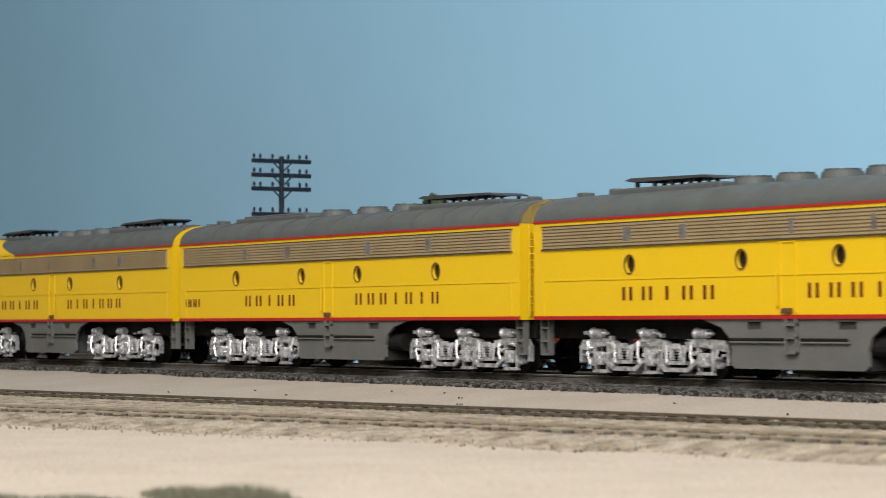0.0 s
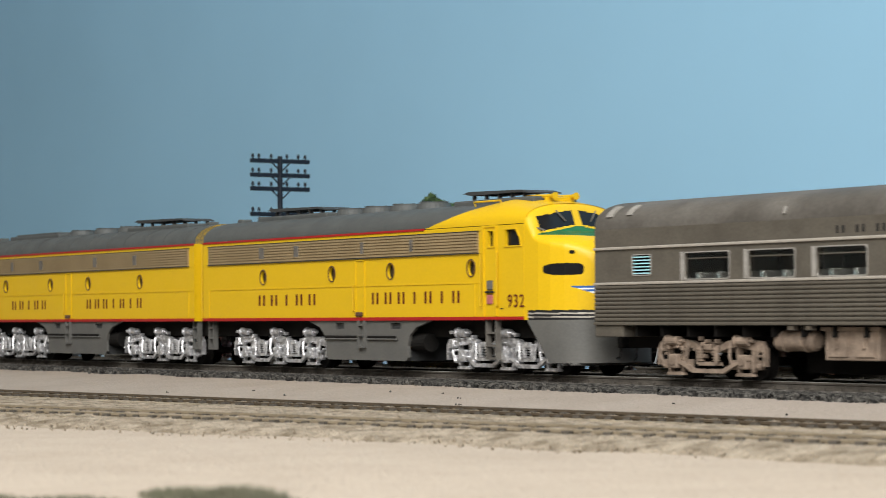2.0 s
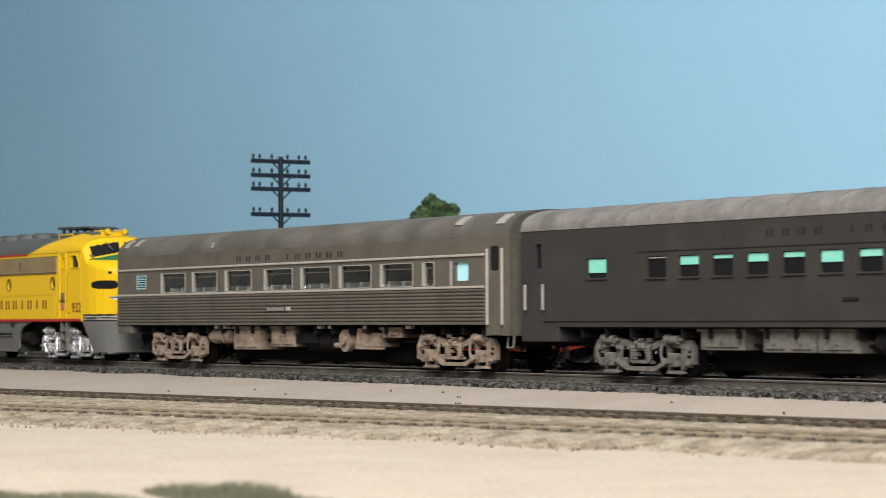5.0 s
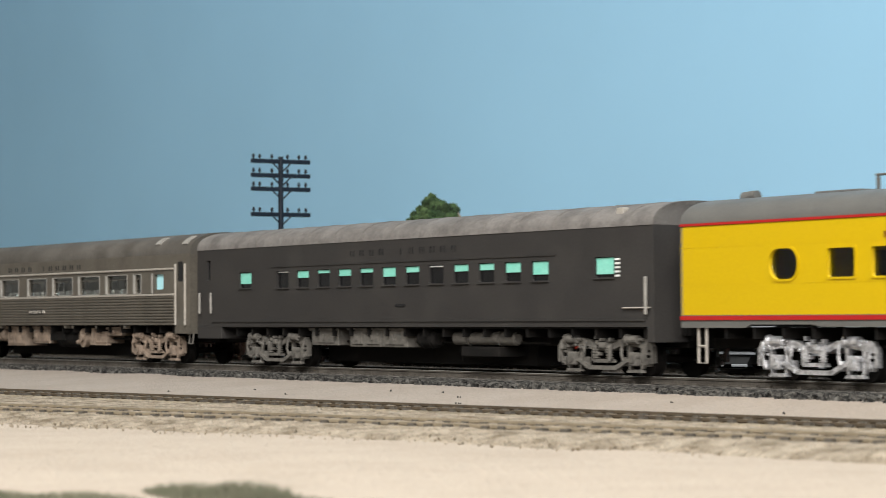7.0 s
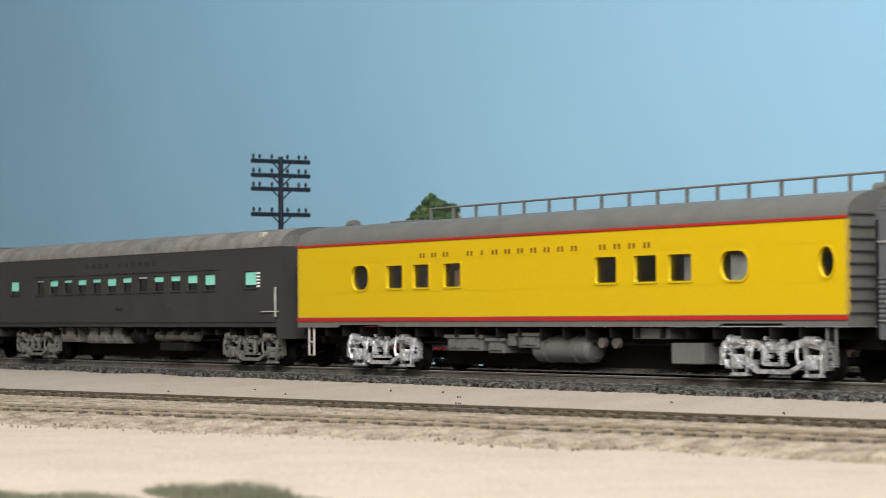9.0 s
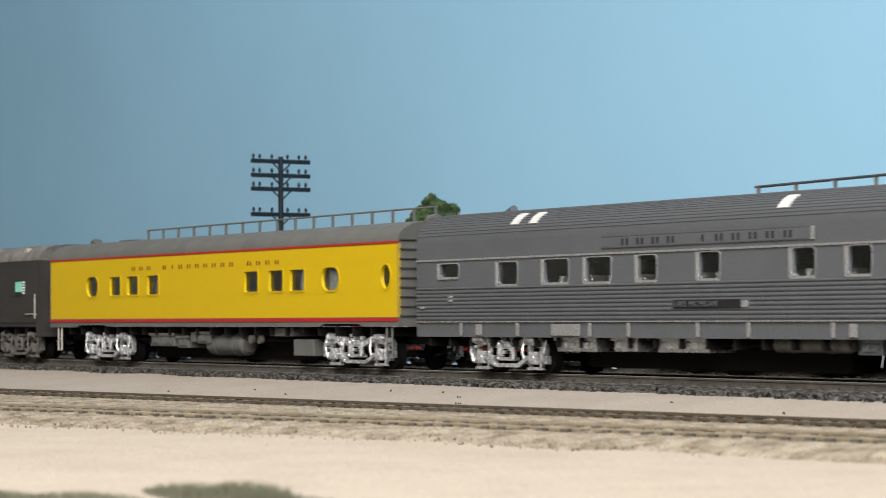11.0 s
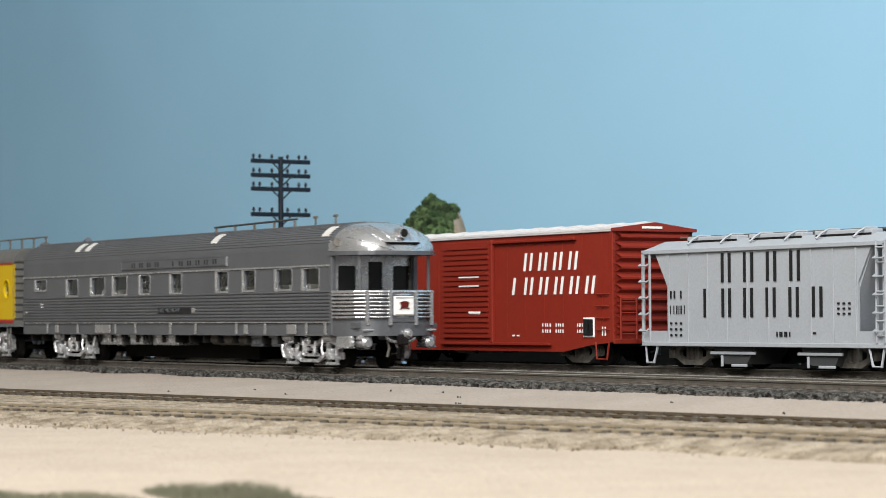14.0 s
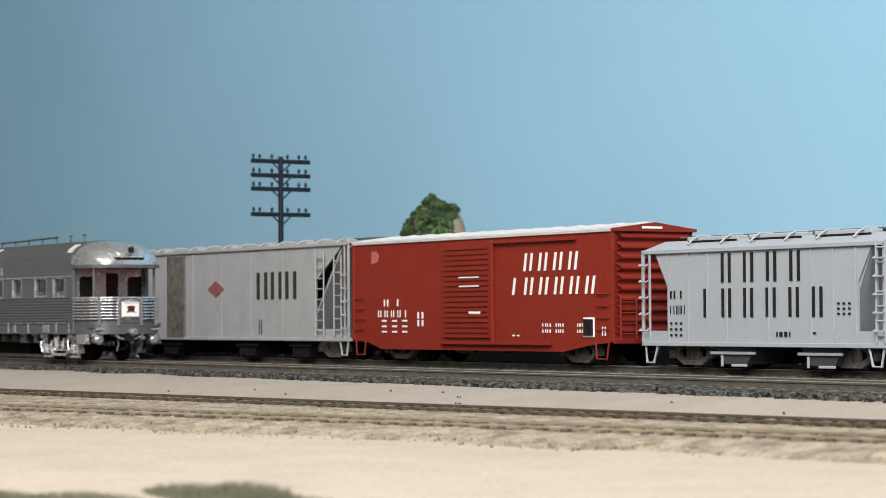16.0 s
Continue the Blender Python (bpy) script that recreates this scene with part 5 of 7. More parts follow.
    tank(car, 0.1830, 0.1990, 0.0125, 0.0110, 0.0028, M_RUSTY, "dusty air tank")
    tank(car, 0.2560, 0.2820, 0.0105, 0.0092, 0.0036, M_UNDER)
    for s in (0.1905, 0.1975, 0.2700, 0.2775, 0.3020, 0.3300):
        box_part(car, "pipe_bracket", (s, s + 0.0025, -0.0162, -0.0140, 0.0138, 0.0152), M_STEEL_HI)
    piece("corner_step", tube(fresh(), [(0.3918, -0.0165, 0.0118), (0.3918, -0.0170, 0.0080), (0.3950, -0.0170, 0.0080), (0.3950, -0.0165, 0.0118)], 0.0004, 6), M_GEAR_GREY, car)
    coupler(car, s0 + 0.004, -1)
    coupler(car, s1 - 0.004, 1)
    return car


def coach_sooty():
    s0, s1 = 0.4004, 0.6885
    car = vehicle("sooty_coach", "dull black-grey smooth passenger coach with aqua window shades", "passenger car", (s0 + s1) / 2, group="passenger cars")
    wins = [(0.4350, 0.4445, 0.0290, 0.0348)]
    step = (0.6271 - 0.4640) / 11
    for k in range(12):
        a = 0.4640 + k * step
        wins.append((a, a + 0.0090, 0.0287, 0.0347))
    wins.append((0.6600, 0.6695, 0.0291, 0.0351))
    loops = [rounded(*w, 0.0006) for w in wins]
    dl = rounded(0.4083, 0.4112, 0.0322, 0.0398, 0.0004)
    side = coach_side(car, s0, s1, 0.0145, 0.0440, C_W, [dl] + loops, M_SOOT, "sooty black-grey side sheet")
    shade = (0.75, 0.10, 0.45, 0.22, 0.42, 0.28, 0.55, 0.36, 0.12, 0.40, 0.38, 0.55, 0.70, 0.85)
    for k, (w, lp) in enumerate(zip(wins, loops)):
        h = shade[k]
        z = w[3] - (w[3] - w[2]) * h
        for sd in (-1, 1):
            pane(side, lp, sd * (C_W - 0.0009), M_GLASSDARK if h < 1 else M_AQUA)
            y = sd * (C_W - 0.0009)
            box_part(side, "window_shade", (w[0] + 0.0002, w[1] - 0.0002, min(y, y + sd * 0.0004), max(y, y + sd * 0.0004), z, w[3] - 0.0002), M_AQUA if h > 0.15 else M_WHITE, "aqua roller shade" if h > 0.15 else "white roller shade", 0.0001)
            yo = sd * C_W
            box_part(side, "window_sill", (w[0] - 0.0005, w[1] + 0.0005, min(yo, yo + sd * 0.0005), max(yo, yo + sd * 0.0005), w[2] - 0.0006, w[2] - 0.0002), M_SOOT, "", 0.0001)
    pane(side, dl, -(C_W - 0.0009), M_GLASSDARK)
    for q in range(5):
        box_part(side, "vent_slat", (0.6702, 0.6725, -C_W - 0.0003, -C_W, 0.0292 + q * 0.0012, 0.0298 + q * 0.0012), M_WHITE)
    belt(side, 0.46, 0.6400, 0.0363, M_SOOT, 0.0003, 0.0003)
    belt(side, s0 + 0.012, s1 - 0.004, 0.0165, M_SOOT, 0.0005, 0.0004)
    piece("roof", roof_shell(fresh(), s0, s1, C_W + 0.0002, 0.0438, 0.0510, 12), M_SOOT_ROOF, car, "dust-streaked pale grey roof", True)
    b = fresh()
    for k in range(15):
        s = s0 + 0.010 + k * 0.0190
        loft(b, [roof_section(s + d, C_W + 0.0003, 0.0439, 0.0511) for d in (0, 0.0005)])
    piece("roof_seam", b, M_SOOT_ROOF, car)
    box_part(car, "roof_vent", (0.6690, 0.6725, -0.0162, -0.0140, 0.0472, 0.0494), M_STEEL_HI)
    box_part(car, "roof_vent", (0.4070, 0.4180, -0.0162, -0.0135, 0.0452, 0.0468), M_SOOT, "dark louvred vestibule vent")
    bars(car, 0.5150, 0.5860, 0.0388, 0.0408, "XXXX iXXXXX", M_BLACK, -C_W, fill=0.42, label="small black lettering bars")
    box_part(car, "data_plate", (0.5470, 0.5530, -C_W - 0.0003, -C_W, 0.0213, 0.0222), M_BLACK)
    for s, z0, z1 in ((0.4030, 0.0195, 0.0275), (0.4125, 0.0195, 0.0275), (0.6850, 0.0180, 0.0290)):
        piece("hand_rail", box(fresh(), s, s + 0.0010, -C_W - 0.0012, -C_W - 0.0004, z0, z1, 0.0003), M_DULLPAD, car)
    box_part(car, "door_latch", (0.6740, 0.6870, -C_W - 0.0008, -C_W, 0.0198, 0.0203), M_STEEL_HI)
    end_wall(car, s0, -1, C_W, 0.0120, 0.0438, 0.0510, M_SOOT)
    end_wall(car, s1, 1, C_W, 0.0120, 0.0438, 0.0510, M_SOOT)
    floor_and_inside(car, s0 + 0.001, s1 - 0.001, C_W, 0.0150, 0.0425)
    for a, c in ((s0, 0.4200), (0.6850, s1)):
        box_part(car, "step_well", (a, c, -C_W, C_W, 0.0100, 0.0146), M_SOOT)
    for s in (0.4575, 0.6598):
        truck(car, s, (-0.0152, 0.0152), 0.0052, M_GEAR_GREY, 0.0142, "gt", 0.047, label="grimy grey four-wheel truck")
    centre_sill(car, s0, s1, 0.0143)
    underbody_box(car, 0.4850, 0.5040, 0.0080, 0.0140, M_GEAR_GREY, "grimy grey equipment box", 1)
    underbody_box(car, 0.5120, 0.5330, 0.0076, 0.0142, M_GEAR_GREY, "grimy grey equipment box", 2)
    underbody_box(car, 0.5340, 0.5500, 0.0076, 0.0142, M_GEAR_GREY, "grimy grey equipment box", 1)
    tank(car, 0.5760, 0.6120, 0.0120, 0.0108, 0.0022, M_GEAR_GREY, "grimy air tank")
    tank(car, 0.5550, 0.5660, 0.0120, 0.0105, 0.0030, M_UNDER)
    underbody_box(car, 0.5830, 0.6050, 0.0050, 0.0082, M_UNDER)
    coupler(car, s0 + 0.004, -1)
    coupler(car, s1 - 0.004, 1)
    return car


def coach_yellow():
    s0, s1 = 0.7009, 0.9912
    car = vehicle("yellow_lounge_car", "clean yellow lounge car with grey roof and oval windows", "passenger car", (s0 + s1) / 2, group="passenger cars")
    rects = [(0.7625, 0.7728), (0.7792, 0.7894), (0.7980, 0.8084), (0.8812, 0.8920), (0.9004, 0.9111), (0.9164, 0.9271)]
    loops = [rounded(a, b, 0.0275, 0.0350, 0.0007) for a, b in rects]
    ovals = [rounded(0.7392, 0.7506, 0.0272, 0.0354, 0.0036, 6), rounded(0.9396, 0.9516, 0.0273, 0.0353, 0.0036, 6), oval(0.9831, 0.0315, 0.0031, 0.0040, 24)]
    side = coach_side(car, s0, s1, 0.0178, 0.0426, C_W, sorted(loops + ovals, key=lambda l: l[0][0]), M_CARYELLOW, "clean yellow side sheet")
    for lp in loops + ovals:
        for sd in (-1, 1):
            y = sd * C_W
            pane(side, lp, sd * (C_W - 0.0009), None if sd < 0 else M_GLASSDARK)
            frame_ring(side, lp, 0.0006, y, y + sd * 0.0003, M_CARYELLOW, label="yellow window frame")
    for z, h in ((0.0170, 0.0012), (0.0430, 0.0007)):
        belt(side, s0, s1, z, M_RED, h, 0.0003, "red_stripe")
    belt(side, s0, s1, 0.0366, M_CARYELLOW, 0.00020, 0.00005, "panel_seam")
    belt(side, s0, s1, 0.0262, M_CARYELLOW, 0.00020, 0.00005, "panel_seam")
    for sd in (-1, 1):
        y = sd * C_W
        lo = [(s0, 0.0178), (s0, 0.0143), (0.7290, 0.0143), (0.7310, 0.0152), (0.7560, 0.0152), (0.7600, 0.0146), (0.9380, 0.0146), (0.9400, 0.0155), (0.9650, 0.0155), (0.9670, 0.0146), (s1, 0.0146), (s1, 0.0178)]
        piece("skirt", plate(fresh(), lo, [], y, y - sd * 0.001), M_MIST, car, "grey lower skirt")
    piece("roof", roof_shell(fresh(), s0, s1, C_W + 0.0001, 0.0428, 0.0505, 12), M_MIST, car, "plain grey curved roof", True)
    for s in (0.7115, 0.9870):
        b = fresh()
        cyl(b, (s - 0.0035, 0, 0.0508), (s + 0.0025, 0, 0.0512), 0.0018, 12, 0.0012)
        cyl(b, (s + 0.0015, -0.002, 0.0512), (s + 0.0045, -0.002, 0.0512), 0.0014, 12)
        piece("roof_exhaust", b, M_MIST, car, "grey roof exhaust stub")
    box_part(car, "roof_hatch", (0.7420, 0.7600, -0.004, 0.005, 0.0498, 0.0510), M_MIST, "low grey roof hatch", 0.0003)
    for s in (0.8070, 0.8185, 0.8290):
        box_part(car, "roof_vent", (s, s + 0.0075, -0.0060, -0.0035, 0.0492, 0.0503), M_MIST_DARK)
    # roof-top rail on short posts
    b = tube(fresh(), [(0.7620, 0.0, 0.0546), (s1 - 0.003, 0.0, 0.0552)], 0.00034, 8)
    r = piece("antenna_rail", b, M_MIST, car, "long grey roof antenna rail")
    for k in range(17):
        s = 0.7625 + k * (s1 - 0.0045 - 0.7625) / 16
        piece("rail_post", box(fresh(), s, s + 0.0008, -0.0004, 0.0004, 0.0500, 0.0547 + 0.0006 * k / 16), M_MIST, r)
    bars(car, 0.7815, 0.9100, 0.0372, 0.0388, "XXX XiXXXXXXX XXXX", M_MAROON, -C_W, fill=0.40, label="small dark lettering bars")
    ew = end_wall(car, s1, 1, C_W, 0.0146, 0.0428, 0.0505, M_MIST)
    b = fresh()
    for k in range(9):
        box(b, s1, s1 + 0.0005, -0.0170, -0.0085, 0.0180 + k * 0.0032, 0.0184 + k * 0.0032)
        box(b, s1, s1 + 0.0005, 0.0085, 0.0170, 0.0180 + k * 0.0032, 0.0184 + k * 0.0032)
    piece("end_rib", b, M_MIST_DARK, ew)
    end_wall(car, s0, -1, C_W, 0.0146, 0.0428, 0.0505, M_MIST)
    floor_and_inside(car, s0 + 0.001, s1 - 0.001, C_W, 0.0160, 0.0415)
    for s, l, z, m in ((0.7850, 0.003, 0.033, M_BRASS), (0.8020, 0.004, 0.033, M_BRASS), (0.9215, 0.0050, 0.0345, M_GEAR_GREY), (0.9420, 0.0080, 0.0345, M_GEAR_GREY)):
        box_part(car, "partition", (s, s + l, -0.0158, 0.010, 0.0172, z), m, "inside partition")
    for s in (0.7537, 0.9585):
        truck(car, s, (-0.0152, 0.0152), 0.0052, M_SILVER, 0.0142, "st", 0.047, label="bright silver four-wheel truck")
    centre_sill(car, s0, s1, 0.0143)
    for a, b, z0, z1, d in ((0.7960, 0.8165, 0.0068, 0.0118, 2), (0.8200, 0.8290, 0.0062, 0.0108, 1), (0.8310, 0.8350, 0.0085, 0.0125, 0), (0.8370, 0.8480, 0.0080, 0.0125, 1), (0.9140, 0.9285, 0.0040, 0.0100, 0), (0.8960, 0.9130, 0.0110, 0.0142, 0)):
        underbody_box(car, a, b, z0, z1, M_MIST, "grey equipment box", d)
    tank(car, 0.8420, 0.8720, 0.0100, 0.0078, 0.0042, M_MIST, "grey water tank")
    for s in (0.8800, 0.8870):
        for sd in (-1, 1):
            piece("valve_cover", cyl(fresh(), (s, sd * 0.013, 0.0098), (s, sd * 0.0145, 0.0098), 0.0016, 12), M_GEAR_GREY, car)
    for s in (0.7075, 0.9820):
        for sd in (-1, 1):
            y = sd * 0.0165
            b = tube(fresh(), [(s, y, 0.0143), (s, y, 0.0045), (s + 0.0035, y, 0.0045), (s + 0.0035, y, 0.0143)], 0.0004, 6)
            tube(b, [(s, y, 0.0092), (s + 0.0035, y, 0.0092)], 0.0004, 6)
            piece("corner_step", b, M_STEEL_HI if s < 0.8 else M_MIST, car)
    coupler(car, s0 + 0.004, -1)
    coupler(car, s1 - 0.004, 1)
    return car


def coach_observation():
    s0, s1, se = 1.0028, 1.2772, 1.2950
    car = vehicle("observation_car", "bright stainless fluted observation car with open rear platform", "passenger car", (s0 + se) / 2, group="passenger cars")
    wins = [(1.0172, 1.0284, 0.0306, 0.0348), (1.0512, 1.0618, 0.0279, 0.0347), (1.0762, 1.0890, 0.0280, 0.0350), (1.0980, 1.1104, 0.0279, 0.0351), (1.1235, 1.1322, 0.0280, 0.0351),
            (1.1516, 1.1606, 0.0280, 0.0353), (1.1910, 1.1999, 0.0280, 0.0354), (1.2128, 1.2214, 0.0281, 0.0354), (1.2380, 1.2497, 0.0281, 0.0353), (1.2583, 1.2693, 0.0280, 0.0352)]
    loops = [rounded(*w, 0.0010) for w in wins]
    side = coach_side(car, s0, s1, 0.0158, 0.0420, C_W, loops, M_BRIGHT, "bright stainless side sheet")
    for k, (w, lp) in enumerate(zip(wins, loops)):
        for sd in (-1, 1):
            pane(side, lp, sd * (C_W - 0.0009), None if sd < 0 else M_GLASSDARK)
        frame_ring(side, lp, 0.0003, -C_W, -C_W - 0.0002, M_BRIGHT_HI, label="bright window rim")
        box_part(side, "window_post", (w[0] - 0.0015, w[0] - 0.0003, -C_W - 0.0005, -C_W, w[2] - 0.0005, w[3] + 0.0002), M_BRIGHT_HI, "bright window post", 0.0002)
        box_part(side, "window_sill", (w[0] - 0.0010, w[1], -C_W - 0.0005, -C_W, w[2] - 0.0008, w[2] - 0.0003), M_BRIGHT_HI, "", 0.0001)
    belt(side, s0, s1, 0.0361, M_BRIGHT_HI, 0.0006, 0.0004)
    belt(side, s0, s1, 0.0269, M_BRIGHT, 0.0006, 0.0005)
    belt(side, s0, s1, 0.0161, M_BRIGHT_HI, 0.0004, 0.0005)
    fluted(car, s0 + 0.0003, s1, 0.0166, 0.0264, 8, M_BRIGHT)
    for sd in (-1, 1):
        y = sd * C_W
        piece("skirt", plate(fresh(), rect(s0, s1, 0.0113, 0.0158), [], y - sd * 0.0002, y - sd * 0.0012), M_BRIGHT, car, "stainless lower skirt")
        for s in (1.0290, 1.0610, 1.0990, 1.1180, 1.1500, 1.1720, 1.2060, 1.2285, 1.2595, 1.2730):
            box_part(car, "skirt_strap", (s, s + 0.0016, min(y, y + sd * 0.0004), max(y, y + sd * 0.0004), 0.0116, 0.0158), M_BRIGHT_HI, "", 0.0002)
    for a, b in ((1.0800, 1.0950), (1.0385, 1.0420), (1.2130, 1.2160), (1.2460, 1.2530)):
        box_part(car, "skirt_grille", (a, b, -C_W - 0.0005, -C_W, 0.0118, 0.0154), M_BRIGHT_HI, "pale skirt grille", 0.0002)
    # fluted roof
    b = roof_shell(fresh(), s0, s1 + 0.002, C_W, 0.0418, 0.0515, 10)
    ro = piece("roof", b, M_BRIGHT, car, "fluted stainless roof", True)
    first = None
    for k in range(29):
        a = radians(10 + 160 * k / 28)
        y = -C_W * abs(math.cos(a)) ** 0.8 * (1 if math.cos(a) > 0 else -1)
        z = 0.0418 + (0.0515 - 0.0418) * math.sin(a) ** 0.8
        if first is None:
            first = piece("roof_flute", cyl(fresh(), (s0 + 0.0004, 0, 0), (s1, 0, 0), 0.00022, 6), M_BRIGHT, ro)
            first.location = (0, y, z)
        else:
            share(first, ro, pose(0, y, z))
    roof_patches(car, ((1.0570, 0.0040, 22, 50), (1.0670, 0.0040, 22, 50), (1.1840, 0.0045, 22, 50), (1.2700, 0.0045, 22, 50)), 0.0418, 0.0515)
    bars(car, 1.1140, 1.1930, 0.0383, 0.0402, "XXXX iXXXXX", M_BLACK, -C_W - 0.00035, fill=0.42, label="small black lettering bars")
    box_part(car, "letterboard", (1.1060, 1.2000, -C_W - 0.00035, -C_W - 0.0001, 0.0376, 0.0409), M_BRIGHT)
    box_part(car, "letterboard_trim", (1.1985, 1.2000, -C_W - 0.0006, -C_W, 0.0374, 0.0411), M_BRIGHT_HI)
    nb = box_part(car, "name_board", (1.1400, 1.1700, -C_W - 0.0007, -C_W, 0.0196, 0.0222), M_BLACK, "black name board with pale letters")
    number(nb, "LAKE MICHIGAN", 1.1410, 0.0202, 0.0017, M_BRIGHT, -C_W - 0.0008)
    box_part(car, "board_clip", (1.1702, 1.1730, -C_W - 0.0008, -C_W, 0.0199, 0.0218), M_BRIGHT_HI)
    for s, z in ((1.0230, 0.0225), (1.0230, 0.0237), (1.0060, 0.0203)):
        box_part(car, "marker_bracket", (s, s + 0.0022, -C_W - 0.0010, -C_W, z, z + 0.0009), M_BRIGHT_HI)
    # antenna rail and masts
    ar = piece("antenna_rail", tube(fresh(), [(1.1550, 0.0, 0.0537), (1.2220, 0.0, 0.0546)], 0.0004, 8), M_MIST_DARK, car, "dark roof antenna rail")
    for k in range(5):
        s = 1.1560 + k * 0.0160
        piece("rail_post", box(fresh(), s, s + 0.0007, -0.0004, 0.0004, 0.0512, 0.0540), M_GEAR_GREY, ar)
    for s in (1.2361, 1.2509):
        b = cyl(fresh(), (s, 0, 0.0512), (s, 0, 0.0546), 0.0004, 8)
        cyl(b, (s - 0.0012, 0, 0.0548), (s + 0.0012, 0, 0.0548), 0.0005, 8)
        piece("roof_antenna", b, M_GEAR_GREY, car)
    b = fresh()
    cyl(b, (1.0330, -0.001, 0.0510), (1.0360, -0.001, 0.0522), 0.0016, 10)
    piece("roof_vent", b, M_BRIGHT, car)
    # domed end roof
    secs = []
    for s, w, e, t in ((s1 - 0.001, 0.0177, 0.0412, 0.0514), (1.2814, 0.0177, 0.0408, 0.0512), (1.2859, 0.0174, 0.0406, 0.0506), (1.2897, 0.0166, 0.0405, 0.0495), (1.2931, 0.0152, 0.0404, 0.0480), (1.2956, 0.0132, 0.0403, 0.0463), (1.2972, 0.0108, 0.0402, 0.0447), (1.2981, 0.0080, 0.0402, 0.0430), (1.2984, 0.0050, 0.0402, 0.0415)):
        secs.append(roof_section(s, w, e, t))
    dome = piece("dome_roof", loft(fresh(), secs), M_BRIGHT_HI, car, "polished domed end roof", True)
    b = loft(fresh(), [[(s + 0.0002, y * 1.02, z + d) for s, y, z in ((1.2760, -0.0177, 0.0402), (1.2859, -0.0176, 0.0402), (1.2931, -0.0154, 0.0402), (1.2972, -0.0110, 0.0402), (1.2987, -0.005, 0.0402), (1.2987, 0.005, 0.0402), (1.2972, 0.0110, 0.0402), (1.2931, 0.0154, 0.0402), (1.2859, 0.0176, 0.0402), (1.2760, 0.0177, 0.0402))] for d in (-0.0008, 0.0006)])
    piece("roof_rim", b, M_BRIGHT, dome)
    for k in (0.16, 0.30, 0.42, 0.58, 0.70, 0.84):
        path = []
        for sec in secs[2:]:
            x, y, z = sec[int(k * (len(sec) - 1))]
            path.append((x + 0.0001, y * 1.005, z + 0.0001))
        piece("dome_rib", tube(fresh(), path, 0.00014, 6), M_BRIGHT_HI, dome)
    box_part(dome, "visor", (1.2968, 1.2990, -0.0072, 0.0062, 0.0432, 0.0438), M_UNDER, "thin dark visor")
    b = cyl(fresh(), (1.2940, 0, 0.0470), (1.2982, 0, 0.0470), 0.0019, 18)
    lamp = piece("tail_light", b, M_BRIGHT_HI, dome, "bright tail light housing")
    piece("lens", cyl(fresh(), (1.2982, 0, 0.0470), (1.2986, 0, 0.0470), 0.0014, 16), M_GLASSDARK, lamp)
    for sd in (-1, 1):
        b = cyl(fresh(), (1.2800, sd * 0.0165, 0.0440), (1.2830, sd * 0.0180, 0.0440), 0.0014, 12)
        piece("marker_light", b, M_GEAR_GREY, dome)
    # rear bulkhead with door and windows, platform, railing
    holes = [rounded(-0.0138, -0.0066, 0.0270, 0.0360, 0.0008), rect(-0.0014, 0.0044, 0.0205, 0.0375), rounded(0.0088, 0.0156, 0.0270, 0.0360, 0.0008)]
    b = plate(fresh(), rect(-0.0170, 0.0170, 0.0158, 0.0412), holes, 0, 0.001)
    bmesh.ops.transform(b, matrix=pose(s1 - 0.001, 0, 0, 0, 0, 90), verts=b.verts)
    bh = piece("bulkhead", b, M_BRIGHT_HI, car, "stainless rear bulkhead with door")
    for h in holes:
        b = prism(fresh(), h, 0, 0.0003)
        bmesh.ops.transform(b, matrix=pose(s1 - 0.0014, 0, 0, 0, 0, 90), verts=b.verts)
        piece("window_pane", b, M_GLASSDARK, bh)
    piece("platform", box(fresh(), s1, 1.2930, -0.0165, 0.0165, 0.0140, 0.0158), M_BRIGHT, car)
    for sd in (-1, 1):
        piece("corner_post", box(fresh(), 1.2765, 1.2785, min(sd * 0.0160, sd * 0.0178), max(sd * 0.0160, sd * 0.0178), 0.0115, 0.0410, 0.0003), M_BRIGHT, car)
        piece("rear_post", cyl(fresh(), (1.2915, sd * 0.0140, 0.0262), (1.2915, sd * 0.0140, 0.0402), 0.0006, 8), M_BRIGHT, car)
    line = [(1.2785, -0.0175), (1.2859, -0.0174), (1.2914, -0.0158), (1.2947, -0.0130), (1.2967, -0.0080), (1.2972, 0.0), (1.2967, 0.0080), (1.2947, 0.0130), (1.2914, 0.0158), (1.2859, 0.0174), (1.2785, 0.0175)]
    rail = piece("platform_apron", loft(fresh(), [[(s * k + (1 - k) * 1.28, y * k, z) for s, y in line for k in (1.0,)] for z in (0.0113, 0.0160)], caps=False, closed=False), M_BRIGHT, car, "curved stainless platform apron", True)
    for k in range(7):
        z = 0.0178 + k * 0.0013
        piece("rail_bar", tube(fresh(), [(s, y, z) for s, y in line], 0.00042, 8), M_BRIGHT_HI, rail)
    piece("top_rail", tube(fresh(), [(s, y, 0.0266) for s, y in line], 0.0006, 8), M_BRIGHT_HI, rail)
    piece("rail_backing", loft(fresh(), [[(s - 0.0006, y * 0.97, z) for s, y in line] for z in (0.0160, 0.0262)], caps=False, closed=False), M_BRIGHT, rail, "", True)
    for s, y in ((1.2947, -0.0130), (1.2970, -0.0052), (1.2970, 0.0052), (1.2947, 0.0130)):
        piece("rail_stanchion", box(fresh(), s - 0.0003, s + 0.0007, y - 0.0006, y + 0.0006, 0.0150, 0.0270), M_BRIGHT_HI, rail)
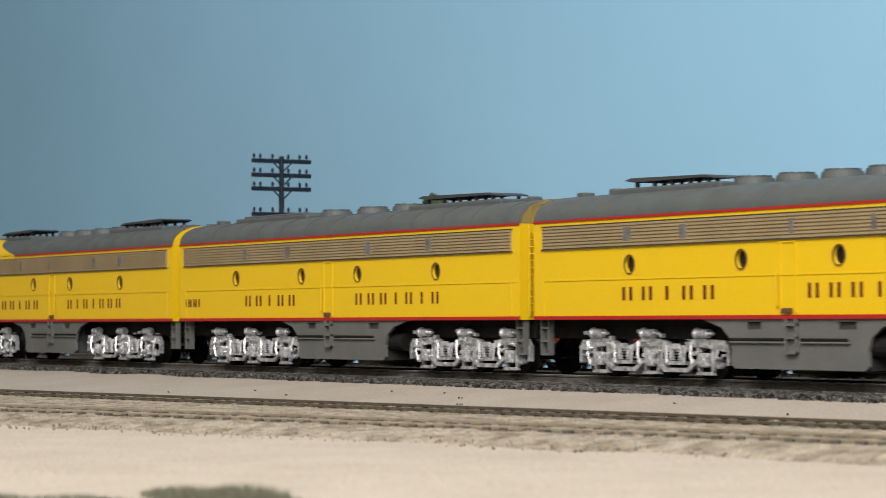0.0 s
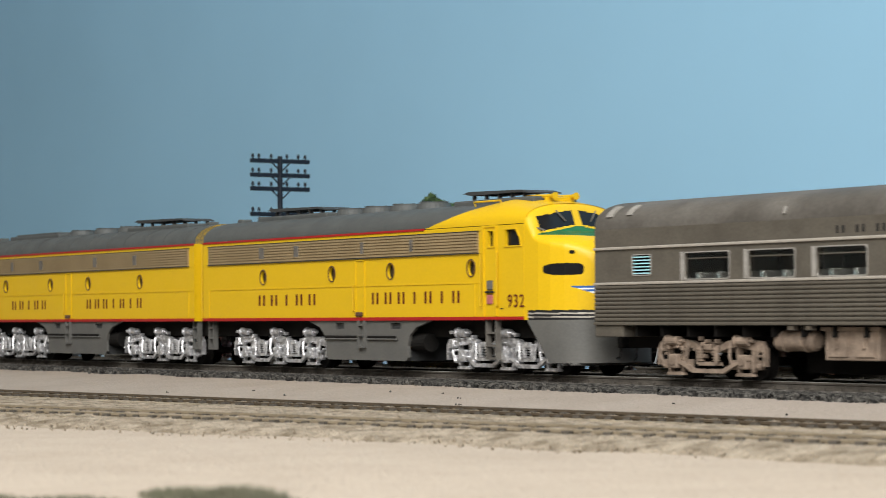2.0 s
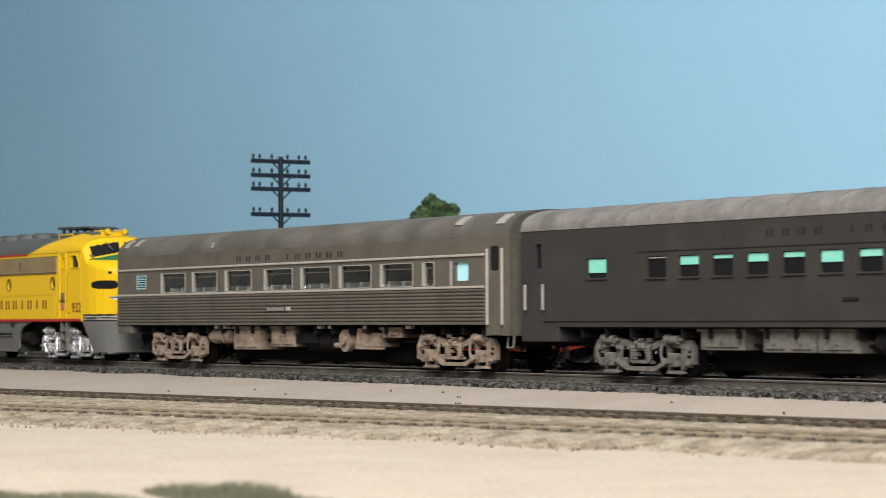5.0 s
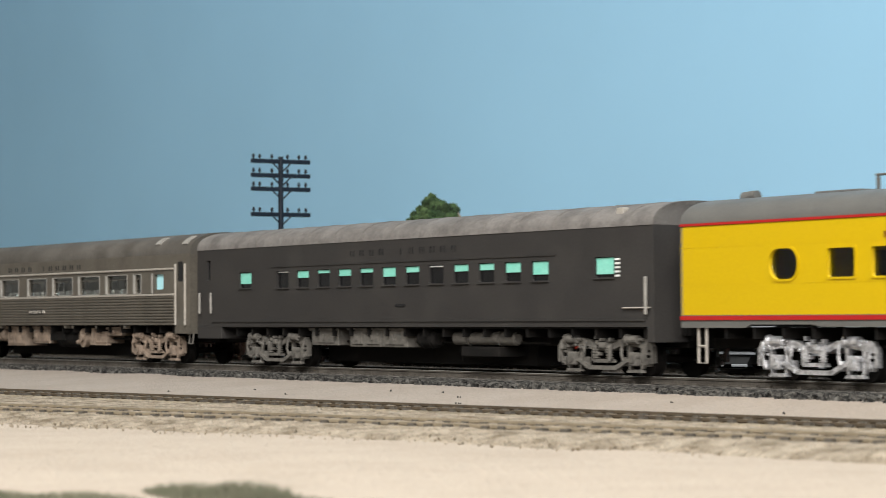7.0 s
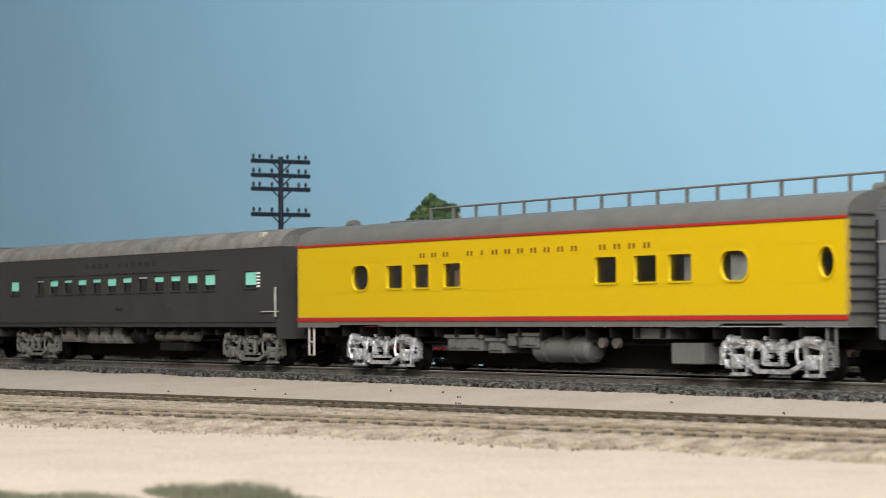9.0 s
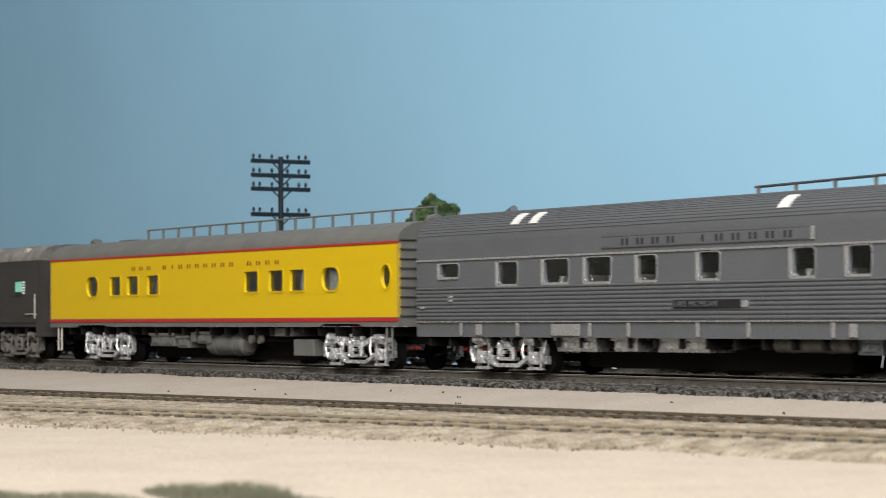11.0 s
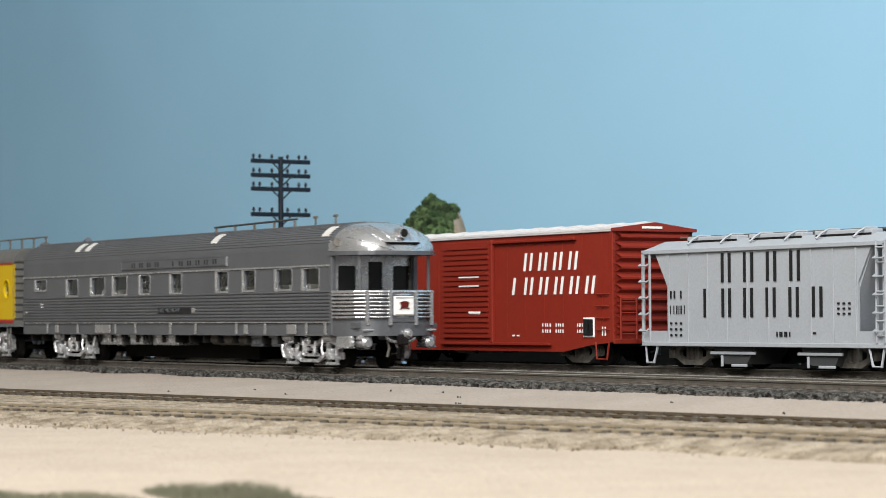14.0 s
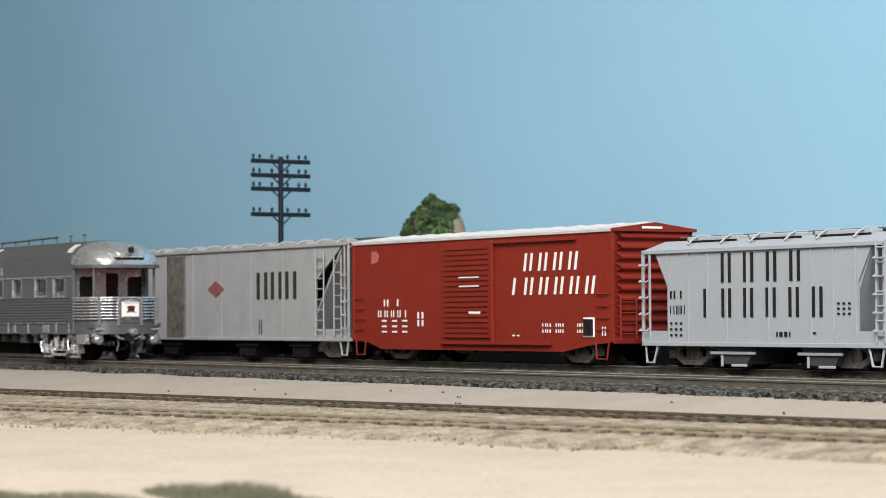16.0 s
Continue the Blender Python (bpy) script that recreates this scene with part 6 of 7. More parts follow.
    box_part(rail, "rail_panel", (1.2964, 1.2974, -0.0050, 0.0050, 0.0160, 0.0264), M_BRIGHT, "plain panel behind the drumhead", 0.0002)
    dr = box_part(car, "drumhead", (1.2973, 1.2982, -0.0040, 0.0040, 0.0183, 0.0250), M_WHITE, "square white drumhead sign with dark red emblem")
    b = fresh()
    prism(b, [(-0.0020, 0.0204), (-0.0008, 0.0208), (0.0008, 0.0208), (0.0020, 0.0204), (0.0014, 0.0215), (0.0019, 0.0230), (0.0, 0.0234), (-0.0019, 0.0230), (-0.0014, 0.0215)], 0, 0.0002)
    bmesh.ops.transform(b, matrix=pose(1.2985, 0, 0, 0, 0, 90), verts=b.verts)
    piece("emblem", b, M_MAROON, dr)
    b = box(fresh(), 1.2982, 1.29835, -0.0037, 0.0037, 0.0186, 0.0189)
    box(b, 1.2982, 1.29835, -0.0037, 0.0037, 0.0244, 0.0247)
    piece("sign_border", b, M_STEEL_HI, dr)
    # rear buffers, steps, coupler hoses
    for y in (-0.0128, 0.0128):
        b = cyl(fresh(), (1.2890, y, 0.0090), (1.2945, y, 0.0088), 0.0018, 16, 0.0021)
        cyl(b, (1.2945, y, 0.0088), (1.2953, y, 0.0088), 0.0021, 16, 0.0013)
        box(b, 1.2880, 1.2935, y - 0.0024, y + 0.0024, 0.0100, 0.0116, 0.0004)
        piece("buffer", b, M_BRIGHT_HI, car, "round polished rear casting", True)
    for y in (-0.0165, 0.0165):
        b = box(fresh(), 1.2810, 1.2905, y - 0.0010, y + 0.0010, 0.0074, 0.0113, 0.0004)
        box(b, 1.2815, 1.2900, y - 0.0018, y + 0.0018, 0.0070, 0.0077, 0.0003)
        piece("rear_step", b, M_BRIGHT_HI, car, "polished rear step")
    # coupler pocket: a polished ring under the platform with the drawbar through it
    b = tube(fresh(), [(1.2958, 0.0058 * math.cos(2 * math.pi * k / 20), 0.0112 + 0.0022 * math.sin(2 * math.pi * k / 20)) for k in range(21)], 0.0006, 8)
    piece("coupler_pocket", b, M_BRIGHT_HI, car, "polished oval coupler pocket", True)
    piece("drawbar_cover", cyl(cyl(fresh(), (1.2930, 0.0014, 0.0120), (1.2985, 0.0014, 0.0120), 0.0013, 12, 0.0019), (1.2985, 0.0014, 0.0120), (1.3000, 0.0014, 0.0120), 0.0019, 12, 0.0010), M_BRIGHT_HI, car, "polished rounded drawbar cover", True)
    for y in (-0.0105, 0.0105):
        box_part(car, "apron_bar", (1.2940, 1.2956, y - 0.0042, y + 0.0042, 0.0128, 0.0137), M_BRIGHT_HI, "", 0.0003)
    box_part(car, "buffer_beam", (1.2900, 1.2945, -0.0060, 0.0060, 0.0100, 0.0128), M_BRIGHT, "", 0.0005)
    piece("air_hose", tube(fresh(), [(1.2930, -0.004, 0.0105), (1.2945, -0.004, 0.0070), (1.2940, -0.0045, 0.0040)], 0.0004, 6), M_GEAR_GREY, car)
    end_wall(car, s0, -1, C_W, 0.0115, 0.0418, 0.0515, M_BRIGHT)
    floor_and_inside(car, s0 + 0.001, s1 - 0.002, C_W, 0.0160, 0.0405, [1.08 + k * 0.0125 for k in range(15)])
    for s in (1.0515, 1.2575):
        truck(car, s, (-0.0145, 0.0145), 0.0050, M_SILVER, 0.0142, "ot", 0.040, label="silver four-wheel truck")
    centre_sill(car, s0, s1, 0.0113)
    for a, b, z0 in ((1.0790, 1.0990, 0.0070), (1.1080, 1.1190, 0.0072), (1.1290, 1.1520, 0.0072)):
        underbody_box(car, a, b, z0, 0.0112, M_BRIGHT_HI, "pale grey equipment box", 2)
    for a, b in ((1.2130, 1.2220), (1.2290, 1.2360)):
        underbody_box(car, a, b, 0.0072, 0.0112, M_BRIGHT, "", 1)
    tank(car, 1.1780, 1.2080, 0.0120, 0.0098, 0.0022, M_GEAR_GREY, "grey air tank")
    coupler(car, s0 + 0.004, -1)
    coupler(car, 1.2900, 1)
    return car


# ---------------------------------------------------------------- freight cars on the yard track
YB = 0.0874


def freight_truck(car, s):
    bm = fresh()
    r = 0.0048
    pts = [(-0.0130, 0.0058), (-0.0118, 0.0073), (-0.0085, 0.0073), (-0.0045, 0.0096), (0.0045, 0.0096), (0.0085, 0.0073), (0.0118, 0.0073), (0.0130, 0.0058), (0.0125, 0.0035), (0.0090, 0.0032), (0.0048, 0.0010), (-0.0048, 0.0010), (-0.0090, 0.0032), (-0.0125, 0.0035)]
    holes = [[(-0.0072, 0.0058), (-0.0035, 0.0080), (-0.0035, 0.0028), (-0.0072, 0.0042)], [(0.0035, 0.0028), (0.0035, 0.0080), (0.0072, 0.0058), (0.0072, 0.0042)], rect(-0.0024, 0.0024, 0.0026, 0.0070)]
    for side in (-1, 1):
        y = YB + side * 0.0125
        plate(bm, [(s + x, z) for x, z in pts], [[(s + x, z) for x, z in h] for h in holes], y - 0.0008, y + 0.0008)
    box(bm, s - 0.0022, s + 0.0022, YB - 0.012, YB + 0.012, 0.0060, 0.0085)
    t = piece("truck", bm, M_GEAR_GREY, car, "grimy cast freight truck")
    for side in (-1, 1):
        for a in (-0.0105, 0.0105):
            shared("fj", t, pose(s + a - OFF.x, side * 0.0134, r), "journal_box", lambda: box(cyl(fresh(), (0, -0.0012, 0), (0, 0.0012, 0), 0.0010, 10), -0.0015, 0.0015, -0.0009, 0.0009, -0.0015, 0.0015, 0.0003), M_GEAR_GREY)
        for d in (-0.0012, 0.0012):
            shared("fs", t, pose(s + d - OFF.x, side * 0.0125, 0.0027), "coil_spring", spring_mesh, M_GEAR_GREY)
    for a in (-0.0105, 0.0105):
        shared("wheel%.4f" % r, t, pose(s + a - OFF.x, 0, r), "wheelset", lambda: wheel_mesh(r), M_UNDER, "dark steel wheelset")


def ladder(car, s, y, z0, z1, width, n, mat, name="ladder", along=True):
    b = fresh()
    d = (lambda u: (s + u, y, 0)) if along else (lambda u: (s, y + u, 0))
    for u in (0, width):
        x, yy, _ = d(u)
        tube(b, [(x, yy, z0), (x, yy, z1)], 0.00035, 6)
    for k in range(n):
        z = z0 + (z1 - z0) * (k + 0.5) / n
        a, c = d(0), d(width)
        tube(b, [(a[0], a[1], z), (c[0], c[1], z)], 0.0003, 6)
    return piece(name, b, mat, car)


def boxcar():
    s0, s1, zb, ze, zt = -0.4028, -0.2228, 0.0085, 0.0484, 0.0508
    n, f = YB - 0.0180, YB + 0.0180
    car = vehicle("boxcar", "oxide red model boxcar with closed sliding door and white lettering", "freight car", (s0 + s1) / 2, YB, "freight cars")
    sill = [(s0, zb), (s0 + 0.012, zb - 0.0010), (s0 + 0.022, zb - 0.0036), (s1 - 0.030, zb - 0.0036), (s1 - 0.014, zb - 0.0012), (s1, zb), (s1, ze), (s0, ze)]
    for y, d in ((n, 1), (f, -1)):
        p = piece("side_panel", plate(fresh(), sill, [], y, y + d * 0.001), M_BOXRED, car, "riveted oxide red side")
        for k in range(15):
            s = s0 + 0.006 + k * (s1 - s0 - 0.012) / 14
            if -0.336 < s < -0.294:
                continue
            piece("side_seam", box(fresh(), s, s + 0.00025, min(y, y - d * 0.0002), max(y, y - d * 0.0002), zb + 0.001, ze - 0.0012), M_BOXRED, p)
        piece("eave_rail", box(fresh(), s0, s1, min(y, y - d * 0.0007), max(y, y - d * 0.0007), ze - 0.0008, ze + 0.0002, 0.0002), M_BOXROOF, p, "pale worn eave")
    # sliding door with pressed ribs
    door = piece("sliding_door", box(fresh(), -0.3325, -0.2985, n - 0.0010, n - 0.0001, zb + 0.0012, ze - 0.0020, 0.0002), M_BOXRED, car, "ribbed oxide red sliding door")
    for k in range(17):
        z = zb + 0.0032 + k * 0.0020
        piece("door_rib", prism(fresh(), [(-0.3312, z), (-0.3000, z), (-0.3000, z + 0.0010), (-0.3312, z + 0.0010)], n - 0.0015, n - 0.0010), M_BOXRED, door)
    piece("door_post", box(fresh(), -0.2985, -0.2970, n - 0.0016, n, zb - 0.0005, ze - 0.0016, 0.0003), M_BOXRED, car)
    piece("door_track", box(fresh(), -0.2990, -0.2440, n - 0.0014, n, ze - 0.0032, ze - 0.0022, 0.0002), M_BOXRED, car)
    piece("lower_door_track", box(fresh(), -0.3340, -0.2600, n - 0.0014, n, zb - 0.0014, zb - 0.0004, 0.0002), M_BOXRED, car)
    for z in (0.0326, 0.0292):
        box_part(door, "door_bar", (-0.3200, -0.3060, n - 0.0018, n - 0.0014, z, z + 0.0006), M_WHITE)
    box_part(door, "door_plate", (-0.3130, -0.3050, n - 0.0018, n - 0.0014, 0.0188, 0.0198), M_WHITE)
    # peaked roof with seams, corrugated end
    b = loft(fresh(), [[(s, n - 0.0008, ze), (s, n - 0.0006, ze + 0.0006), (s, YB, zt + 0.0004), (s, f + 0.0006, ze + 0.0006), (s, f + 0.0008, ze)] for s in (s0 - 0.001, s1 + 0.001)])
    roof = piece("roof", b, M_BOXROOF, car, "pale galvanised peaked roof")
    for k in range(14):
        s = s0 + 0.006 + k * 0.0130
        b = loft(fresh(), [[(s + d, n - 0.0004, ze + 0.0006), (s + d, n - 0.0004, ze + 0.0010), (s + d, YB, zt + 0.0009), (s + d, f + 0.0004, ze + 0.0010), (s + d, f, ze + 0.0006)] for d in (0, 0.0008)])
        piece("roof_seam", b, M_BOXROOF, roof)
    for s, w in ((s0, -1), (s1, 1)):
        b = fresh()
        pts = [(n, zb), (f, zb), (f, ze), (YB, zt), (n, ze)]
        a = [bm_v for bm_v in pts]
        loft(b, [[(s, y, z) for y, z in a], [(s - w * 0.001, y, z) for y, z in a]])
        e = piece("end_panel", b, M_BOXRED, car, "corrugated oxide red end")
        for k in range(10):
            z = zb + 0.0026 + k * 0.0037
            b = loft(fresh(), [[(s, n + 0.0014, z), (s, f - 0.0014, z)], [(s + w * 0.0014, n + 0.003, z + 0.0012), (s + w * 0.0014, f - 0.003, z + 0.0012)], [(s + w * 0.0014, n + 0.003, z + 0.0019), (s + w * 0.0014, f - 0.003, z + 0.0019)], [(s, n + 0.0014, z + 0.0031), (s, f - 0.0014, z + 0.0031)]], caps=False, closed=False)
            piece("end_rib", b, M_BOXRED, e)
        fa = [(n - 0.0009, ze - 0.0006), (f + 0.0009, ze - 0.0006), (f + 0.0009, ze + 0.0004), (YB, zt + 0.0003), (n - 0.0009, ze + 0.0004)]
        piece("end_fascia", loft(fresh(), [[(s + w * d, y, z) for y, z in fa] for d in (0.0008, 0.0017)]), M_BOXRED, e, "red peaked roof fascia")
        box_part(e, "corner_post", (min(s - w * 0.0010, s + w * 0.0008), max(s - w * 0.0010, s + w * 0.0008), n - 0.0004, n + 0.0010, zb, ze - 0.0006), M_BOXRED, "", 0.0002)
        for k in range(16):
            z = zb + 0.0015 + k * 0.0024
            piece("rivet", cyl(fresh(), (s + w * 0.0007, n + 0.0004, z), (s + w * 0.0011, n + 0.0004, z), 0.0004, 8), M_BOXRED, e)
        box_part(e, "end_sill", (min(s, s + w * 0.0012), max(s, s + w * 0.0012), n, f, zb - 0.0006, zb + 0.0012), M_BOXRED)
        ladder(e, s + w * 0.0022, n + 0.002, zb + 0.001, zb + 0.016, 0.007, 4, M_BOXRED, along=False)
        for k in range(4):
            z = zb + 0.0045 + k * 0.0042
            u = s - w * 0.0085
            piece("grab_iron", tube(fresh(), [(u, n, z), (u, n - 0.0008, z), (u + w * 0.0065, n - 0.0008, z), (u + w * 0.0065, n, z)], 0.00025, 5), M_BOXRED, e)
        st = tube(fresh(), [(s - w * 0.0100, n, zb), (s - w * 0.0090, n - 0.0002, zb - 0.0060), (s - w * 0.0030, n - 0.0002, zb - 0.0060), (s - w * 0.0020, n, zb)], 0.0004, 6)
        piece("stirrup_step", st, M_BOXRED, e)
        coupler(car, s - w * 0.002, w, YB)
    box_part(car, "number_plate_end", (s1 + 0.0017, s1 + 0.0019, n + 0.012, n + 0.021, 0.0488, 0.0496), M_WHITE, "small white end bars", 0.0)
    y = n - 0.0003
    bars(car, -0.2800, -0.2420, 0.0346, 0.0412, "XXXX", M_WHITE, y, 0.0013, 0.55, "large white slanted lettering bars")
    bars(car, -0.2895, -0.2315, 0.0258, 0.0322, "iXXXXX", M_WHITE, y, 0.0013, 0.55, "large white slanted lettering bars")
    bars(car, -0.3810, -0.3630, 0.0222, 0.0250, "Xi", M_WHITE, y, 0, 0.4, "white reporting bars")
    bars(car, -0.3840, -0.3590, 0.0178, 0.0206, "XXXXi", M_WHITE, y, 0, 0.5, "white number bars")
    for k in range(3):
        z = 0.0160 - k * 0.0022
        bars(car, -0.3820, -0.3580, z, z + 0.0007, "iii", M_WHITE, y, 0, 1.7, "small white data bars")
    for z0, z1 in ((0.0172, 0.0198), (0.0142, 0.0166)):
        bars(car, -0.3535, -0.3470, z0, z1, "X", M_WHITE, y, 0, 0.7, "white data block")
    for a, c in ((-0.2660, -0.2600), (-0.2575, -0.2520), (-0.2440, -0.2400)):
        for z in (0.0118, 0.0140):
            bars(car, a, c, z, z + 0.0012, "XX", M_WHITE, y, 0, 0.8, "small white data bars")
    bars(car, -0.2860, -0.2800, 0.0104, 0.0110, "ii", M_WHITE, y, 0, 1.8, "small white data bar")
    pb = box_part(car, "placard", (-0.2400, -0.2332, n - 0.0005, n, 0.0102, 0.0173), M_WHITE, "black placard with white edge")
    box_part(pb, "placard_face", (-0.2394, -0.2338, n - 0.0007, n - 0.0005, 0.0108, 0.0167), M_BLACK)
    bars(pb, -0.2380, -0.2350, 0.0122, 0.0155, "i", M_WHITE, n - 0.0007, 0.0003, 0.7, "small white placard bar")
    bars(car, -0.2290, -0.2262, 0.0108, 0.0140, "X", M_WHITE, y, 0, 0.8, "small white data bars")
    b = prism(fresh(), [(-0.3880, 0.0395), (-0.3830, 0.0405), (-0.3822, 0.0432), (-0.3850, 0.0448), (-0.3880, 0.0446)], n - 0.0002, n)
    piece("emblem", b, M_PINK, car, "faded pink emblem patch")
    piece("underframe", box(box(fresh(), s0, s1, YB - 0.006, YB + 0.006, 0.0070, 0.0100), s0, s1, n + 0.001, f - 0.001, 0.0085, 0.0095), M_UNDER, car)
    piece("brake_gear", cyl(box(fresh(), -0.318, -0.300, YB - 0.012, YB - 0.006, 0.0040, 0.0078), (-0.335, YB - 0.010, 0.0055), (-0.322, YB - 0.010, 0.0055), 0.0020, 12), M_GEAR_GREY, car)
    for s in (s0 + 0.030, s1 - 0.026):
        freight_truck(car, s)
    return car


def covered_hopper(s0, s1, zb, ze, zt, mat, name, label, bays, posts, slope_l, slope_r, bay_mat, rim_mat, proud=0.0008):
    """Covered hopper: posted side with open ends over sloping sheets, hatches on a sloped roof."""
    n, f = YB - 0.0178, YB + 0.0178
    car = vehicle(name, label, "freight car", (s0 + s1) / 2, YB, "freight cars")
    for y, d in ((n, 1), (f, -1)):
        b0, b1 = s0 + slope_l, s1 - slope_r
        side = [(b0, zb), (b1, zb), (b1, zb + (ze - zb) * 0.62), (s1 - 0.007, ze - 0.001), (s1 - 0.007, ze), (s0 + 0.007, ze), (s0 + 0.007, ze - 0.001), (b0, zb + (ze - zb) * 0.62)]
        p = piece("side_panel", plate(fresh(), side, [], y, y + d * 0.0008), mat, car, "smooth painted hopper side")
        for k in range(posts + 1):
            s = b0 + 0.0005 + (b1 - b0 - 0.002) * k / posts
            piece("side_post", box(fresh(), s, s + 0.0009, min(y, y - d * proud), max(y, y - d * proud), zb, ze - 0.0008, min(0.0002, proud * 0.4)), mat, p)
        piece("top_chord", box(fresh(), s0, s1, min(y, y - d * 0.0009), max(y, y - d * 0.0009), ze - 0.0008, ze + 0.0006, 0.0002), mat, p)
        piece("side_sill", box(fresh(), s0, s1, min(y, y - d * 0.0009), max(y, y - d * 0.0009), zb - 0.0008, zb + 0.0006, 0.0002), mat, p)
        for s in (s0, s1 - 0.0012):
            piece("corner_post", box(fresh(), s, s + 0.0012, min(y, y - d * 0.0009), max(y, y - d * 0.0009), zb, ze, 0.0002), mat, p)
        for s, w in ((s0 + 0.0036, 1), (s1 - 0.0046, -1)):
            piece("end_brace", box(fresh(), s, s + 0.0010, min(y, y - d * 0.0006), max(y, y - d * 0.0006), zb, ze, 0.0002), mat, p)
            lo, hi = (s0, b0) if w > 0 else (b1, s1)
            piece("end_web", box(fresh(), lo, hi, min(y, y - d * 0.0003), max(y, y - d * 0.0003), zb, zb + 0.0044), mat, p)
    for s, t in ((s0, 1), (s1, -1)):
        sl = slope_l if t > 0 else slope_r
        b = prism(fresh(), [(s + t * 0.007, ze - 0.001), (s + t * 0.0085, ze - 0.001), (s + t * (sl + 0.010), zb), (s + t * (sl + 0.0085), zb)], n + 0.0008, f - 0.0008)
        piece("slope_sheet", b, mat, car, "sloping end sheet")
        box_part(car, "end_platform", (min(s, s + t * 0.014), max(s, s + t * 0.014), n, f, zb - 0.0008, zb + 0.0008), mat)
        box_part(car, "end_beam", (min(s, s + t * 0.001), max(s, s + t * 0.001), n, f, ze - 0.002, ze), mat)
        box_part(car, "air_reservoir", (min(s + t * 0.006, s + t * 0.010), max(s + t * 0.006, s + t * 0.010), YB - 0.008, YB + 0.004, zb + 0.001, zb + 0.008), M_GEAR_GREY, "", 0.0008)
        u = s + t * 0.0012
        piece("stirrup_step", tube(fresh(), [(u, n, zb), (u + t * 0.0012, n - 0.0003, zb - 0.0065), (u + t * 0.0050, n - 0.0003, zb - 0.0065), (u + t * 0.0072, n, zb)], 0.0005, 6), mat, car)
        for k in range(5):
            z = zb + 0.005 + k * 0.0056
            piece("grab_iron", tube(fresh(), [(s, n - 0.001, z), (s, n - 0.0020, z - 0.0006), (s + t * 0.0042, n - 0.0020, z - 0.0006), (s + t * 0.0042, n - 0.001, z)], 0.0003, 5), mat, car)
        coupler(car, s + t * 0.002, -t, YB)
    b = loft(fresh(), [[(s, n - 0.0004, ze + 0.0004), (s, YB - 0.008, zt), (s, YB + 0.008, zt), (s, f + 0.0004, ze + 0.0004)] for s in (s0, s1)])
    roof = piece("roof", b, mat, car, "painted sloping roof")
    nh = max(3, int((s1 - s0) / 0.036))
    for k in range(nh):
        s = s0 + 0.012 + (s1 - s0 - 0.024) * (k + 0.1) / nh
        l = (s1 - s0 - 0.024) / nh * 0.82
        hb = box_part(roof, "roof_hatch", (s, s + l, YB - 0.0105, YB - 0.0055, zt - 0.0010, zt + 0.0011), mat, "long flat roof hatch", 0.0004)
        # black strip painting the shade line under the hatch lip
        piece("hatch_shade", box(fresh(), s + 0.001, s + l, YB - 0.0108, YB - 0.0105, zt - 0.0012, zt - 0.0002), M_UNDER, hb)
        for q in (0.2, 0.85):
            u = s + l * q
            piece("hatch_latch", tube(fresh(), [(u, YB - 0.0145, zt - 0.0016), (u + 0.0004, YB - 0.0125, zt + 0.0002), (u + 0.0006, YB - 0.0100, zt + 0.0014), (u + 0.0006, YB - 0.005, zt + 0.0014)], 0.0004, 5), mat, hb)
    rw = piece("running_board", box(fresh(), s0 + 0.002, s1 - 0.002, YB - 0.0030, YB + 0.0030, zt + 0.0012, zt + 0.0017), M_GEAR_GREY, car, "grey roof running board")
    for k in range(8):
        s = s0 + 0.006 + k * (s1 - s0 - 0.012) / 7
        piece("board_saddle", box(fresh(), s, s + 0.0008, YB - 0.0028, YB + 0.0028, zt - 0.0003, zt + 0.0012), mat, rw)
    for a, c in bays:
        m = (a + c) / 2
        for y, d in ((n + 0.0015, 1), (f - 0.0015, -1)):
            b = prism(fresh(), [(a, zb - 0.0008), (c, zb - 0.0008), (m + 0.0065, 0.0016), (m - 0.0045, 0.0016)], min(y, y + d * 0.0145), max(y, y + d * 0.0145))
            hp = piece("outlet_bay", b, bay_mat, car, "tapering bottom outlet bay")
            box_part(hp, "bay_rim", (a - 0.0005, c + 0.0005, min(y, y - d * 0.0008), max(y, y - d * 0.0008), zb - 0.0034, zb - 0.0024), rim_mat, "pale worn bay rim", 0.0002)
            box_part(hp, "outlet_gate", (m - 0.0005, m + 0.0070, min(y, y - d * 0.0008), max(y, y - d * 0.0008), 0.0008, 0.0017), rim_mat, "pale outlet gate", 0.0002)
            box_part(hp, "gate_bracket", (m - 0.0060, m - 0.0052, min(y, y - d * 0.0008), max(y, y - d * 0.0008), 0.0008, 0.0045), rim_mat, "", 0.0002)
    piece("underframe", box(fresh(), s0 + 0.002, s1 - 0.002, YB - 0.004, YB + 0.004, 0.0068, zb), M_UNDER, car)
    for s in (s0 + 0.0215, s1 - 0.0215):
        freight_truck(car, s)
    return car


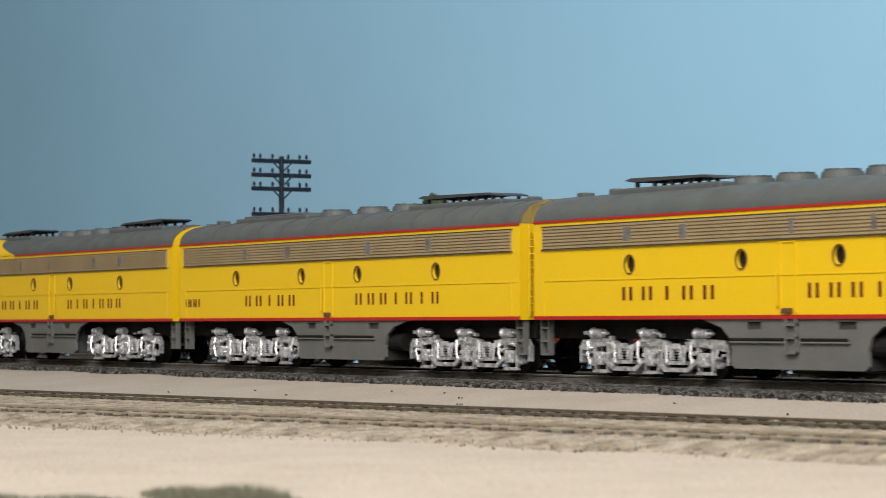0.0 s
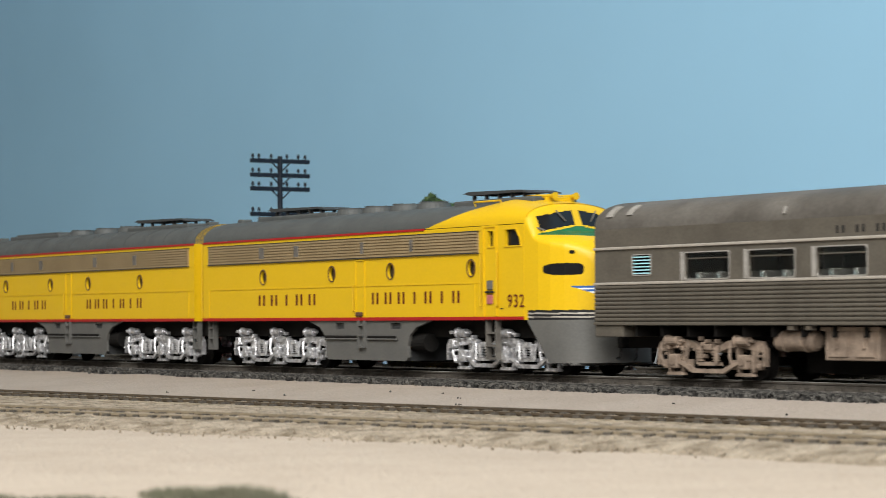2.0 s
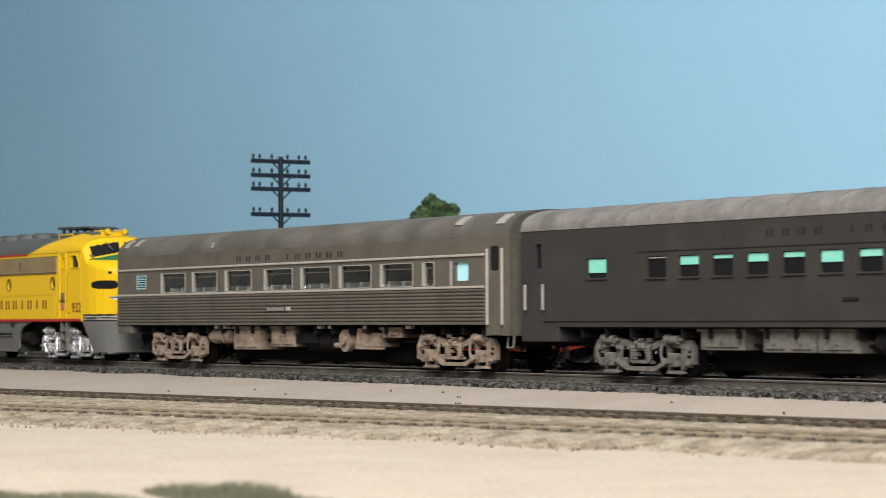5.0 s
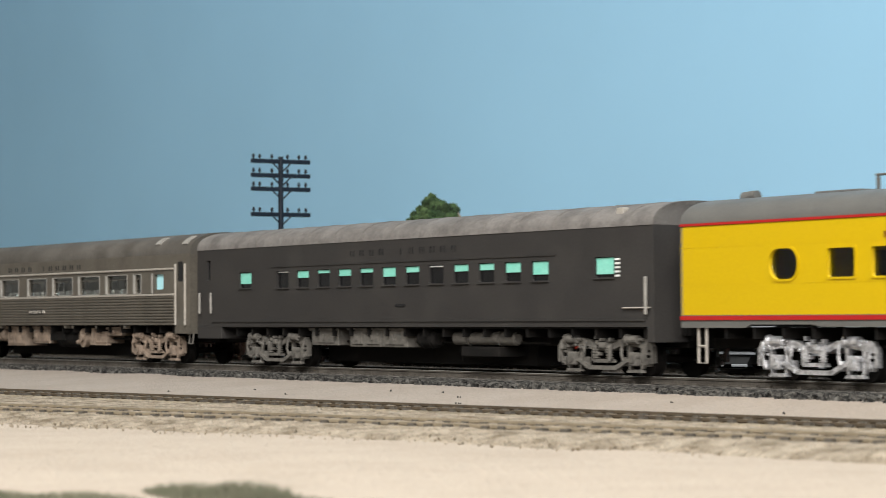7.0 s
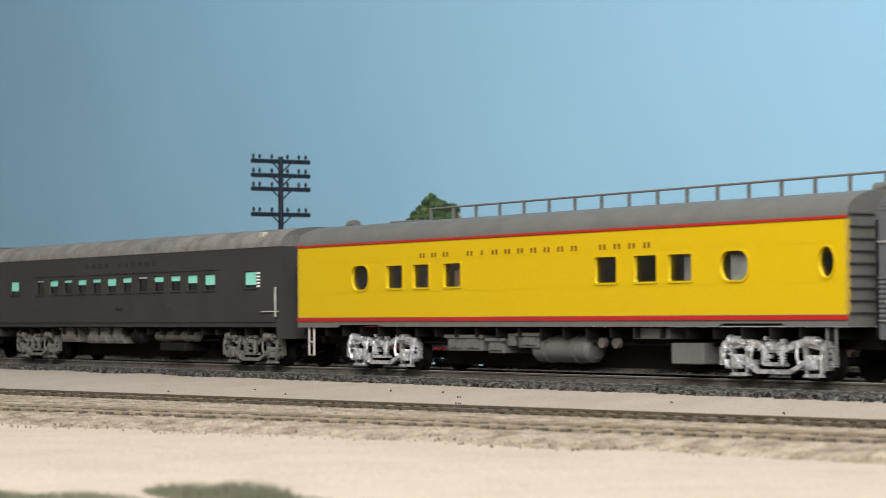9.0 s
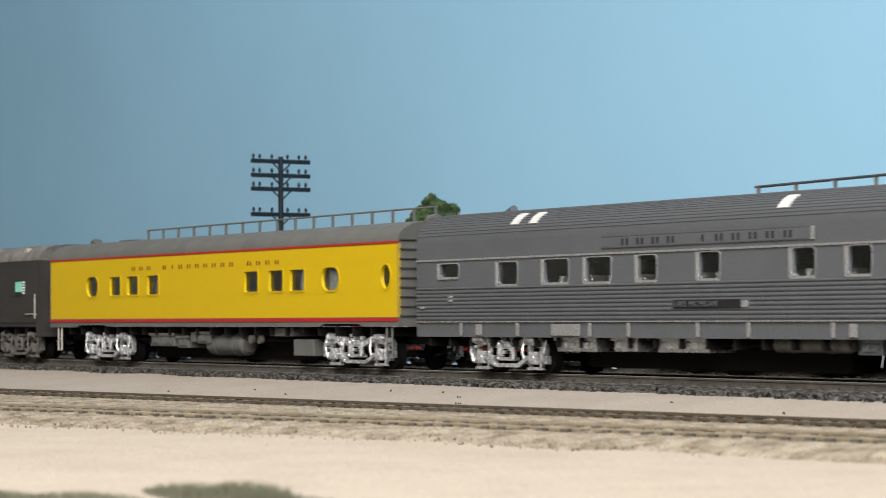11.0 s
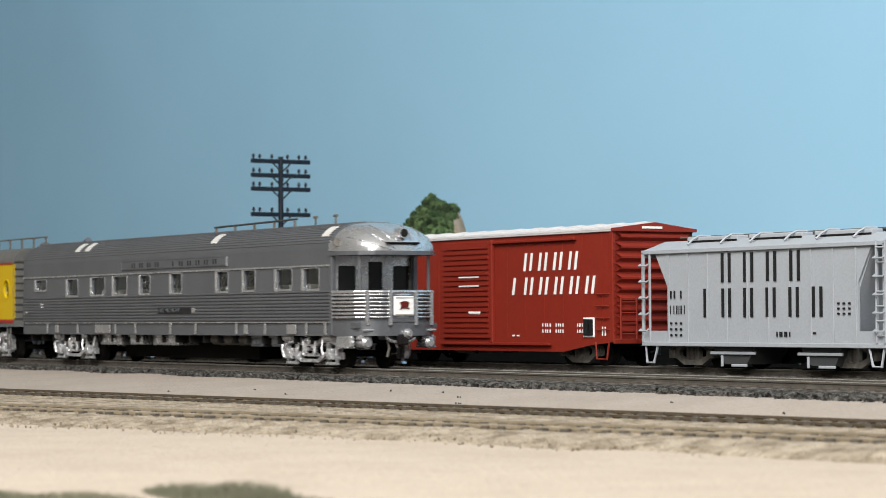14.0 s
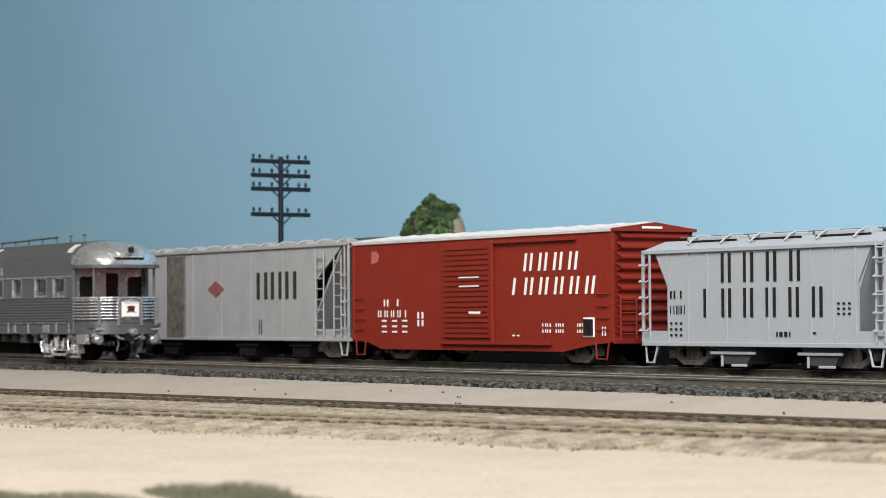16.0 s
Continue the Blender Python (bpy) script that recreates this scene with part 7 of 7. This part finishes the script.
def grey_hopper():
    s0, s1 = -0.2050, -0.0830
    # bays get a darker grey than the body: their shade is painted in
    car = covered_hopper(s0, s1, 0.0082, 0.0397, 0.0435, M_HOPGREY, "covered_hopper", "light grey covered hopper with large black lettering", ((-0.1690, -0.1470), (-0.1250, -0.1050)), 9, 0.0135, 0.0130, M_MIST_DARK, M_HOPGREY, 0.0003)
    y = OFF.y - 0.0178 - 0.00035
    bars(car, -0.1655, -0.1195, 0.0287, 0.0384, "XXXX", M_BLACK, y, 0, 0.44, "tall black lettering bars")
    bars(car, -0.1765, -0.1090, 0.0172, 0.0267, "iXXXXX", M_BLACK, y, 0, 0.44, "tall black lettering bars")
    bars(car, -0.1905, -0.1815, 0.0236, 0.0262, "Xi", M_BLACK, y, 0, 0.6, "black reporting bars")
    bars(car, -0.1905, -0.1810, 0.0183, 0.0212, "iiXXi", M_BLACK, y, 0, 0.6, "black number bars")
    for k in range(3):
        bars(car, -0.1905, -0.1825, 0.0148 - k * 0.0020, 0.0155 - k * 0.0020, "iii", M_BLACK, y, 0, 1.6, "small black data bars")
        bars(car, -0.1060, -0.0985, 0.0178 + k * 0.0016, 0.0184 + k * 0.0016, "iii", M_BLACK, y, 0, 1.6, "small black data bars")
    bars(car, -0.1345, -0.1275, 0.0108, 0.0124, "XXX", M_BLACK, y, 0, 0.9, "small black data bars")
    bars(car, -0.1175, -0.1145, 0.0118, 0.0123, "i", M_BLACK, y, 0, 1.6, "small black data bar")
    ladder(car, -0.0868, YB - 0.0188, 0.009, 0.0405, 0.0040, 7, M_HOPGREY)
    return car


def chalky_hopper():
    s0, s1 = -0.6400, -0.4060
    car = covered_hopper(s0, s1, 0.0086, 0.0488, 0.0500, M_MNSGREY, "chalky_hopper", "chalky pale grey covered hopper with narrow black lettering", ((-0.5900, -0.5650), (-0.5100, -0.4900), (-0.4600, -0.4420)), 6, 0.0300, 0.0290, M_UNDER, M_UNDER, 0.00025)
    y = OFF.y - 0.0178 - 0.0001
    bars(car, -0.4895, -0.4500, 0.0262, 0.0380, "XXX", M_SOOT, y - 0.0003, 0, 0.74, "tall dark lettering bars")
    bars(car, -0.4865, -0.4835, 0.0105, 0.0170, "X", M_SOOT, y, 0, 0.9, "dark placard bars")
    b = prism(fresh(), [(-0.5357, 0.0312), (-0.5277, 0.0350), (-0.5197, 0.0312), (-0.5277, 0.0274)], y - 0.0003, y)
    piece("emblem", b, M_FADED, car, "faded dark red diamond emblem")
    # dark sheet laid on the side where it only falls into shade
    piece("dark_panel", box(fresh(), -0.5770, -0.5590, y - 0.0010, y + 0.0002, 0.0090, 0.0470), M_GEAR_GREY, car, "dark sheet for the shaded part of the side")
    ladder(car, -0.4330, YB - 0.0190, 0.010, 0.0455, 0.0068, 8, M_MNSGREY)
    ladder(car, -0.4175, YB - 0.0190, 0.010, 0.0440, 0.0060, 7, M_MNSGREY)
    return car


# ---------------------------------------------------------------- assembly
room()
backdrop()
ground()
OFF = Vector((0, 0, 0))
# the bank behind the yard track is added; its black stands for shade
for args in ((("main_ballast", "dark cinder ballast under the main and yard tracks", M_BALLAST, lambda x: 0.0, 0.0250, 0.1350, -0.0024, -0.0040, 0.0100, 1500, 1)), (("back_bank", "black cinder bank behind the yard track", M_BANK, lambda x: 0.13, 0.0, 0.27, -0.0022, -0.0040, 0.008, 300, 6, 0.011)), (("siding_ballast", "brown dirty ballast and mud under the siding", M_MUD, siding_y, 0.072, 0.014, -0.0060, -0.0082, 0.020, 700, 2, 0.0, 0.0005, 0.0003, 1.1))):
    bed, stones = ballast_bed(*args)
    OFF = Vector((0, 0, 0))
    tagged(part("loose_stones", stones, args[2], bed, "loose stones along the edge"), kind="stuff")
telegraph_pole(pose(-0.631, 0.16, -0.0075))
hill(pose(-0.7224, 0.3125, -0.003, 0, 0, 57.476))
grass()
litter()
train = [booster(-0.3886, -0.1537), cab_unit(None), coach_fluted(), coach_sooty(), coach_yellow(), coach_observation()]
lead = copy_thing(train[1], pose(-0.395 - (-0.024 + 0.1461), 0, 0, 0, 0, 180))
lead["label"] = "yellow and grey leading model diesel with silver trucks"
red_car = boxcar()
next_car = copy_thing(red_car, pose(red_car.location.x + 0.3378, YB, 0))
next_car["label"] = "oxide red boxcar coupled beyond the light grey hopper"
grey_hopper()
chalky_hopper()
track("main track with dark ties in cinder ballast", pose(0, 0, 0), 0.0, M_TIE, M_RAIL, -2.6, 1.5, -0.75, 0.08, 0.0066, 1, 3)
track("yard track with dark ties in cinder ballast", pose(0, YB, 0), 0.0, M_TIE, M_RAIL, -2.6, 1.5, -0.75, -0.05, 0.0066, 1, 4)
track("siding with weathered tan ties half buried in dirt", pose(0, SID_B, 0, 0, 0, math.degrees(math.atan(SID_A))), -0.005, M_TIE2, M_RAIL2, -2.6, 1.5, -0.45, 0.2, 0.0055, 0, 5, 0.0008)
track("outer siding with weathered tan ties half buried in dirt", pose(0, SID_B2, 0, 0, 0, math.degrees(math.atan(SID_A2))), -0.0052, M_TIE2, M_RAIL3, -2.6, 1.5, -0.36, 0.22, 0.0055, 0, 8, 0.0008)

SPEED = 0.110576


def motions():
    """The whole train rolls past at one steady speed; every wheelset turns with it."""
    for c in train:
        x = c.location.x
        walk(c, [(t, pose(x - SPEED * t, 0, 0)) for t in (0, 4, 8, 12, 16)])
    x = lead.location.x
    walk(lead, [(t, pose(x - SPEED * t, 0, 0, 0, 0, 180)) for t in (0, 4, 8, 12, 16)])
    turning = [(w, s, r, -1) for w, s, r in WHEELS] + [(o, o.location.x, o.location.z, 1) for o in lead.children_recursive if o.name.startswith("wheelset")]
    for w, s, r, way in turning:
        rate = math.degrees(SPEED / r) * way
        n = 240
        walk(w, [(16 * k / n, pose(s, 0, r, 0, (rate * 16 * k / n) % 360, 0)) for k in range(n + 1)])


motions()
